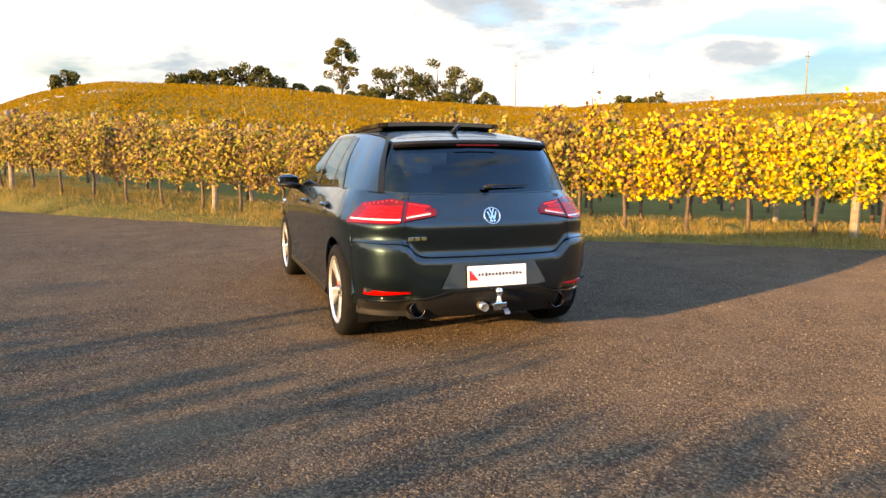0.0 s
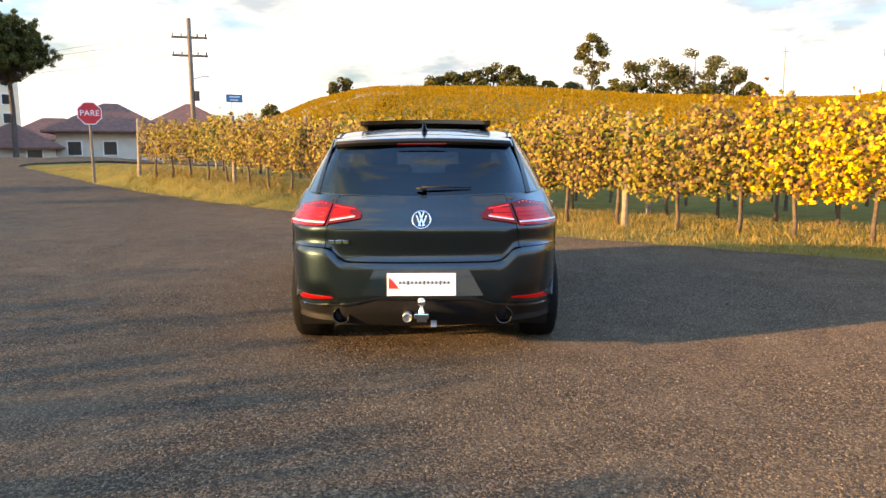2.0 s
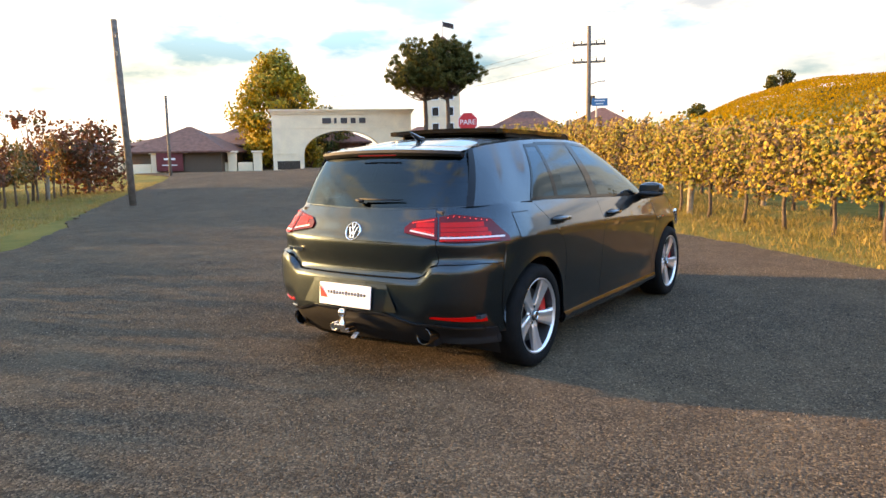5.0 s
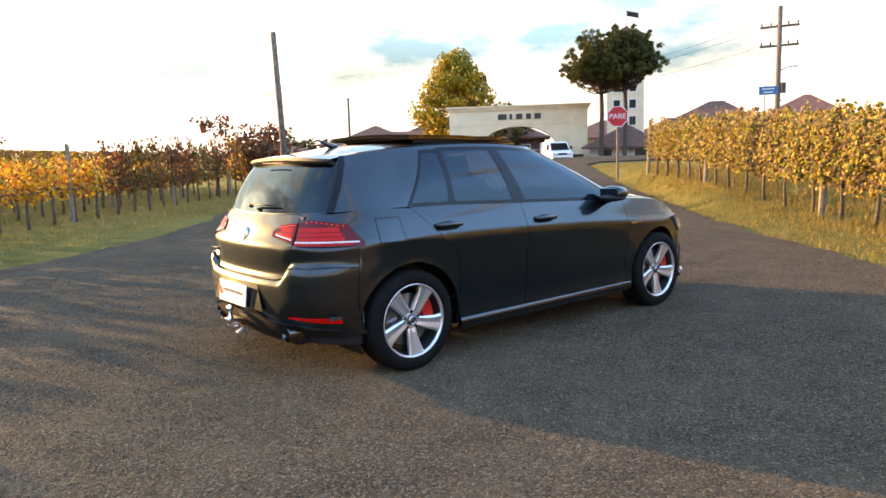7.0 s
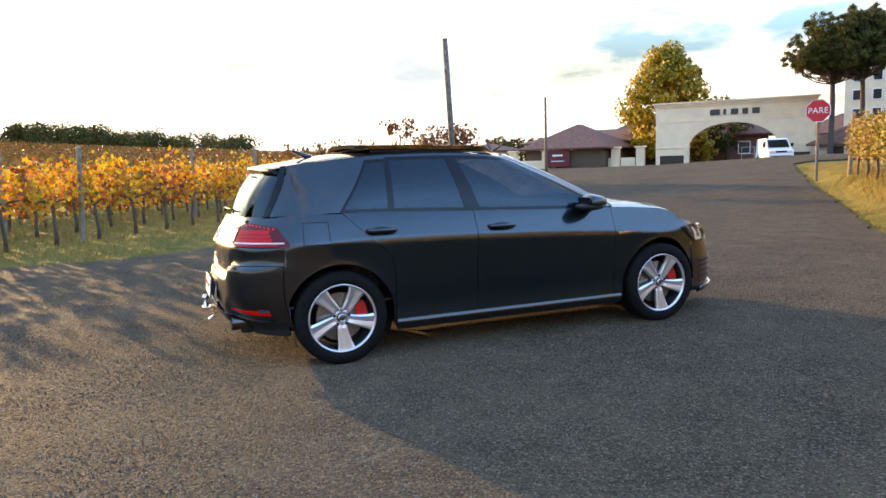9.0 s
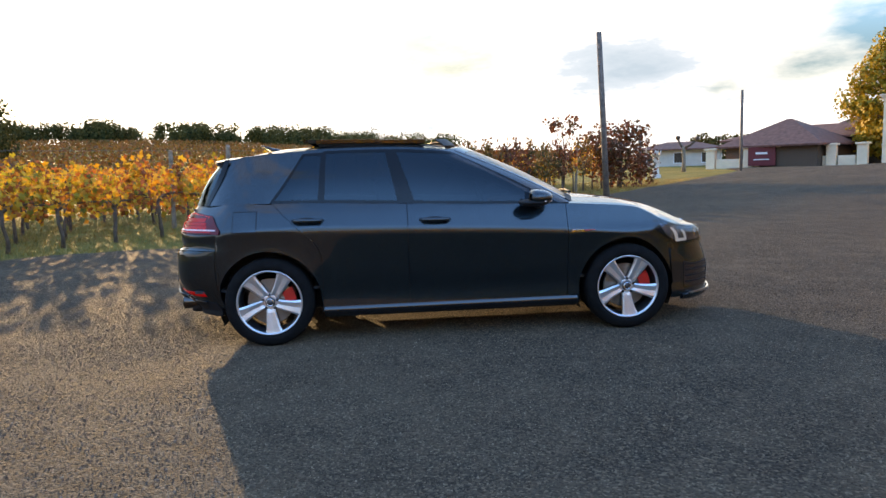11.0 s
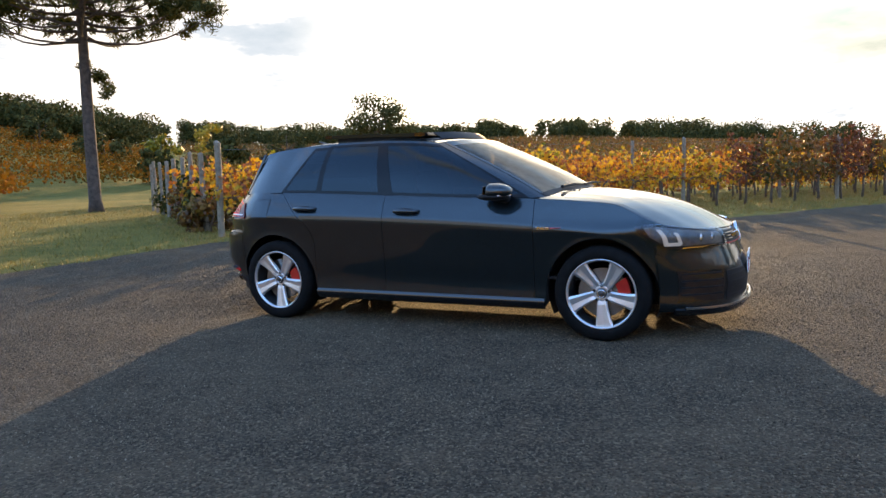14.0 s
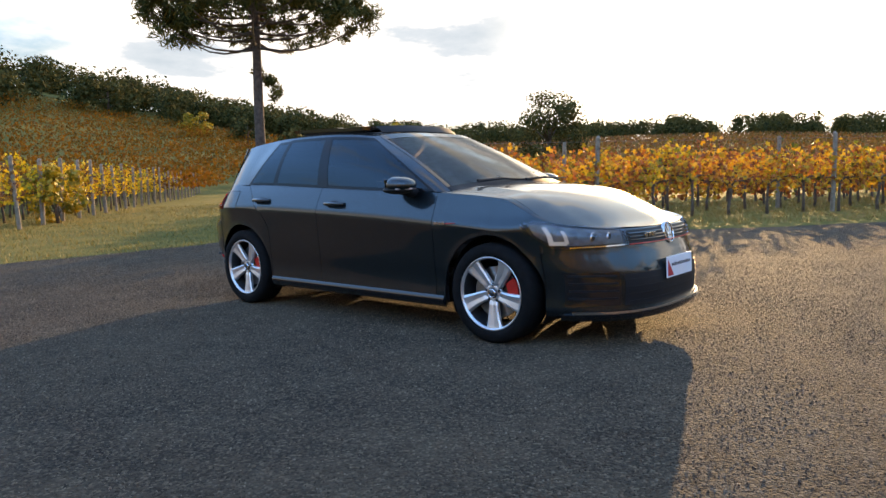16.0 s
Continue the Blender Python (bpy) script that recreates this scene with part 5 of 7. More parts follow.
def hood_point(a, b):
    """a: 0 at the windscreen, 1 at the nose; b: -1 to 1 across, from wing edge to wing edge."""
    c = abs(b)
    f = wing_edge(uC * c ** 0.9)
    back = Vector((0.842 * c, 1.035 - 0.155 * c ** 2.2, 0))
    flush = wing_edge(yu(0.88 + (1.74 - 0.88) * a)) - (Vector((0.842, 0.88, 0)).lerp(wing_edge(uC), a))
    x = back.x + (f.x - back.x) * a + flush.x * c ** 6
    y = back.y + (f.y - back.y) * a + flush.y * c ** 6
    mid, edge = float(HOOD_MID(y + 0.02 * c * c)), float(EDGE_Z(y))
    ridge = 0.006 * math.exp(-((c - 0.62) / 0.08) ** 2) * (1 - a)
    w = c ** 2.2
    w += (1 - w) * a ** 4 * min(1.0, 2 * c)
    return Vector((math.copysign(x, b), y, mid + (min(edge, mid) - mid) * w + ridge))


A_STEPS = list(np.linspace(0, 1, 34) ** 0.9)
sheet("bonnet", [[hood_point(a, b) for b in np.linspace(-0.875, 0.875, 41)] for a in A_STEPS], PAINT, car, 0.015, "dark grey bonnet with two raised creases", flip=True)
both("wing_top", [[hood_point(a, b) for a in A_STEPS] for b in np.linspace(0.881, 1.0, 6)], PAINT)
whole("nose_panel", patch(const(0.0), const(yu(1.715)), lambda u: 0.572, lambda u: float(TOPLINE(PLAN(u)[1])), 36, 8), PAINT, 0.012)

# tail
uT = u_of_x(0.60, False)
whole_tail = lambda name, g, mat, thick=0.012, label="": sheet(name, [[*row[:-1], Vector((0, row[-1].y, row[-1].z)), *[Vector((-p.x, p.y, p.z)) for p in row[-2::-1]]] for row in g], mat, car, thick, label)
gate_low = lambda u: float(np.interp(PLAN(u)[0], [0, 0.44, 0.50, 0.56, 0.62], [0.620, 0.620, 0.632, 0.694, 0.706]))
tailgate = whole_tail("tailgate", patch(const(uT + 0.02), const(PLAN_END), gate_low, lambda u: float(TOPLINE(PLAN(u)[1])) - 0.003, 18, 20), PAINT, 0.014)
uR = yu(-1.691)
rear_bumper = whole_tail("rear_bumper", patch(const(uR), const(PLAN_END), const(0.285), bumper_top, 34, 18), PAINT, 0.02)
ledge = patch(const(u_of_x(0.70, False)), const(PLAN_END), bumper_top, lambda u: bumper_top(u) + 0.03, 20, 3, -0.03)
whole_tail("bumper_gap", ledge, MATT, 0.0)
whole_tail("diffuser", patch(const(yu(-1.76)), const(PLAN_END), const(0.225), lambda u: float(np.interp(PLAN(u)[0], [0, 0.3, 0.45, 0.66, 0.85], [0.402, 0.402, 0.365, 0.335, 0.32])), 30, 8, 0.006), MATT, 0.02, "black honeycomb rear diffuser")
whole_tail("diffuser_strip", patch(const(u_of_x(0.80, False)), const(PLAN_END), lambda u: float(np.interp(PLAN(u)[0], [0, 0.3, 0.45, 0.66, 0.85], [0.402, 0.402, 0.365, 0.335, 0.32])),
                                   lambda u: float(np.interp(PLAN(u)[0], [0, 0.3, 0.45, 0.66, 0.85], [0.413, 0.413, 0.377, 0.347, 0.33])), 30, 2, 0.016), BLACK, 0.012)
both("reflector", patch(const(u_of_x(0.815, False)), const(u_of_x(0.56, False)), lambda u: float(np.interp(PLAN(u)[0], [0.56, 0.81], [0.396, 0.368])), const(0.402), 8, 2, 0.006), TAIL_RED, 0.008, "red bumper reflector")
recess = patch(lambda z: u_of_x(0.375 - 0.6 * (z - 0.43), False), const(PLAN_END), const(0.425), const(0.575), 10, 6, 0.002)
whole_tail("plate_recess", [[p + Vector((0, -0.020 * (1 - j / 6), 0)) for p in row] for j, row in enumerate(recess)], PAINT, 0.003, "sloping plate recess in the bumper")

# tail lamps: an outer part on the quarter and an inner part on the tailgate
lamp_low = lambda u: float(np.interp(u, [yu(-1.65), yu(-1.76), u_of_x(0.66, False), u_of_x(0.39, False)], [0.816, 0.818, 0.822, 0.870]))
lamp_high = lambda u: float(np.interp(u, [yu(-1.65), yu(-1.76), u_of_x(0.70, False), u_of_x(0.45, False), u_of_x(0.39, False)], [0.836, 0.940, 0.968, 0.934, 0.894]))
uS, uG, uI = yu(-1.655), u_of_x(0.615, False), u_of_x(0.395, False)
both("tail_lamp", patch(const(uS), const(uG - 0.02), lamp_low, lamp_high, 20, 10, 0.010), TAIL_DARK, 0.02, "dark red tail lamp")
both("tail_lamp_inner", patch(const(uG + 0.035), const(uI), lamp_low, lamp_high, 16, 10, 0.010), TAIL_DARK, 0.02, "red tail lamp on the tailgate")
uO = yu(-1.73)
for k, (za, zb) in enumerate(((0.852, 0.870), (0.874, 0.894), (0.898, 0.924))):
    both("lamp_segment", patch(const(uO + 0.25 + 0.1 * k), const(uG - 0.07), const(za), lambda u, zb=zb: min(zb, lamp_high(u) - 0.012), 10, 2, 0.012), TAIL_RED, 0.004, "bright red lamp segment")
    both("lamp_segment", patch(const(uG + 0.12), const(u_of_x(0.475 - 0.012 * (2 - k), False)), lambda u, za=za: max(za, lamp_low(u) + 0.016), lambda u, zb=zb: max(min(zb, lamp_high(u) - 0.012), lamp_low(u) + 0.018), 10, 2, 0.012), TAIL_RED, 0.004, "bright red lamp segment")
both("lamp_segment", patch(const(uO), const(uG - 0.05), const(0.826), const(0.834), 10, 2, 0.012), TAIL_RED, 0.004)
both("lamp_strip", patch(const(yu(-1.69)), const(uG - 0.04), const(0.837), const(0.846), 14, 1, 0.013), TAIL_CLEAR, 0.004, "clear strip")
both("lamp_strip", patch(const(uG + 0.12), const(u_of_x(0.435, False)), lambda u: lamp_low(u) + 0.014, lambda u: lamp_low(u) + 0.022, 12, 1, 0.013), TAIL_CLEAR, 0.004, "clear strip")
for k in range(9):
    ua = uG + 0.14 + (u_of_x(0.43, False) - uG - 0.18) * k / 9
    both("lamp_diode", patch(const(ua), const(ua + 0.03), lambda u: lamp_high(u) - 0.014, lambda u: lamp_high(u) - 0.010, 1, 1, 0.013), TAIL_LED, 0.003)
    both("lamp_diode", patch(const(ua), const(ua + 0.03), lambda u: lamp_low(u) + 0.027, lambda u: lamp_low(u) + 0.031, 1, 1, 0.013), TAIL_LED, 0.003)
for k in range(8):
    ua = uO + 0.3 + (uG - uO - 0.42) * k / 8
    both("lamp_diode", patch(const(ua), const(ua + 0.03), lambda u: lamp_high(u) - 0.014, lambda u: lamp_high(u) - 0.010, 1, 1, 0.013), TAIL_LED, 0.003)
    both("lamp_diode", patch(const(ua), const(ua + 0.03), const(0.847), const(0.851), 1, 1, 0.013), TAIL_LED, 0.003)

# inner shell that closes the gaps, and the wheel housings
both("inner_shell", [[side(u, z) - 0.03 * normal_at(side, u, z) for u in np.linspace(yu(0.95), yu(-0.94), 20)] for z in np.linspace(SILL, 0.93, 8)], MATT, 0.0)
whole("inner_nose", [[side(u, z) - 0.035 * normal_at(side, u, z) for u in np.linspace(0.0, yu(1.70), 24)] for z in np.linspace(0.22, 0.70, 8)], MATT, 0.0)
whole_tail("inner_tail", [[side(u, z) - 0.04 * normal_at(side, u, z) for u in np.linspace(yu(-1.72), PLAN_END, 24)] for z in np.linspace(0.25, 0.97, 10)], MATT, 0.0)
for c in AXLES:
    for s in (-1, 1):
        grid = [[Vector((s * x, c + (ARCH + 0.003) * math.cos(a), WHEEL_Z + (ARCH + 0.003) * math.sin(a))) for a in np.linspace(-0.45, math.pi + 0.45, 28)] for x in (0.52, 0.70, 0.795)]
        sheet("wheel_housing", grid, MATT, car, 0.0, flip=s < 0)
        bm = bmesh.new()
        fan = [bm.verts.new((0.515 * s, c + (ARCH + 0.003) * math.cos(a), WHEEL_Z + (ARCH + 0.003) * math.sin(a))) for a in np.linspace(-0.3, math.pi + 0.3, 24)]
        bm.faces.new(fan)
        part("housing_wall", bm, MATT, car)
bm = bmesh.new()
box(bm, (1.06, 3.9, 0.26), (0, 0.0, 0.34), 0.03)
box(bm, (1.56, 1.80, 0.10), (0, 0.0, 0.25), 0.03)
part("floor_pan", bm, MATT, car)

# side skirts
sk = lambda u: 0.262
both("side_skirt", [[side(u, z) + Vector((0.010 * (1 - abs(2 * k / 5 - 1) ** 3), 0, 0)) for u in np.linspace(yu(0.93), yu(-0.93), 24)] for k, z in enumerate(np.linspace(0.19, 0.268, 6))], BLACK, 0.03)

# greenhouse: from the belt to the roof rails
def belt_point(u):
    p = side(u, float(TOPLINE(PLAN(u)[1])))
    return (p.x - (0.003 if p.y > -1.2 else 0.0), p.y, p.z)


BELT = spline([(0, 1.02, 1.0), (0.32, 1.005, 0.995), (0.60, 0.95, 0.975), (0.775, 0.86, 0.955)] + [belt_point(yu(y)) for y in (0.35, -0.31, -0.90, -1.32, -1.70)]
              + [belt_point(u_of_x(x, False)) for x in (0.70, 0.42)] + [(0, float(side(PLAN_END, 1.0).y), 0.996)])
RAIL = spline([(0, 0.19, 1.400), (0.28, 0.17, 1.398), (0.47, 0.10, 1.388), (0.560, 0.02, 1.374), (0.592, -0.12, 1.388), (0.606, -0.42, 1.404), (0.604, -0.88, 1.402),
               (0.592, -1.18, 1.386), (0.572, -1.46, 1.362), (0.535, -1.61, 1.338), (0.34, -1.672, 1.345), (0, -1.690, 1.350)])
HOUSE_END = 11.0


def house(u, t):
    """A point of the cabin's skin: u round, t from belt to rail. The rear pillar leans forward."""
    u -= 0.42 * float(smoothstep(6.08, 6.85, u)) * float(smoothstep(8.3, 7.1, u)) * t
    a, b = BELT(u), RAIL(u)
    p = a + (b - a) * t
    mid = float(smoothstep(2.6, 3.6, u)) * float(smoothstep(9.4, 8.2, u))
    out = (0.028 - 0.019 * float(smoothstep(6.6, 7.2, u))) * math.sin(math.pi * t) * mid
    lens = 0.022 * math.sin(math.pi * t) * (1 - mid)
    ahead = 1 if u < 5 else -1
    return Vector((p[0] + out, p[1] + ahead * lens, p[2] + 0.4 * lens))


WIN = {"windscreen": (0.0, 2.72, 0.035, 0.965), "front_window": (3.17, 4.93, 0.03, 0.925), "rear_window": (5.07, 6.03, 0.03, 0.925), "quarter_window": (6.07, 6.88, 0.03, 0.90), "tailgate_window": (8.56, HOUSE_END, 0.015, 0.86)}


def cabin_skin():
    us = sorted(set([round(x, 4) for x in np.linspace(0, HOUSE_END, 89)] + [w[0] for w in WIN.values()] + [w[1] for w in WIN.values()]))
    ts = sorted(set([round(x, 4) for x in np.linspace(0, 1, 21)] + [w[2] for w in WIN.values()] + [w[3] for w in WIN.values()]))
    bm = bmesh.new()
    for s in (1, -1):
        vs = {}
        for i in range(len(us) - 1):
            for j in range(len(ts) - 1):
                um, tm = (us[i] + us[i + 1]) / 2, (ts[j] + ts[j + 1]) / 2
                if any(a < um < b and c < tm < d for a, b, c, d in WIN.values()):
                    continue
                q = []
                for k in ((i, j), (i + 1, j), (i + 1, j + 1), (i, j + 1)):
                    if k not in vs:
                        p = house(us[k[0]], ts[k[1]])
                        vs[k] = bm.verts.new((s * p.x, p.y, p.z))
                    q.append(vs[k])
                bm.faces.new(q if s < 0 else q[::-1])
    bmesh.ops.remove_doubles(bm, verts=bm.verts, dist=0.0008)
    part("cabin_frame", bm, PAINT, car, smooth=True)


cabin_skin()


def window(name, u0, u1, t0, t1, mat, cols, label, centre=None):
    """A pane in its opening, with a black rim."""
    grid = [[house(u, t) + 0.0015 * normal_at(house, u, t) for u in np.linspace(u0, u1, cols)] for t in np.linspace(t0, t1, 12)]
    if centre == "front":
        pane = whole(name, grid, mat, 0.004, label)
        edge = [[house(u, t) + 0.003 * normal_at(house, u, t) for u in np.linspace(u1 - 0.14, u1 + 0.02, 4)] for t in np.linspace(t0, t1, 12)]
        both("pillar_trim", edge, BLACK, 0.004)
        whole("cowl", [[house(u, t) + 0.004 * normal_at(house, u, t) for u in np.linspace(u0, u1, cols)] for t in np.linspace(-0.02, t0 + 0.02, 3)], MATT, 0.006)
        whole("header_trim", [[house(u, t) + 0.003 * normal_at(house, u, t) for u in np.linspace(u0, u1, cols)] for t in np.linspace(t1 - 0.06, t1 + 0.01, 3)], BLACK, 0.004)
    elif centre == "back":
        pane = whole_tail(name, grid, mat, 0.004, label)
        both("glass_edge", [[house(u, t) + 0.004 * normal_at(house, u, t) + Vector((0, -0.05 * t ** 3, 0)) for u in np.linspace(u0 - 0.05 - 0.07 * t, u0 + 0.14, 5)] for t in np.linspace(0.0, 0.99, 12)], PILLAR, 0.006, "gloss black side blade")
    else:
        both(name, grid, mat, 0.004, label)
        for ua, ub, ta, tb in ((u0 - 0.03, u1 + 0.03, t0 - 0.025, t0 + 0.022), (u0 - 0.03, u1 + 0.03, t1 - 0.02, t1 + 0.03), (u0 - 0.035, u0 + 0.03, t0, t1), (u1 - 0.03, u1 + 0.035, t0, t1)):
            both("window_seal", [[house(u, t) + 0.003 * normal_at(house, u, t) for u in np.linspace(ua, ub, cols)] for t in np.linspace(ta, tb, 10 if tb - ta > 0.2 else 3)], PILLAR, 0.004)


window("windscreen", *WIN["windscreen"], SCREEN, 20, "clear laminated windscreen", "front")
window("front_window", *WIN["front_window"], TINT, 14, "dark tinted window")
window("rear_window", *WIN["rear_window"], TINT, 12, "dark tinted window")
window("quarter_window", *WIN["quarter_window"], TINT, 6, "small dark quarter light")
window("tailgate_window", *WIN["tailgate_window"], TINT, 16, "dark tinted rear window", "back")
both("centre_pillar", [[house(u, t) + 0.004 * normal_at(house, u, t) for u in np.linspace(4.90, 5.10, 4)] for t in np.linspace(0.0, 0.95, 12)], PILLAR, 0.004, "gloss black centre pillar")

# roof
ROOF_OPEN = (-0.16, 0.0)


def roof_point(v, b):
    """v: 0 at the windscreen, 1 at the tail; b: -1 to 1 across."""
    y_front, y_back = 0.19 - 0.17 * abs(b) ** 2.2, -1.690 + 0.19 * abs(b) ** 2.6
    y = y_front + (y_back - y_front) * v
    uu = np.interp(-y, [-0.02, 0.12, 0.42, 0.88, 1.18, 1.46, 1.60], [3, 4, 5, 6, 7, 8, 8.6])
    rail = RAIL(float(uu))
    wide = rail[0]
    crown = float(np.interp(v, [0, 0.15, 0.45, 0.75, 1], [1.400, 1.425, 1.442, 1.422, 1.350]))
    z = crown + (rail[2] - crown) * abs(b) ** 2.6
    return Vector((b * wide, y, z))


sheet("roof", [[roof_point(v, b) for b in np.linspace(-1, 1, 33)] for v in np.linspace(0, 1, 34)], PAINT, car, 0.015)
both("roof_channel", [[roof_point(v, b) + Vector((0, 0, 0.002)) for v in np.linspace(0.03, 0.97, 30)] for b in (0.945, 0.965)], MATT, 0.003)
# spoiler
spo = []
for f in np.linspace(-1, 1, 25):
    x = f * 0.548
    y0 = -1.655 + 0.10 * abs(f) ** 2.6
    y1 = -1.745 + 0.07 * abs(f) ** 4
    z0, z1 = 1.352 - 0.014 * f * f, 1.340 - 0.018 * f * f
    spo.append([(x, y0 + 0.12, z0 + 0.022 - 0.006 * f * f), (x, y0 - 0.02, z0 + 0.008), (x, y1, z1 + 0.006), (x, y1 - 0.008, z1 - 0.012), (x, y1 + 0.01, z1 - 0.028), (x, y0 + 0.03, 1.262 - 0.01 * f * f)])
bm = bmesh.new()
rows = [[bm.verts.new(p) for p in r] for r in spo]
for a, b in zip(rows, rows[1:]):
    for k in range(2):
        bm.faces.new((a[k], a[k + 1], b[k + 1], b[k]))
part("roof_spoiler", bm, PAINT, car, "body-coloured roof spoiler", smooth=True)
bm = bmesh.new()
rows = [[bm.verts.new(p) for p in r[2:]] for r in spo]
for a, b in zip(rows, rows[1:]):
    for k in range(3):
        bm.faces.new((a[k], a[k + 1], b[k + 1], b[k]))
for r in (rows[0], rows[-1]):
    bm.faces.new(r)
part("spoiler_underside", bm, MATT, car, "black underside of the spoiler")
bm = bmesh.new()
box(bm, (0.30, 0.010, 0.008), (0, -1.777, 1.310), 0.003)
part("third_brake_light", bm, TAIL_DARK, car, "red high-level brake light")
bm = bmesh.new()
tube(bm, [(0, -1.30, 1.40), (0, -1.36, 1.425), (0, -1.43, 1.455), (0, -1.45, 1.458)], [0.028, 0.017, 0.007, 0.004], 10)
part("aerial", bm, BLACK, car, "black shark-fin aerial", smooth=True)
# open glass roof: the panel slid back over the roof, and its deflector
panel = [[Vector((x, y, 1.462 + 0.012 * (1 - (x / 0.47) ** 2) + (0.010 if y < -0.5 else 0.004) + 0.02 * (-(y + 0.6) / 0.5) * 0.3)) for x in np.linspace(-0.465, 0.465, 15)] for y in np.linspace(-0.14, -1.06, 10)]
sheet("roof_panel", panel, BLACK, car, 0.028, "black glass roof panel slid back")
bm = bmesh.new()
box(bm, (0.90, 0.74, 0.012), (0, -0.60, 1.452), 0.004)
part("panel_frame", bm, MATT, car)
for s in (-1, 1):
    bm = bmesh.new()
    box(bm, (0.02, 0.8, 0.03), (s * 0.43, -0.55, 1.438), 0.005)
    part("panel_rail", bm, MATT, car)
defl = [[Vector((x, 0.13 - 0.12 * abs(x / 0.46) ** 2.5 - k * 0.035, 1.415 + [0, 0.030, 0.052][k] - 0.01 * abs(x / 0.46) ** 3)) for x in np.linspace(-0.46, 0.46, 17)] for k in range(3)]
sheet("wind_deflector", defl, MATT, car, 0.008, "black mesh wind deflector")
opening = [[roof_point(v, b) + Vector((0, 0, 0.003)) for b in np.linspace(-0.74, 0.74, 15)] for v in np.linspace(0.07, 0.36, 6)]
sheet("roof_opening", opening, INTERIOR, car, 0.002, "open roof hatch")

# wipers, handles, mirrors, badges
bm = bmesh.new()
tube(bm, [(0.03, -1.955, 1.040), (0.0, -1.957, 1.044), (-0.03, -1.950, 1.048)], [0.009, 0.011, 0.008], 8)
tube(bm, [(0.0, -1.95, 1.055), (0.14, -1.938, 1.052), (0.30, -1.918, 1.052)], [0.007, 0.006, 0.004], 6)
part("rear_wiper", bm, MATT, car, smooth=True)
for s in (0, 1):
    bm = bmesh.new()
    x0 = 0.52 - 0.55 * s
    tube(bm, [(x0, 1.0 - 0.03 * (1 - s), 1.02), (x0 - 0.25, 1.0, 1.032), (x0 - 0.58, 0.995, 1.02)], [0.012, 0.009, 0.005], 6)
    part("front_wiper", bm, MATT, car)


def handle(y, z):
    for s in (-1, 1):
        p = side(u_of_y(y), z)
        h = empty("door_handle", 0, 0, 0)
        h.parent = car
        bm = bmesh.new()
        tube(bm, [(s * (p.x - 0.004), y + 0.105, z), (s * (p.x + 0.028), y + 0.08, z + 0.002), (s * (p.x + 0.034), y, z + 0.004), (s * (p.x + 0.028), y - 0.08, z + 0.004), (s * (p.x - 0.004), y - 0.11, z + 0.004)],
             [0.012, 0.015, 0.016, 0.015, 0.012], 10)
        part("grip", bm, PAINT, h, smooth=True)
        bm = bmesh.new()
        bmesh.ops.create_uvsphere(bm, u_segments=14, v_segments=8, radius=1.0, matrix=Matrix.Translation((s * (p.x - 0.004), y - 0.01, z - 0.004)) @ Matrix.Diagonal((0.010, 0.085, 0.030, 1)))
        part("handle_cup", bm, MATT, h, smooth=True)


handle(-1.015, 0.892)
handle(-0.11, 0.868)


def mirror(s):
    m = empty("door_mirror", 0, 0, 0)
    m.parent = car
    bm = bmesh.new()
    bmesh.ops.create_uvsphere(bm, u_segments=24, v_segments=14, radius=1.0)
    for v in bm.verts:
        c = v.co.copy()
        flat = 0.35 if c.y < 0 else 1.0
        v.co = (s * (0.922 + 0.103 * math.copysign(abs(c.x) ** 0.8, c.x)), 0.60 + 0.135 * c.y * flat, 1.000 + 0.064 * math.copysign(abs(c.z) ** 0.8, c.z) * (0.6 if c.z < 0 else 1.0))
    part("mirror_cap", bm, PAINT, m, smooth=True)
    bm = bmesh.new()
    bmesh.ops.create_uvsphere(bm, u_segments=20, v_segments=10, radius=1.0, matrix=Matrix.Translation((s * 0.922, 0.60, 0.972)) @ Matrix.Diagonal((0.099, 0.115, 0.030, 1)))
    part("mirror_base", bm, MATT, m, smooth=True)
    bm = bmesh.new()
    tube(bm, [(s * 0.80, 0.66, 0.945), (s * 0.86, 0.64, 0.955), (s * 0.92, 0.60, 0.972)], [0.032, 0.028, 0.03], 10)
    part("mirror_arm", bm, MATT, m, smooth=True)
    bm = bmesh.new()
    box(bm, (0.160, 0.006, 0.085), (s * 0.922, 0.553, 1.003), 0.003)
    part("mirror_glass", bm, MIRROR, m)
    bm = bmesh.new()
    tube(bm, [(s * 0.86, 0.70, 0.980), (s * 0.93, 0.725, 0.982), (s * 1.012, 0.66, 0.980)], [0.004, 0.008, 0.004], 6)
    part("indicator", bm, TAIL_CLEAR, m)


mirror(1)
mirror(-1)


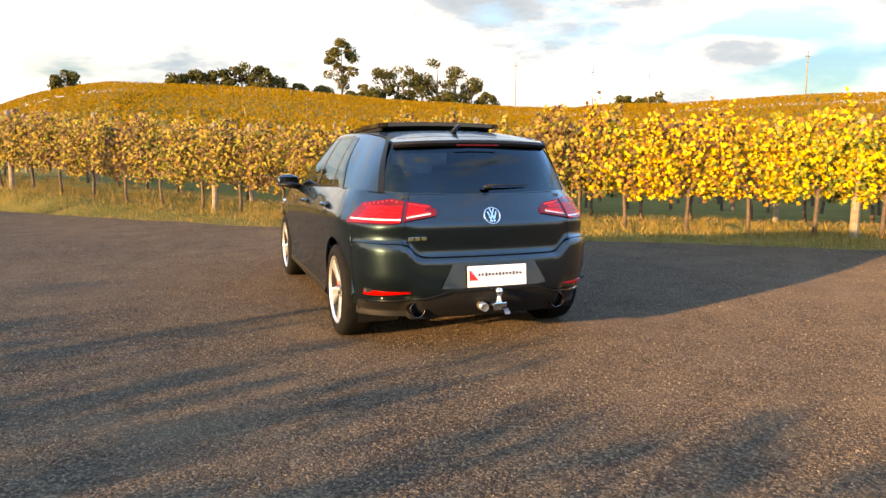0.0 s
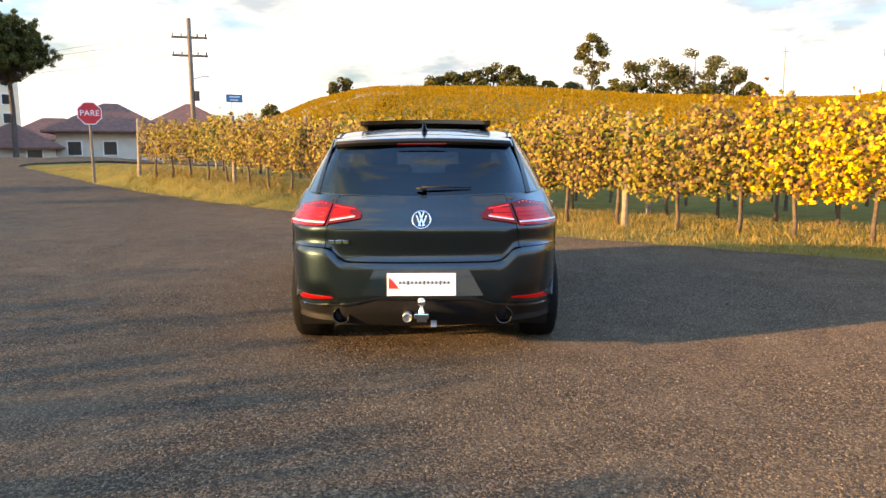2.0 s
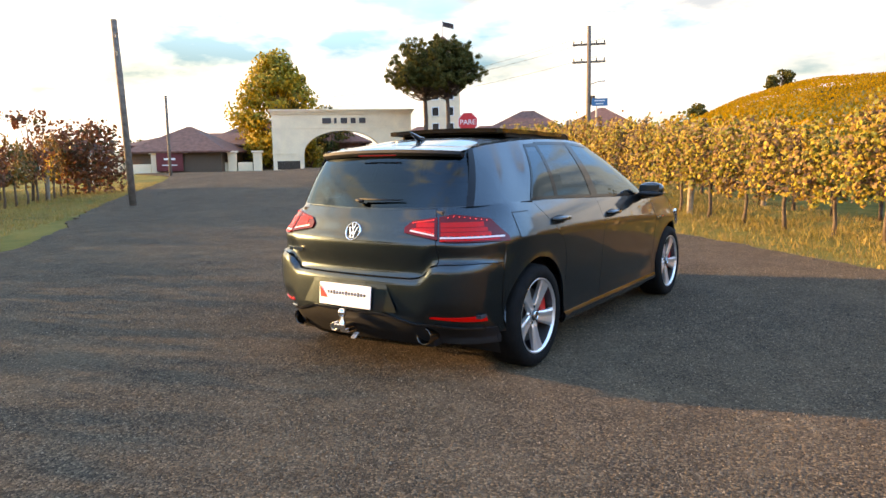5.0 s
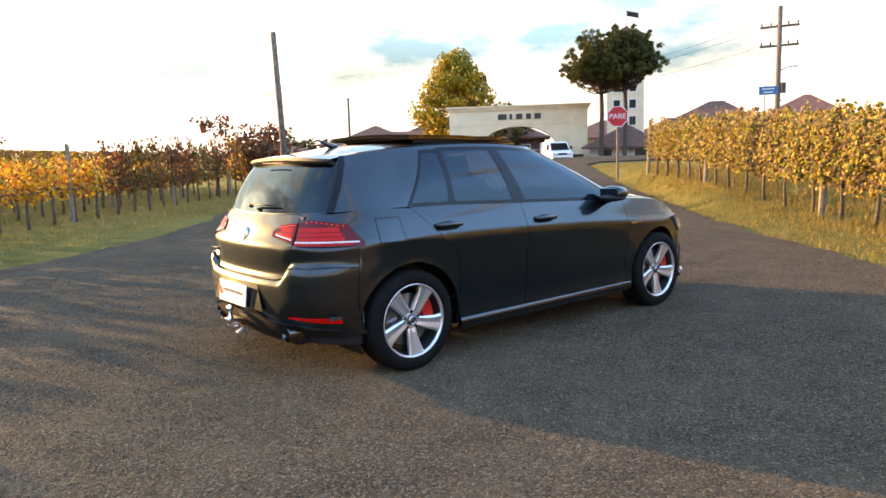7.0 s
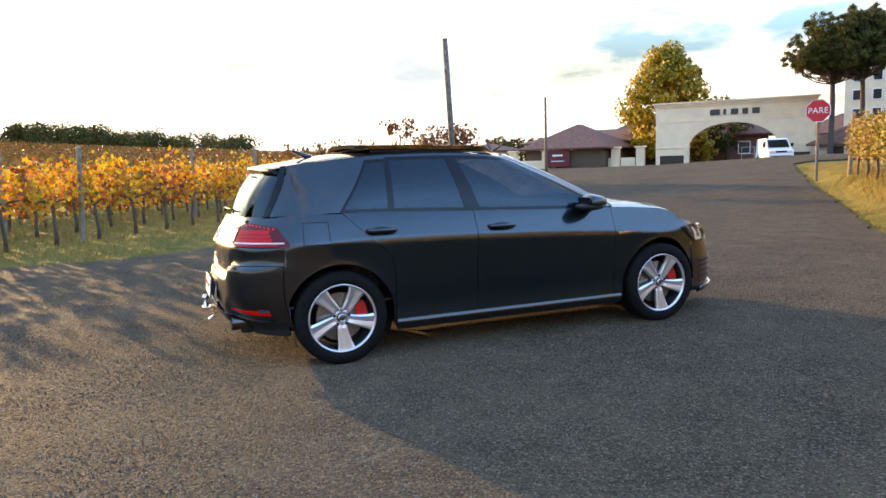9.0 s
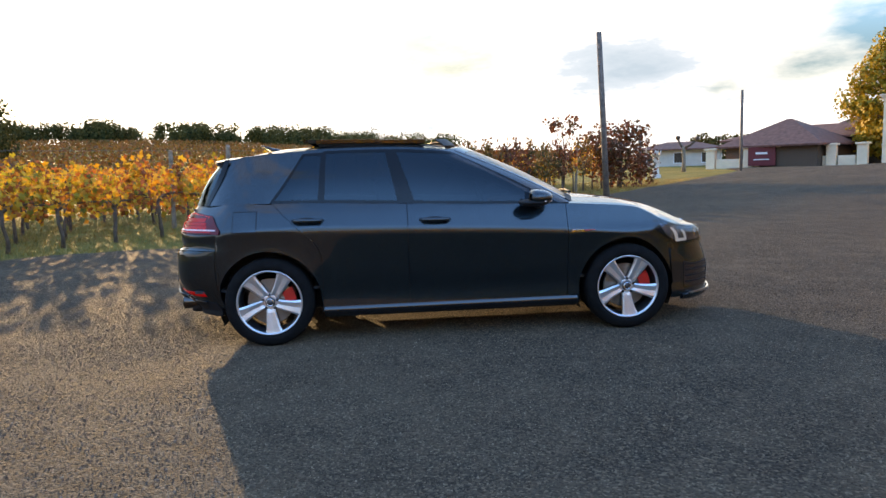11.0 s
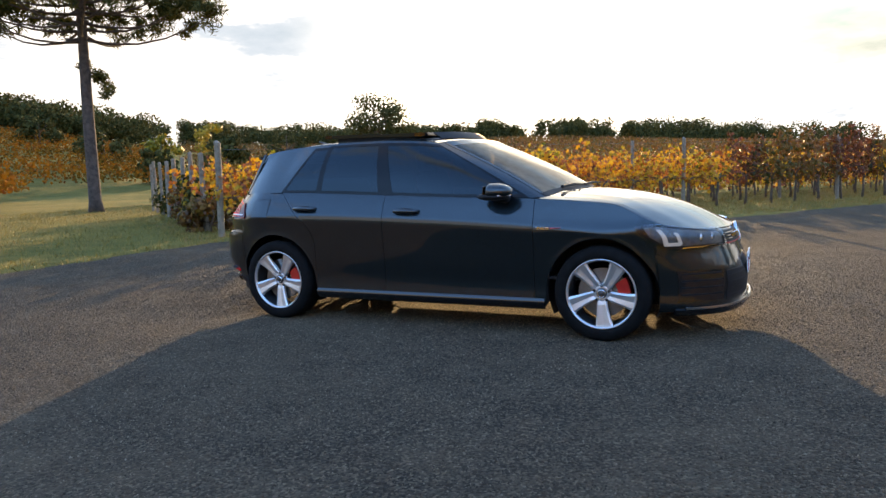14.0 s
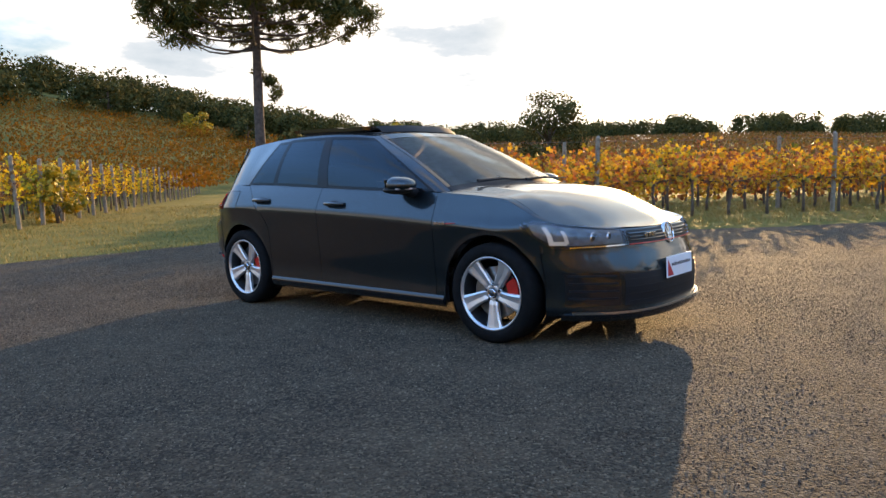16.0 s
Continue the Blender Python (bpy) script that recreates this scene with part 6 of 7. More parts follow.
def badge(name, y, z, front, tilt):
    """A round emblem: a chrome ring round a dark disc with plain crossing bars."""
    b = empty(name, 0, 0, 0)
    b.matrix_basis = pose(0, y, z, tilt)
    b.parent = car
    s = 1 if front else -1
    ring = 0.072 if front else 0.058
    bm = bmesh.new()
    lathe(bm, [(-0.01 * s, ring), (0.006 * s, ring), (0.009 * s, ring - 0.004), (0.006 * s, ring - 0.009), (0.0, ring - 0.009)], 32, "Y")
    part("ring", bm, CHROME, b, smooth=True)
    bm = bmesh.new()
    lathe(bm, [(0.001 * s, ring - 0.008), (0.002 * s, 0.0001)], 32, "Y")
    part("disc", bm, BLACK, b)
    for x, zz, a, k in ((-0.30, -0.12, -20, 1.25), (0.30, -0.12, 20, 1.25), (-0.13, -0.25, 20, 0.9), (0.13, -0.25, -20, 0.9), (-0.14, 0.52, -20, 0.75), (0.14, 0.52, 20, 0.75)):
        bm = bmesh.new()
        box(bm, (ring * 0.15, 0.005, ring * k), (ring * x, 0.004 * s, ring * zz), 0.001, Matrix.Rotation(radians(a), 4, "Y"))
        part("bar", bm, CHROME, b)


p = side(PLAN_END, 0.865)
badge("rear_badge", p.y - 0.003, 0.865, False, -22)
p = side(0.0, 0.668)
badge("front_badge", p.y + 0.004, 0.668, True, 14)


def number_plate(name, y, z, s, tilt):
    """A white show plate with bars in place of its lettering."""
    p = empty(name, 0, 0, 0)
    p.parent = car
    rot = Matrix.Rotation(radians(tilt), 4, "X")
    bm = bmesh.new()
    box(bm, (0.402, 0.008, 0.132), (0, y, z), 0.004, rot)
    part("plate_board", bm, PLATE, p)
    bm = bmesh.new()
    for k in range(13):
        if s < 0:
            x = -0.125 + k * 0.0235
        else:
            x = 0.125 - k * 0.0235
        h = 0.024 if k % 4 == 2 else 0.016
        box(bm, (0.010, 0.003, h), (x, y + s * 0.0055, z + 0.012 + (0.004 if h > 0.025 else 0)), 0.0, rot)
    part("plate_bars", bm, INK, p, "dark bars on the plate")
    bm = bmesh.new()
    w = 1 if s < 0 else -1
    tri = [(-0.19 * w, 0.045), (-0.19 * w, -0.055), (-0.10 * w, -0.055)]
    lo = [bm.verts.new((x, y + s * 0.0045, z + q)) for x, q in tri]
    hi = [bm.verts.new((x, y + s * 0.0065, z + q)) for x, q in tri]
    bm.faces.new(hi)
    bm.faces.new(lo[::-1])
    for k in range(3):
        bm.faces.new((lo[k], lo[(k + 1) % 3], hi[(k + 1) % 3], hi[k]))
    part("plate_mark", bm, INK_RED, p, "red triangular mark")
    return p


number_plate("rear_plate", -2.112, 0.497, -1, -6)
number_plate("front_plate", 2.180, 0.462, 1, 2)


def bars_badge(name, at, dx, n, h, mat, label):
    bm = bmesh.new()
    for k in range(n):
        box(bm, (abs(dx[0]) * 0.7 + 0.005, abs(dx[1]) * 0.7 + 0.005, h), (at[0] + dx[0] * k, at[1] + dx[1] * k, at[2]), 0.001)
    part(name, bm, mat, car, label)


bars_badge("model_badge", (-0.535, -2.012, 0.735), (0.042, 0), 3, 0.022, CHROME, "small chrome lettering bars")
bars_badge("grille_badge", (0.30, side(u_of_x(0.30, True), 0.672).y + 0.012, 0.672), (-0.04, 0.006), 3, 0.026, CHROME, "small chrome lettering bars")
for s in (-1, 1):
    for k in range(3):
        bm = bmesh.new()
        p = side(u_of_y(0.93), 0.752)
        box(bm, (0.008, 0.026, 0.018), (s * (p.x + 0.003), 0.90 + 0.032 * k, 0.752), 0.001)
        part("wing_badge", bm, CHROME, car)
    bm = bmesh.new()
    tube(bm, [(s * (side(u_of_y(0.99), 0.752).x + 0.003), 0.985, 0.752), (s * (side(u_of_y(1.05), 0.752).x + 0.003), 1.06, 0.755)], [0.005, 0.002], 6)
    part("wing_strip", bm, CALIPER, car, "short red strip")

# fuel flap on the right rear quarter
p0 = [[side(u_of_y(y), z) + 0.002 * normal_at(side, u_of_y(y), z) for y in np.linspace(-1.38, -1.55, 8)] for z in np.linspace(0.83, 0.965, 8)]
sheet("fuel_flap", p0, PAINT, car, 0.004)
p0 = [[side(u_of_y(y), z) + 0.0008 * normal_at(side, u_of_y(y), z) for y in np.linspace(-1.374, -1.556, 8)] for z in np.linspace(0.824, 0.971, 8)]
sheet("flap_gap", p0, MATT, car, 0.002)

# exhausts and tow bar
for s in (-1, 1):
    bm = bmesh.new()
    lathe(bm, [(0.16, 0.046), (0.0, 0.052), (-0.006, 0.050), (0.0, 0.045), (0.14, 0.038)], 28, "Y", (s * 0.49, -2.0, 0.288))
    part("exhaust", bm, PIPE, car, "chrome exhaust tailpipe", smooth=True)
    bm = bmesh.new()
    lathe(bm, [(0.05, 0.044), (0.05, 0.0001)], 20, "Y", (s * 0.49, -2.0, 0.288))
    part("exhaust_bore", bm, MATT, car)
tow = empty("tow_bar", 0, 0, 0)
tow.parent = car
bm = bmesh.new()
box(bm, (0.085, 0.09, 0.032), (0.0, -2.125, 0.320), 0.006)
box(bm, (0.06, 0.20, 0.05), (0.0, -2.03, 0.30), 0.006)
part("tongue", bm, CHROME, tow, "bright steel tow bar")
bm = bmesh.new()
lathe(bm, [(0.335, 0.022), (0.362, 0.014), (0.378, 0.012)], 16, "Z", (0, -2.14, 0))
bmesh.ops.create_uvsphere(bm, u_segments=18, v_segments=12, radius=0.026, matrix=Matrix.Translation((0, -2.14, 0.398)))
part("ball", bm, CHROME, tow, smooth=True)
bm = bmesh.new()
lathe(bm, [(-0.05, 0.020), (-0.055, 0.026), (0.02, 0.028), (0.03, 0.022)], 18, "Y", (-0.085, -2.07, 0.300))
lathe(bm, [(-0.046, 0.022), (-0.046, 0.0001)], 18, "Y", (-0.085, -2.07, 0.300))
part("socket", bm, STEEL, tow, smooth=True)
bm = bmesh.new()
box(bm, (0.035, 0.05, 0.010), (0.07, -2.11, 0.262), 0.003, Matrix.Rotation(radians(35), 4, "X"))
part("hitch_tag", bm, STEEL, tow)


# wheels
def build_wheel():
    w = empty("wheel", 0, 0, 0)
    bm = bmesh.new()
    lathe(bm, [(-0.112, 0.232), (-0.113, 0.27), (-0.105, 0.300), (-0.088, 0.3155), (-0.05, 0.3185), (0.05, 0.3185), (0.088, 0.3155), (0.105, 0.300), (0.113, 0.27), (0.111, 0.240), (0.100, 0.232)], 64, "X")
    part("tyre", bm, RUBBER, w, "black low-profile tyre", smooth=True)
    rim = empty("rim", 0, 0, 0)
    rim.parent = w
    bm = bmesh.new()
    lathe(bm, [(0.098, 0.236), (0.106, 0.234), (0.106, 0.226), (0.090, 0.219)], 64, "X")
    part("rim_lip", bm, ALLOY, rim, smooth=True)
    bm = bmesh.new()
    lathe(bm, [(0.090, 0.219), (0.0, 0.208), (-0.09, 0.214), (-0.10, 0.23)], 64, "X")
    part("rim_barrel", bm, ALLOY_DARK, rim, smooth=True)
    for k in range(5):
        a = radians(90 + 72 * k + 180)
        bm = bmesh.new()
        secs = []
        for r, half, out, deep in ((0.040, 0.030, 0.072, 0.03), (0.075, 0.033, 0.080, 0.03), (0.12, 0.039, 0.084, 0.028), (0.17, 0.047, 0.090, 0.026), (0.205, 0.056, 0.094, 0.024), (0.228, 0.066, 0.098, 0.02)):
            secs.append([(out - deep, -half, r), (out - 0.006, -half, r), (out, -half * 0.72, r), (out - 0.004, 0.0, r), (out, half * 0.72, r), (out - 0.006, half, r), (out - deep, half, r)])
        rows = []
        for s in secs:
            row = []
            for x, y, r in s:
                tw = 0.10 * (r / 0.228)
                ca, sa = math.cos(a + tw), math.sin(a + tw)
                row.append(bm.verts.new((x, y * -sa + r * ca, y * ca + r * sa)))
            rows.append(row)
        for p, q in zip(rows, rows[1:]):
            for j in range(6):
                bm.faces.new((p[j], p[j + 1], q[j + 1], q[j]))
        for row in (rows[0], rows[-1]):
            bm.faces.new(row)
        part("spoke", bm, ALLOY, rim)
    bm = bmesh.new()
    lathe(bm, [(0.05, 0.066), (0.070, 0.062), (0.074, 0.040), (0.072, 0.034)], 32, "X")
    part("hub", bm, ALLOY, rim, smooth=True)
    bm = bmesh.new()
    lathe(bm, [(0.072, 0.035), (0.084, 0.032), (0.086, 0.0001)], 24, "X")
    part("centre_cap", bm, ALLOY_DARK, rim, smooth=True)
    bm = bmesh.new()
    lathe(bm, [(0.086, 0.028), (0.089, 0.026), (0.089, 0.022), (0.086, 0.021)], 24, "X")
    part("cap_ring", bm, CHROME, rim, smooth=True)
    for k in range(5):
        a = radians(90 + 72 * k + 36 + 180)
        bm = bmesh.new()
        lathe(bm, [(0.05, 0.011), (0.074, 0.011), (0.076, 0.008), (0.070, 0.0001)], 6, "X", (0, 0.052 * math.cos(a), 0.052 * math.sin(a)))
        part("wheel_bolt", bm, MATT, rim)
    bm = bmesh.new()
    lathe(bm, [(0.030, 0.02), (0.030, 0.165), (0.010, 0.165), (0.010, 0.02)], 48, "X")
    part("brake_disc", bm, DISC, w)
    return w


wheel = build_wheel()
spots = [(0.765, AXLES[0], 0), (0.765, AXLES[1], 0), (-0.765, AXLES[0], 180), (-0.765, AXLES[1], 180)]
for k, (x, y, turn) in enumerate(spots):
    w = copy_thing(wheel, pose(x, y, 0.3175, 0, 0, turn))
    w.parent = car
    bm = bmesh.new()
    s = 1 if x > 0 else -1
    ring = []
    for r in (0.105, 0.185):
        for xx in (-0.01, 0.058):
            ring.append([bm.verts.new((x + s * xx, y + r * math.cos(a), 0.3175 + r * math.sin(a))) for a in np.linspace(-0.5, 0.62, 8)])
    for a, b in ((0, 1), (1, 3), (3, 2), (2, 0)):
        for j in range(7):
            bm.faces.new((ring[a][j], ring[a][j + 1], ring[b][j + 1], ring[b][j]))
    for j in (0, -1):
        bm.faces.new((ring[0][j], ring[1][j], ring[3][j], ring[2][j]))
    part("brake_caliper", bm, CALIPER, car, "red brake caliper")
for o in list(wheel.children_recursive) + [wheel]:
    bpy.data.objects.remove(o)


# cabin
def seat(x, y):
    s = empty("car_seat", 0, 0, 0)
    s.parent = car
    bm = bmesh.new()
    box(bm, (0.50, 0.50, 0.16), (x, y, 0.52), 0.04)
    part("cushion", bm, SEAT_CLOTH, s, smooth=True)
    bm = bmesh.new()
    box(bm, (0.48, 0.13, 0.62), (x, y - 0.31, 0.86), 0.045, Matrix.Rotation(radians(16), 4, "X"))
    part("backrest", bm, SEAT_CLOTH, s, smooth=True)
    bm = bmesh.new()
    box(bm, (0.26, 0.09, 0.17), (x, y - 0.44, 1.24), 0.035, Matrix.Rotation(radians(12), 4, "X"))
    part("headrest", bm, SEAT_CLOTH, s, smooth=True)


seat(0.37, -0.10)
seat(-0.37, -0.10)
bm = bmesh.new()
box(bm, (1.25, 0.5, 0.18), (0, -0.95, 0.54), 0.04)
box(bm, (1.25, 0.14, 0.58), (0, -1.28, 0.84), 0.05, Matrix.Rotation(radians(20), 4, "X"))
part("rear_bench", bm, SEAT_CLOTH, car, smooth=True)
bm = bmesh.new()
box(bm, (1.36, 0.48, 0.26), (0, 0.74, 0.83), 0.06)
part("dashboard", bm, INTERIOR, car, smooth=True)
bm = bmesh.new()
ringm = Matrix.Translation((-0.37, 0.42, 0.93)) @ Matrix.Rotation(radians(-65), 4, "X")
pts = [ringm @ Vector((0.18 * math.cos(a), 0.18 * math.sin(a), 0)) for a in np.linspace(0, 2 * math.pi, 25)]
tube(bm, pts, [0.015] * 25, 8, cap=False)
part("steering_wheel", bm, INTERIOR, car, smooth=True)
bm = bmesh.new()
box(bm, (1.56, 3.0, 0.02), (0, -0.35, 0.40), 0.0)
part("cabin_floor", bm, INTERIOR, car)
bm = bmesh.new()
box(bm, (1.10, 0.55, 0.02), (0, -1.60, 0.98), 0.005)
part("parcel_shelf", bm, INTERIOR, car)

# ---------------------------------------------------------------- gate, houses, poles and signs
GATE_A, GATE_B = np.array((-43.75, 36.9)), np.array((-35.2, 45.1))


def make_gate():
    """A rendered wall with a wide arched opening, cornice and plinth."""
    d = (GATE_B - GATE_A) / np.linalg.norm(GATE_B - GATE_A)
    length = float(np.linalg.norm(GATE_B - GATE_A))
    root = empty("entrance_gate", *((GATE_A + GATE_B) / 2), float(land(*((GATE_A + GATE_B) / 2))) - 0.25, math.degrees(math.atan2(d[1], d[0])))
    tagged(root, "cream rendered entrance gate with a wide arched opening and cornice", "gate")
    h, t = 5.12, 1.3
    half, spring, rise = 3.35, 1.5, 2.0
    ring = [(half * math.cos(a), spring + rise * math.sin(a)) for a in np.linspace(math.pi, 0, 33)]
    outline = [(-length / 2, 0), (-half, 0)] + ring + [(half, 0), (length / 2, 0), (length / 2, h), (-length / 2, h)]
    bm = bmesh.new()
    lo = [bm.verts.new((x, -t / 2, z)) for x, z in outline]
    hi = [bm.verts.new((x, t / 2, z)) for x, z in outline]
    bm.faces.new(lo)
    bm.faces.new(hi[::-1])
    for k in range(len(lo)):
        bm.faces.new((lo[k], lo[(k + 1) % len(lo)], hi[(k + 1) % len(hi)], hi[k]))
    part("wall", bm, CREAM, root)
    for z, out, hh in ((5.10, 0.16, 0.14), (4.96, 0.09, 0.14), (5.23, 0.26, 0.12), (3.72, 0.03, 0.06), (1.62, 0.05, 0.10)):
        bm = bmesh.new()
        if z == 1.62:
            w = length / 2 - half
            box(bm, (w + 2 * out, t + 2 * out, hh), (half + w / 2, 0, z), 0.01)
            part("moulding", bm, CREAM, root)
            bm = bmesh.new()
            box(bm, (w + 2 * out, t + 2 * out, hh), (-half - w / 2, 0, z), 0.01)
        else:
            box(bm, (length + 2 * out, t + 2 * out, hh), (0, 0, z), 0.02)
        part("moulding", bm, CREAM, root)
    bm = bmesh.new()
    for a0, a1 in zip(np.linspace(math.pi, 0, 33), np.linspace(math.pi, 0, 33)[1:]):
        q = []
        for a, k in ((a0, 1.0), (a1, 1.0), (a1, 1.06), (a0, 1.06)):
            q.append(bm.verts.new((half * k * math.cos(a), -t / 2 - 0.03, spring + rise * k * math.sin(a))))
        bm.faces.new(q)
    part("arch_moulding", bm, CREAM, root)
    # flat dark sheets stand in for the shade of low recessed openings
    for s in (-1, 1):
        bm = bmesh.new()
        box(bm, (1.9, 0.05, 0.72), (s * (half + 1.28), -t / 2 - 0.02, 0.62), 0.01)
        part("vent_panel", bm, DARK_OPEN, root, "dark flat sheet for a recessed opening in the pier")
    x = -1.7
    for w, gap in ((0.75, 0.25), (0.22, 0.34), (0.55, 0.3), (0.42, 0.3), (0.55, 0.2)):
        bm = bmesh.new()
        box(bm, (w, 0.06, 0.46), (x + w / 2, -t / 2 - 0.04, 4.34), 0.01)
        part("lettering_bar", bm, LETTER, root, "dark bar of the gate's lettering")
        x += w + gap


make_gate()


def hip_house(name, x, y, turn, w, d, wall_h, roof_h, label, windows=3, wall=STUCCO, eave=0.6, base=None):
    """A house with walls, a hipped tile roof with its eaves, and windows with frames."""
    z = float(land(x, y)) - 0.1 if base is None else base
    root = empty(name, x, y, z, turn)
    tagged(root, label, "house")
    bm = bmesh.new()
    box(bm, (w, d, wall_h), (0, 0, wall_h / 2))
    part("wall", bm, wall, root)
    bm = bmesh.new()
    a, b = w / 2 + eave, d / 2 + eave
    r = max(0.2, (w - d) / 2)
    lo = [bm.verts.new(p) for p in ((-a, -b, wall_h), (a, -b, wall_h), (a, b, wall_h), (-a, b, wall_h))]
    lo2 = [bm.verts.new((v.co.x, v.co.y, wall_h + 0.14)) for v in lo]
    top = [bm.verts.new((-r, 0, wall_h + roof_h)), bm.verts.new((r, 0, wall_h + roof_h))]
    bm.faces.new(lo[::-1])
    for k in range(4):
        bm.faces.new((lo[k], lo[(k + 1) % 4], lo2[(k + 1) % 4], lo2[k]))
    bm.faces.new((lo2[0], lo2[1], top[1], top[0]))
    bm.faces.new((lo2[2], lo2[3], top[0], top[1]))
    bm.faces.new((lo2[1], lo2[2], top[1]))
    bm.faces.new((lo2[3], lo2[0], top[0]))
    part("roof", bm, TILE, root)
    for side_y in (-1, 1):
        for k in range(windows):
            xx = (k + 0.5) / windows * w - w / 2
            win = empty("window", 0, 0, 0)
            win.parent = root
            bm = bmesh.new()
            box(bm, (1.1, 0.08, 1.2), (xx, side_y * (d / 2 + 0.01), wall_h * 0.52), 0.01)
            part("window_frame", bm, WHITE, win)
            bm = bmesh.new()
            box(bm, (0.92, 0.04, 1.02), (xx, side_y * (d / 2 + 0.05), wall_h * 0.52))
            part("pane", bm, DARK_OPEN, win)
    return root


def at_az(az, r, eye=(2.0, -5.6)):
    return eye[0] - r * math.sin(radians(az)), eye[1] + r * math.cos(radians(az))


x, y = at_az(46.0, 78)
hip_house("winery_building", x, y, 43, 16, 9, 2.4, 2.6, "long building with brown hipped roof behind the gate", 4, TILE)
x, y = at_az(53.3, 66)
hip_house("gatehouse", x, y, 35, 7.4, 7, 1.7, 2.3, "low house with a dark pyramid tile roof", 0, BARK)
x, y = at_az(51.6, 72)
hip_house("winery_building", x, y, 40, 14, 7, 2.3, 1.3, "long low brown-roofed building beside the gate", 0, BARK)
x, y = at_az(33.2, 62)
hip_house("gate_lodge", x, y, 30, 5.4, 5.0, 1.2, 1.9, "small lodge with a steep red-brown roof", 2)
x, y = at_az(30.2, 84)
hip_house("winery_house", x, y, 28, 9, 7, 1.9, 2.4, "cream house with red-brown hipped roofs", 3)
x, y = at_az(26.9, 66)
hip_house("winery_house", x, y, 22, 7.6, 6.5, 2.5, 2.5, "large cream house with a dark brown hipped roof", 3, eave=0.9)
x, y = at_az(21.3, 78)
hip_house("winery_house", x, y, 18, 7.5, 7, 3.1, 2.5, "far house with a brown hipped roof", 3)
x, y = at_az(35.6, 88)
hip_house("winery_house", x, y, 28, 8, 7, 2.2, 2.2, "house with a sunlit orange-red roof", 3)


def make_tower():
    x, y = at_az(33.7, 74)
    root = empty("winery_tower", x, y, float(land(x, y)) - 0.1, 32)
    tagged(root, "tall white square tower with small dark windows and pyramid roof", "tower")
    w, h = 3.4, 11.2
    bm = bmesh.new()
    box(bm, (w, w, h), (0, 0, h / 2))
    part("wall", bm, CREAM, root)
    bm = bmesh.new()
    a = w / 2 + 0.35
    lo = [bm.verts.new(p) for p in ((-a, -a, h), (a, -a, h), (a, a, h), (-a, a, h))]
    top = bm.verts.new((0, 0, h + 1.9))
    bm.faces.new(lo[::-1])
    for k in range(4):
        bm.faces.new((lo[k], lo[(k + 1) % 4], top))
    part("roof", bm, TILE, root)
    for z in (2.2, 3.8, 5.4, 7.0):
        for s in (-1, 1):
            win = empty("window", 0, 0, 0)
            win.parent = root
            bm = bmesh.new()
            box(bm, (0.75, 0.06, 0.95), (s * 0.75, -w / 2 - 0.01, z), 0.01)
            part("window_frame", bm, WHITE, win)
            bm = bmesh.new()
            box(bm, (0.6, 0.04, 0.8), (s * 0.75, -w / 2 - 0.04, z))
            part("pane", bm, DARK_OPEN, win)
    bm = bmesh.new()
    tube(bm, [(0, 0, h + 1.7), (0, 0, h + 3.4)], [0.07, 0.06], 6)
    part("flagpole", bm, STEEL, root)
    bm = bmesh.new()
    g = [[bm.verts.new((0.05 + 0.22 * k, 0.05 * math.sin(k * 1.3), h + 3.3 - 0.12 * k * 0.5 - 0.5 * j)) for j in range(2)] for k in range(6)]
    for p, q in zip(g, g[1:]):
        bm.faces.new((p[0], p[1], q[1], q[0]))
    bmesh.ops.solidify(bm, geom=bm.faces[:], thickness=0.02)
    part("flag", bm, FLAG, root, "dark flag blowing sideways")


make_tower()


def pole(name, x, y, top, radius, mat, label, lean=(0, 0)):
    root = empty(name, x, y, float(land(x, y)) - 0.1)
    bm = bmesh.new()
    tube(bm, [(0, 0, -0.3), (lean[0] * 0.5, lean[1] * 0.5, top / 2), (lean[0], lean[1], top)], [radius, radius * 0.92, radius * 0.8], 10)
    part("shaft", bm, mat, root, smooth=True)
    return tagged(root, label, "pole")


p = pole("wooden_pole", -16.75, 6.95, 5.42, 0.105, POLE_WOOD, "leaning old round wooden pole at the roadside", (0.15, -0.3))
for z in (4.9, 4.4):
    bm = bmesh.new()
    tube(bm, [(0.12, -0.27, z), (0.26, -0.33, z + 0.02), (0.27, -0.33, z + 0.12)], [0.012, 0.012, 0.03], 6)
    part("bracket", bm, STEEL, p)
pole("wooden_pole", -37.8, 22.7, 5.5, 0.10, POLE_WOOD, "thin dark wooden pole by the gate's fence").location.z -= 0.3
p = pole("power_pole", -15.8, 38.7, 9.6, 0.16, POLE_WOOD, "tall power pole with two crossarms")
p.location.z -= float(land(-15.8, 38.7))
turn = Matrix.Rotation(radians(20), 4, "Z")
for z, w in ((8.45, 2.1), (7.35, 2.1)):
    arm = empty("crossarm", 0, 0, 0)
    arm.parent = p
    bm = bmesh.new()
    box(bm, (w, 0.1, 0.13), (0, 0, z), 0.01, turn)
    part("beam", bm, POLE_WOOD, arm)
    for f in (-0.92, -0.45, 0.45, 0.92):
        q = turn @ Vector((f * w / 2, 0, 0))
        bm = bmesh.new()
        lathe(bm, [(z + 0.05, 0.02), (z + 0.13, 0.05), (z + 0.2, 0.045), (z + 0.26, 0.02)], 8, "Z", (q.x, q.y, 0))
        part("insulator", bm, LETTER, arm)
bm = bmesh.new()
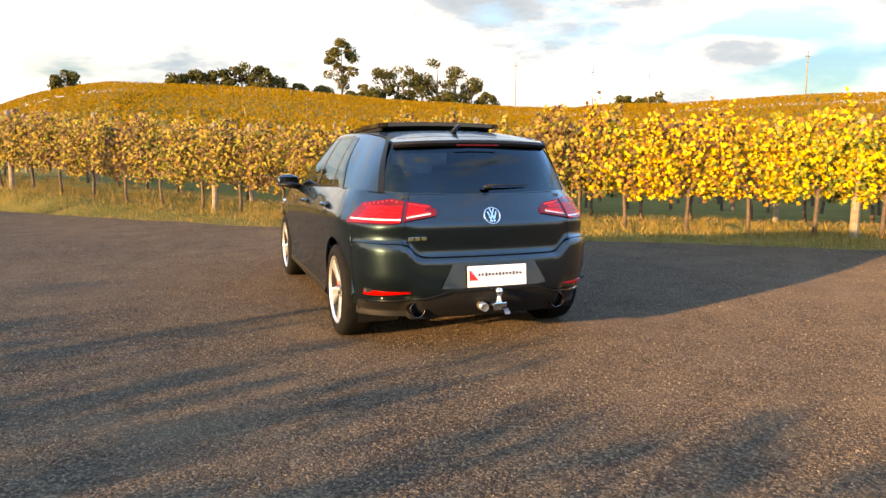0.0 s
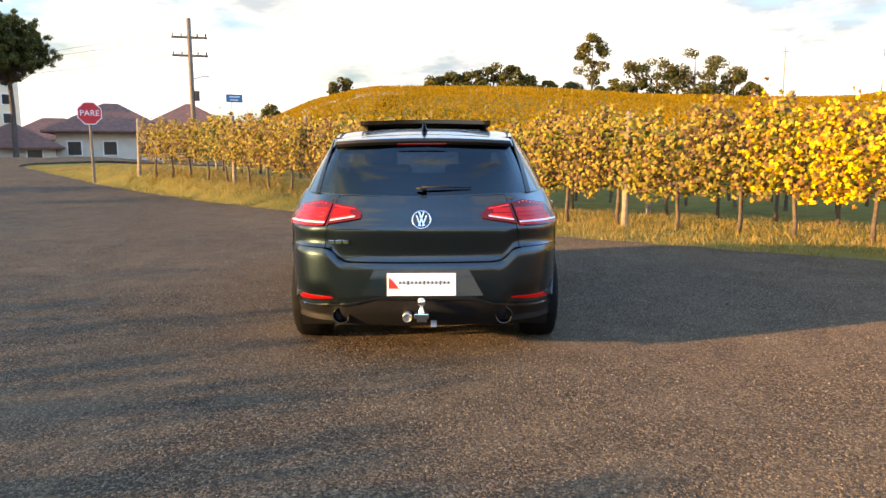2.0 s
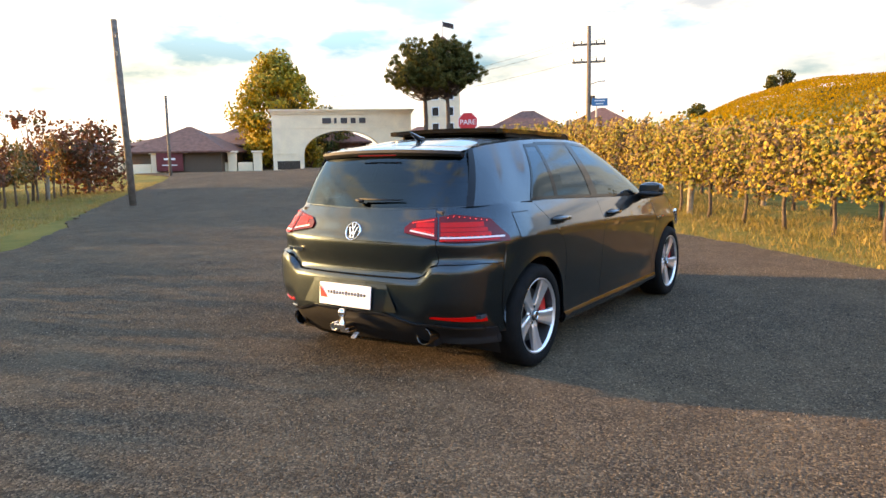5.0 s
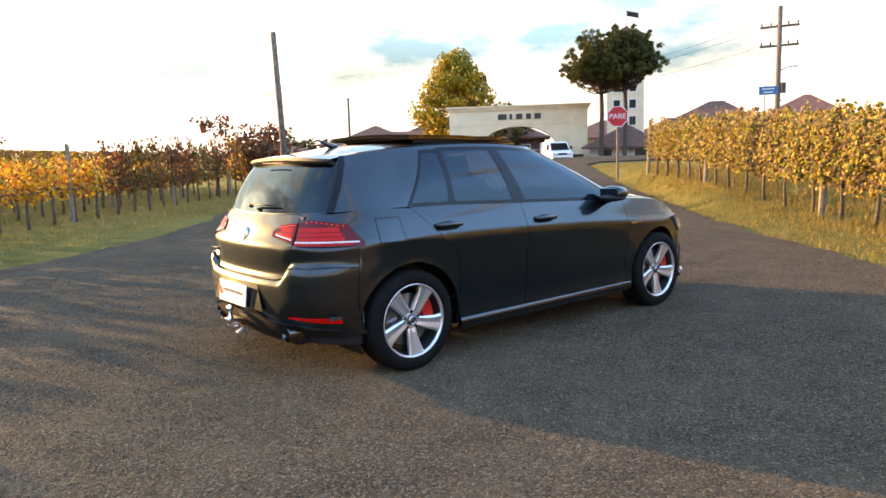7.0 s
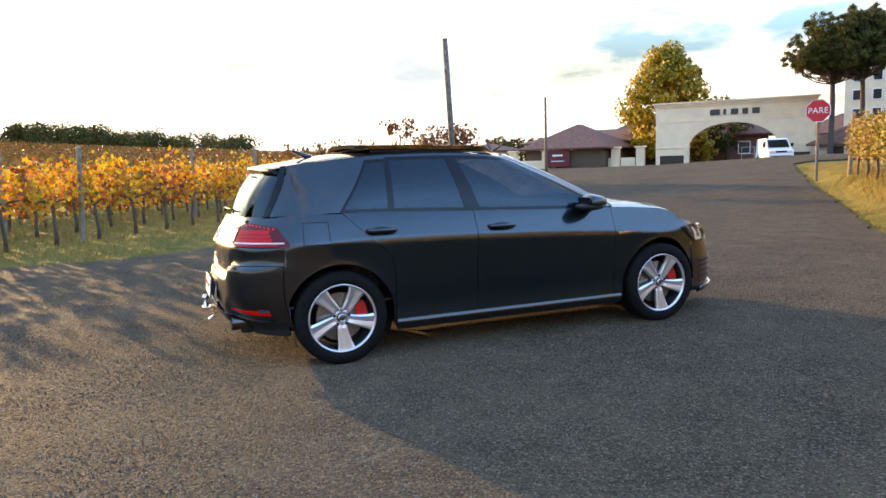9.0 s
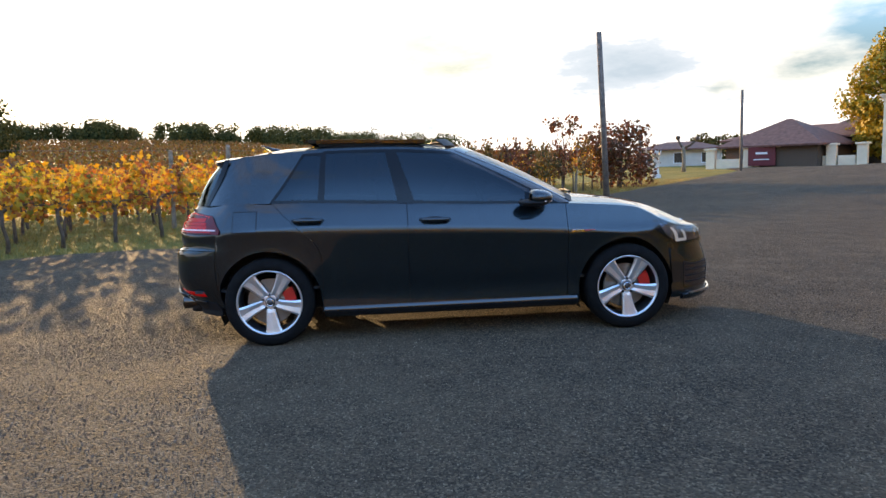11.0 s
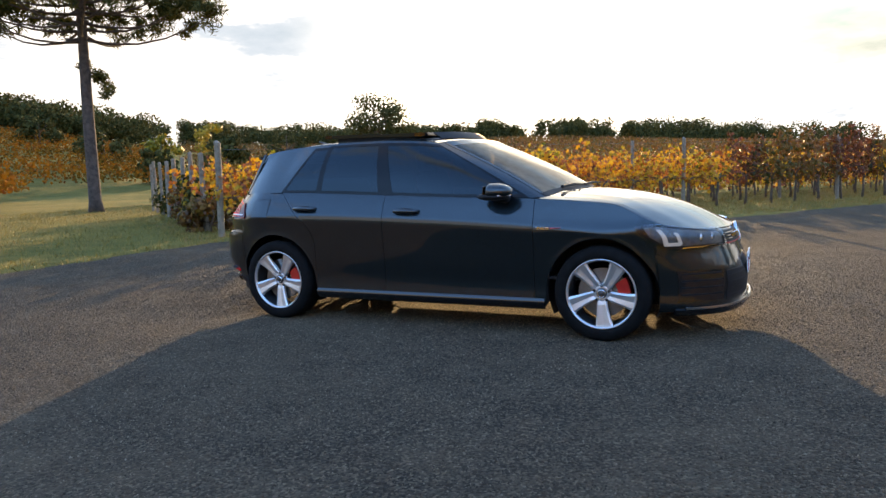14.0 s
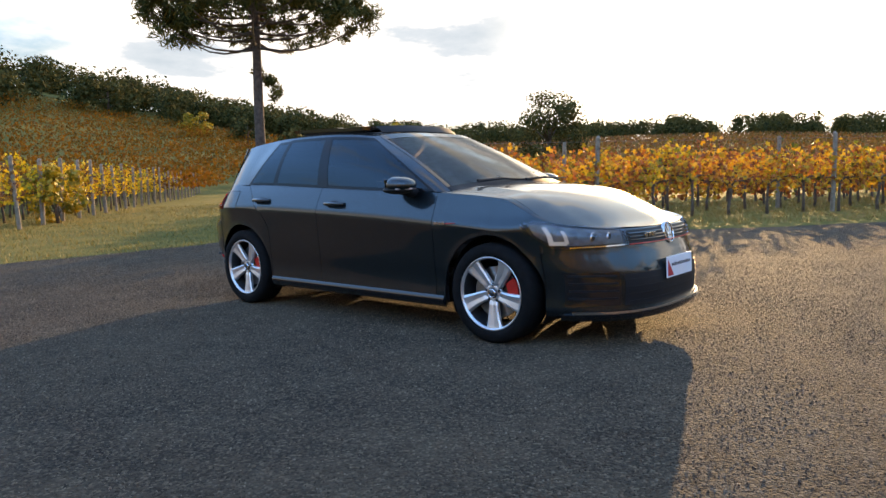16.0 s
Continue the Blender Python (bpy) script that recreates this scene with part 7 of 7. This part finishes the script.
lathe(bm, [(4.6, 0.02), (4.6, 0.17), (5.2, 0.17), (5.2, 0.02)], 12, "Z", (0.25, 0.1, 0))
part("transformer", bm, LETTER, p)
bm = bmesh.new()
tube(bm, [(0, 0, 5.9), (0.6, 0.2, 6.1), (1.0, 0.3, 6.1)], [0.03, 0.03, 0.05], 6)
part("lamp_arm", bm, STEEL, p)

# overhead wires to the pole
bm = bmesh.new()
for off, z in ((-0.9, 8.7), (0.9, 8.7), (0.5, 7.6)):
    a, b = Vector((-15.8 + off, 38.7 + off * 0.3, z)), Vector((-75 + off, 62, z + 1.5))
    tube(bm, [a.lerp(b, f) + Vector((0, 0, -1.6 * 4 * f * (1 - f))) for f in np.linspace(0, 1, 13)], [0.012] * 13, 4)
tagged(part("overhead_wires", bm, WIRE), "thin sagging overhead power lines", "wire")


def stop_sign(x, y, z, facing):
    root = empty("stop_sign", x, y, float(land(x, y)), facing)
    z -= float(land(x, y))
    tagged(root, "red octagonal stop sign with white border on a post", "road sign")
    r = 0.405
    for name, rad, off, mat in (("face", r, 0.0, WHITE), ("red_field", r * 0.93, -0.006, SIGN_RED)):
        bm = bmesh.new()
        ring = [(rad * math.cos(radians(22.5 + 45 * k)), z + rad * math.sin(radians(22.5 + 45 * k))) for k in range(8)]
        lo = [bm.verts.new((a, off, b)) for a, b in ring]
        hi = [bm.verts.new((a, off + 0.005, b)) for a, b in ring]
        bm.faces.new(lo)
        bm.faces.new(hi[::-1])
        for k in range(8):
            bm.faces.new((lo[k], hi[k], hi[(k + 1) % 8], lo[(k + 1) % 8]))
        part(name, bm, mat, root)
    cu = bpy.data.curves.new("word", "FONT")
    cu.body, cu.size, cu.align_x, cu.align_y, cu.extrude = "PARE", 0.27, "CENTER", "CENTER", 0.002
    tmp = new("word", cu)
    me = bpy.data.meshes.new_from_object(tmp.evaluated_get(bpy.context.evaluated_depsgraph_get()))
    bpy.data.objects.remove(tmp)
    me.materials.clear()
    me.materials.append(WHITE)
    word = new("word", me)
    word.matrix_basis = pose(0, -0.012, z, 90, 0, 0)
    word.parent = root
    bm = bmesh.new()
    tube(bm, [(0, 0.05, -0.2), (0, 0.05, z + 0.1)], [0.045, 0.045], 8)
    part("post", bm, POLE_WOOD, root)


stop_sign(-12.0, 18.1, 2.62, 30)


def street_sign(x, y, z, facing):
    root = empty("street_sign", x, y, float(land(x, y)), facing)
    z -= float(land(x, y))
    tagged(root, "small dark blue street sign on a pale post", "road sign")
    bm = bmesh.new()
    box(bm, (0.62, 0.02, 0.30), (0.12, 0, z), 0.004)
    part("board", bm, SIGN_BLUE, root)
    bm = bmesh.new()
    for k, w in enumerate((0.4, 0.3)):
        box(bm, (w, 0.004, 0.04), (0.12, -0.013, z + 0.06 - 0.12 * k))
    part("sign_bars", bm, WHITE, root)
    bm = bmesh.new()
    tube(bm, [(0, 0.03, -0.2), (0, 0.03, z + 0.18)], [0.035, 0.03], 8)
    part("post", bm, STEEL, root)


street_sign(-8.25, 21.7, 3.36, 25)

# slim power poles standing on the hill's crest
for az, r, el in ((-25.6, 150, 7.3), (-31.6, 155, 6.7), (-35.8, 165, 6.3), (-46.6, 140, 7.3)):
    x, y = at_az(az, r, (-1.8, -6.1))
    p = pole("hill_pole", x, y, 1.25 + r * math.tan(radians(el)) - float(land(x, y)), 0.11, STEEL if r > 152 else POST_WOOD, "slim pale power pole on the hill's crest")
    bm = bmesh.new()
    box(bm, (1.3, 0.1, 0.1), (0, 0, 1.25 + r * math.tan(radians(el)) - float(land(x, y)) - 0.9), 0.01)
    part("crossarm", bm, POLE_WOOD, p)

# boundary wall with piers and the winery's board, left of the gate
bx, by = GATE_A
d = (GATE_A - GATE_B) / np.linalg.norm(GATE_A - GATE_B)
for k, s in enumerate((1.4, 3.6, 7.4, 10.0, 13.2)):
    q = GATE_A + s * d * (0.9, 1.0)
    root = empty("gate_pier", q[0], q[1], float(land(*q)) - 0.1, 45)
    tagged(root, "cream rendered pier with a moulded cap", "pier", "piers beside the gate")
    bm = bmesh.new()
    box(bm, (0.7, 0.7, 1.65), (0, 0, 0.82), 0.02)
    part("shaft", bm, CREAM, root)
    bm = bmesh.new()
    box(bm, (0.95, 0.95, 0.16), (0, 0, 1.72), 0.03)
    part("cap", bm, CREAM, root)
for s0, s1 in ((1.9, 3.1), (4.1, 6.9), (7.9, 9.5), (10.5, 12.7)):
    q = GATE_A + (s0 + s1) / 2 * d * (0.9, 1.0)
    root = empty("boundary_wall", q[0], q[1], float(land(*q)) - 0.1, math.degrees(math.atan2(d[1], d[0] * 0.9)))
    tagged(root, "low cream boundary wall between piers", "wall", "walls beside the gate")
    bm = bmesh.new()
    box(bm, (s1 - s0, 0.25, 0.85), (0, 0, 0.42), 0.02)
    part("wall", bm, CREAM, root)
q = GATE_A + 8.7 * d * (0.9, 1.0)
root = empty("notice_board", q[0] + 0.4, q[1] - 0.5, float(land(*q)) - 0.1, 45)
tagged(root, "maroon board with pale bars before the boundary wall", "sign")
bm = bmesh.new()
box(bm, (2.1, 0.1, 1.5), (0, 0, 0.95), 0.02)
part("board", bm, MAROON, root)
bm = bmesh.new()
box(bm, (0.9, 0.02, 0.16), (0, -0.06, 1.2))
box(bm, (1.2, 0.02, 0.07), (0, -0.06, 0.7))
part("sign_bars", bm, WHITE, root)
# things beyond the end of the vine row across the road
ROW_END_EYE = (5.96, -0.04)
x, y = at_az(70.0, 37, ROW_END_EYE)
pole("fence_post", x, y, 2.75, 0.10, POLE_WOOD, "stout dark wooden post at the vine row's end")
x, y = at_az(69.45, 41, ROW_END_EYE)
z0 = float(land(x, y))
root = empty("small_sign", x, y, z0 - 0.1, -20)
tagged(root, "small grey square sign on a thin steel post", "sign")
bm = bmesh.new()
tube(bm, [(0, 0, -0.2), (0, 0, 2.6 - z0)], [0.025, 0.025], 8)
part("post", bm, STEEL, root)
bm = bmesh.new()
box(bm, (0.46, 0.03, 0.42), (0, -0.04, 2.42 - z0), 0.008)
part("panel", bm, STEEL, root)
x, y = at_az(68.7, 44, ROW_END_EYE)
root = empty("pale_column", x, y, float(land(x, y)) - 0.1, 30)
tagged(root, "pale rendered column with a broad moulded head", "column")
bm = bmesh.new()
lathe(bm, [(0, 0.30), (0.25, 0.30), (0.30, 0.20), (0.9, 0.17), (1.35, 0.19)], 16, "Z")
part("shaft", bm, STUCCO, root, smooth=True)
bm = bmesh.new()
lathe(bm, [(1.35, 0.0001), (1.35, 0.24), (1.45, 0.30), (1.62, 0.32), (1.68, 0.28), (1.70, 0.0001)], 16, "Z")
part("head", bm, STUCCO, root, smooth=True)
x, y = at_az(66.55, 56, ROW_END_EYE)
root = empty("pollarded_tree", x, y, float(land(x, y)) - 0.1, 60)
tagged(root, "bare pollarded tree with two raised knobbed limbs", "tree")
bm = bmesh.new()
tube(bm, [(0, 0, -0.1), (0.03, 0, 0.9), (0, 0, 1.75), (0, 0.02, 1.95)], [0.17, 0.13, 0.13, 0.16], 9)
part("trunk", bm, POST_WOOD, root, smooth=True)
for s, reach, top in ((-1, 0.40, 2.55), (1, 0.95, 2.45)):
    bm = bmesh.new()
    tube(bm, [(0, 0, 1.8), (s * reach * 0.55, 0, 2.08), (s * reach, 0, top)], [0.11, 0.085, 0.08], 8)
    bmesh.ops.create_icosphere(bm, subdivisions=2, radius=0.17, matrix=Matrix.Translation((s * reach, 0, top + 0.06)))
    for v in bm.verts:
        if v.co.z > top - 0.05:
            v.co += 0.05 * noise.noise_vector(v.co * 9)
    part("limb", bm, BARK, root, smooth=True)
x, y = at_az(66.6, 84, ROW_END_EYE)
hip_house("farm_building", x, y, 62, 8.5, 5.5, 1.75, 0.95, "low cream building with a red-brown roof beyond the road", 3)
for k, (az, r, h, w) in enumerate(((64.9, 92, 3.4, 4.5), (63.6, 90, 3.2, 4.5), (62.4, 78, 2.9, 4.0), (61.2, 76, 3.2, 4.2), (65.9, 96, 3.2, 4.0))):
    x, y = at_az(az, r, ROW_END_EYE)
    broad_tree("garden_bush", x, y, h, w, TREE_GREEN, "dense dark garden bush behind the boundary wall", 140 + k, 14, 90, 0.24, 0.03)

# rail beside the inner drive
bm = bmesh.new()
x0, y0 = at_az(41.5, 70)
for k in range(9):
    tube(bm, [(x0 + 0.75 * k, y0 + 0.75 * k, 0.4), (x0 + 0.75 * k, y0 + 0.75 * k, 1.75)], [0.03, 0.03], 6)
for z in (1.15, 1.75):
    tube(bm, [(x0, y0, z), (x0 + 6, y0 + 6, z)], [0.03, 0.03], 6)
tagged(part("metal_railing", bm, STEEL), "pale metal railing beside the drive", "railing")


def make_van():
    """A white delivery van, bonnet towards the road."""
    vx, vy = -33.6, 39.2
    root = empty("van", vx, vy, float(land(vx, vy)) - 0.06, -34)
    root.scale = (0.88, 0.88, 0.88)
    tagged(root, "white delivery van with black windscreen facing the junction", "van")
    # profile along x (nose at +), height
    prof = [(-2.4, 0.35), (-2.4, 1.9), (-2.2, 2.05), (0.7, 2.05), (0.95, 1.95), (1.75, 1.22), (2.35, 1.05), (2.45, 0.85), (2.45, 0.35)]
    bm = bmesh.new()
    rows = []
    for yy, k in ((-0.92, 0.90), (-0.88, 1.0), (0.88, 1.0), (0.92, 0.90)):
        rows.append([bm.verts.new((x, yy * (0.9 if z > 1.5 else 1.0), 0.35 + (z - 0.35) * (1.0 if k == 1 else 0.985))) for x, z in prof])
    for a, b in zip(rows, rows[1:]):
        for k in range(len(prof)):
            bm.faces.new((a[k], a[(k + 1) % len(prof)], b[(k + 1) % len(prof)], b[k]))
    bm.faces.new(rows[0])
    bm.faces.new(rows[-1][::-1])
    part("body", bm, WHITE, root)
    bm = bmesh.new()
    q = [bm.verts.new(p) for p in ((1.02, -0.72, 1.92), (1.02, 0.72, 1.92), (1.72, 0.8, 1.30), (1.72, -0.8, 1.30))]
    bm.faces.new(q)
    bmesh.ops.solidify(bm, geom=bm.faces[:], thickness=-0.03)
    part("windscreen", bm, DARK_OPEN, root)
    for s in (-1, 1):
        bm = bmesh.new()
        box(bm, (0.75, 0.03, 0.5), (0.75, s * 0.885, 1.55), 0.01)
        part("side_window", bm, DARK_OPEN, root)
        bm = bmesh.new()
        box(bm, (0.08, 0.42, 0.2), (2.42, s * 0.62, 0.92), 0.02)
        part("headlight", bm, TAIL_CLEAR, root)
        bm = bmesh.new()
        box(bm, (0.1, 0.2, 0.28), (1.35, s * 1.05, 1.5), 0.02)
        part("mirror", bm, MATT, root)
        for xx in (1.55, -1.5):
            bm = bmesh.new()
            lathe(bm, [(-0.1, 0.02), (-0.1, 0.32), (0.1, 0.32), (0.1, 0.02)], 20, "Y", (xx, s * 0.82, 0.32))
            part("wheel", bm, RUBBER, root)
    bm = bmesh.new()
    box(bm, (0.1, 1.6, 0.3), (2.42, 0, 0.5), 0.03)
    part("bumper", bm, MATT, root)
    bm = bmesh.new()
    box(bm, (0.06, 0.8, 0.16), (2.45, 0, 0.95), 0.02)
    part("grille", bm, MATT, root)


make_van()
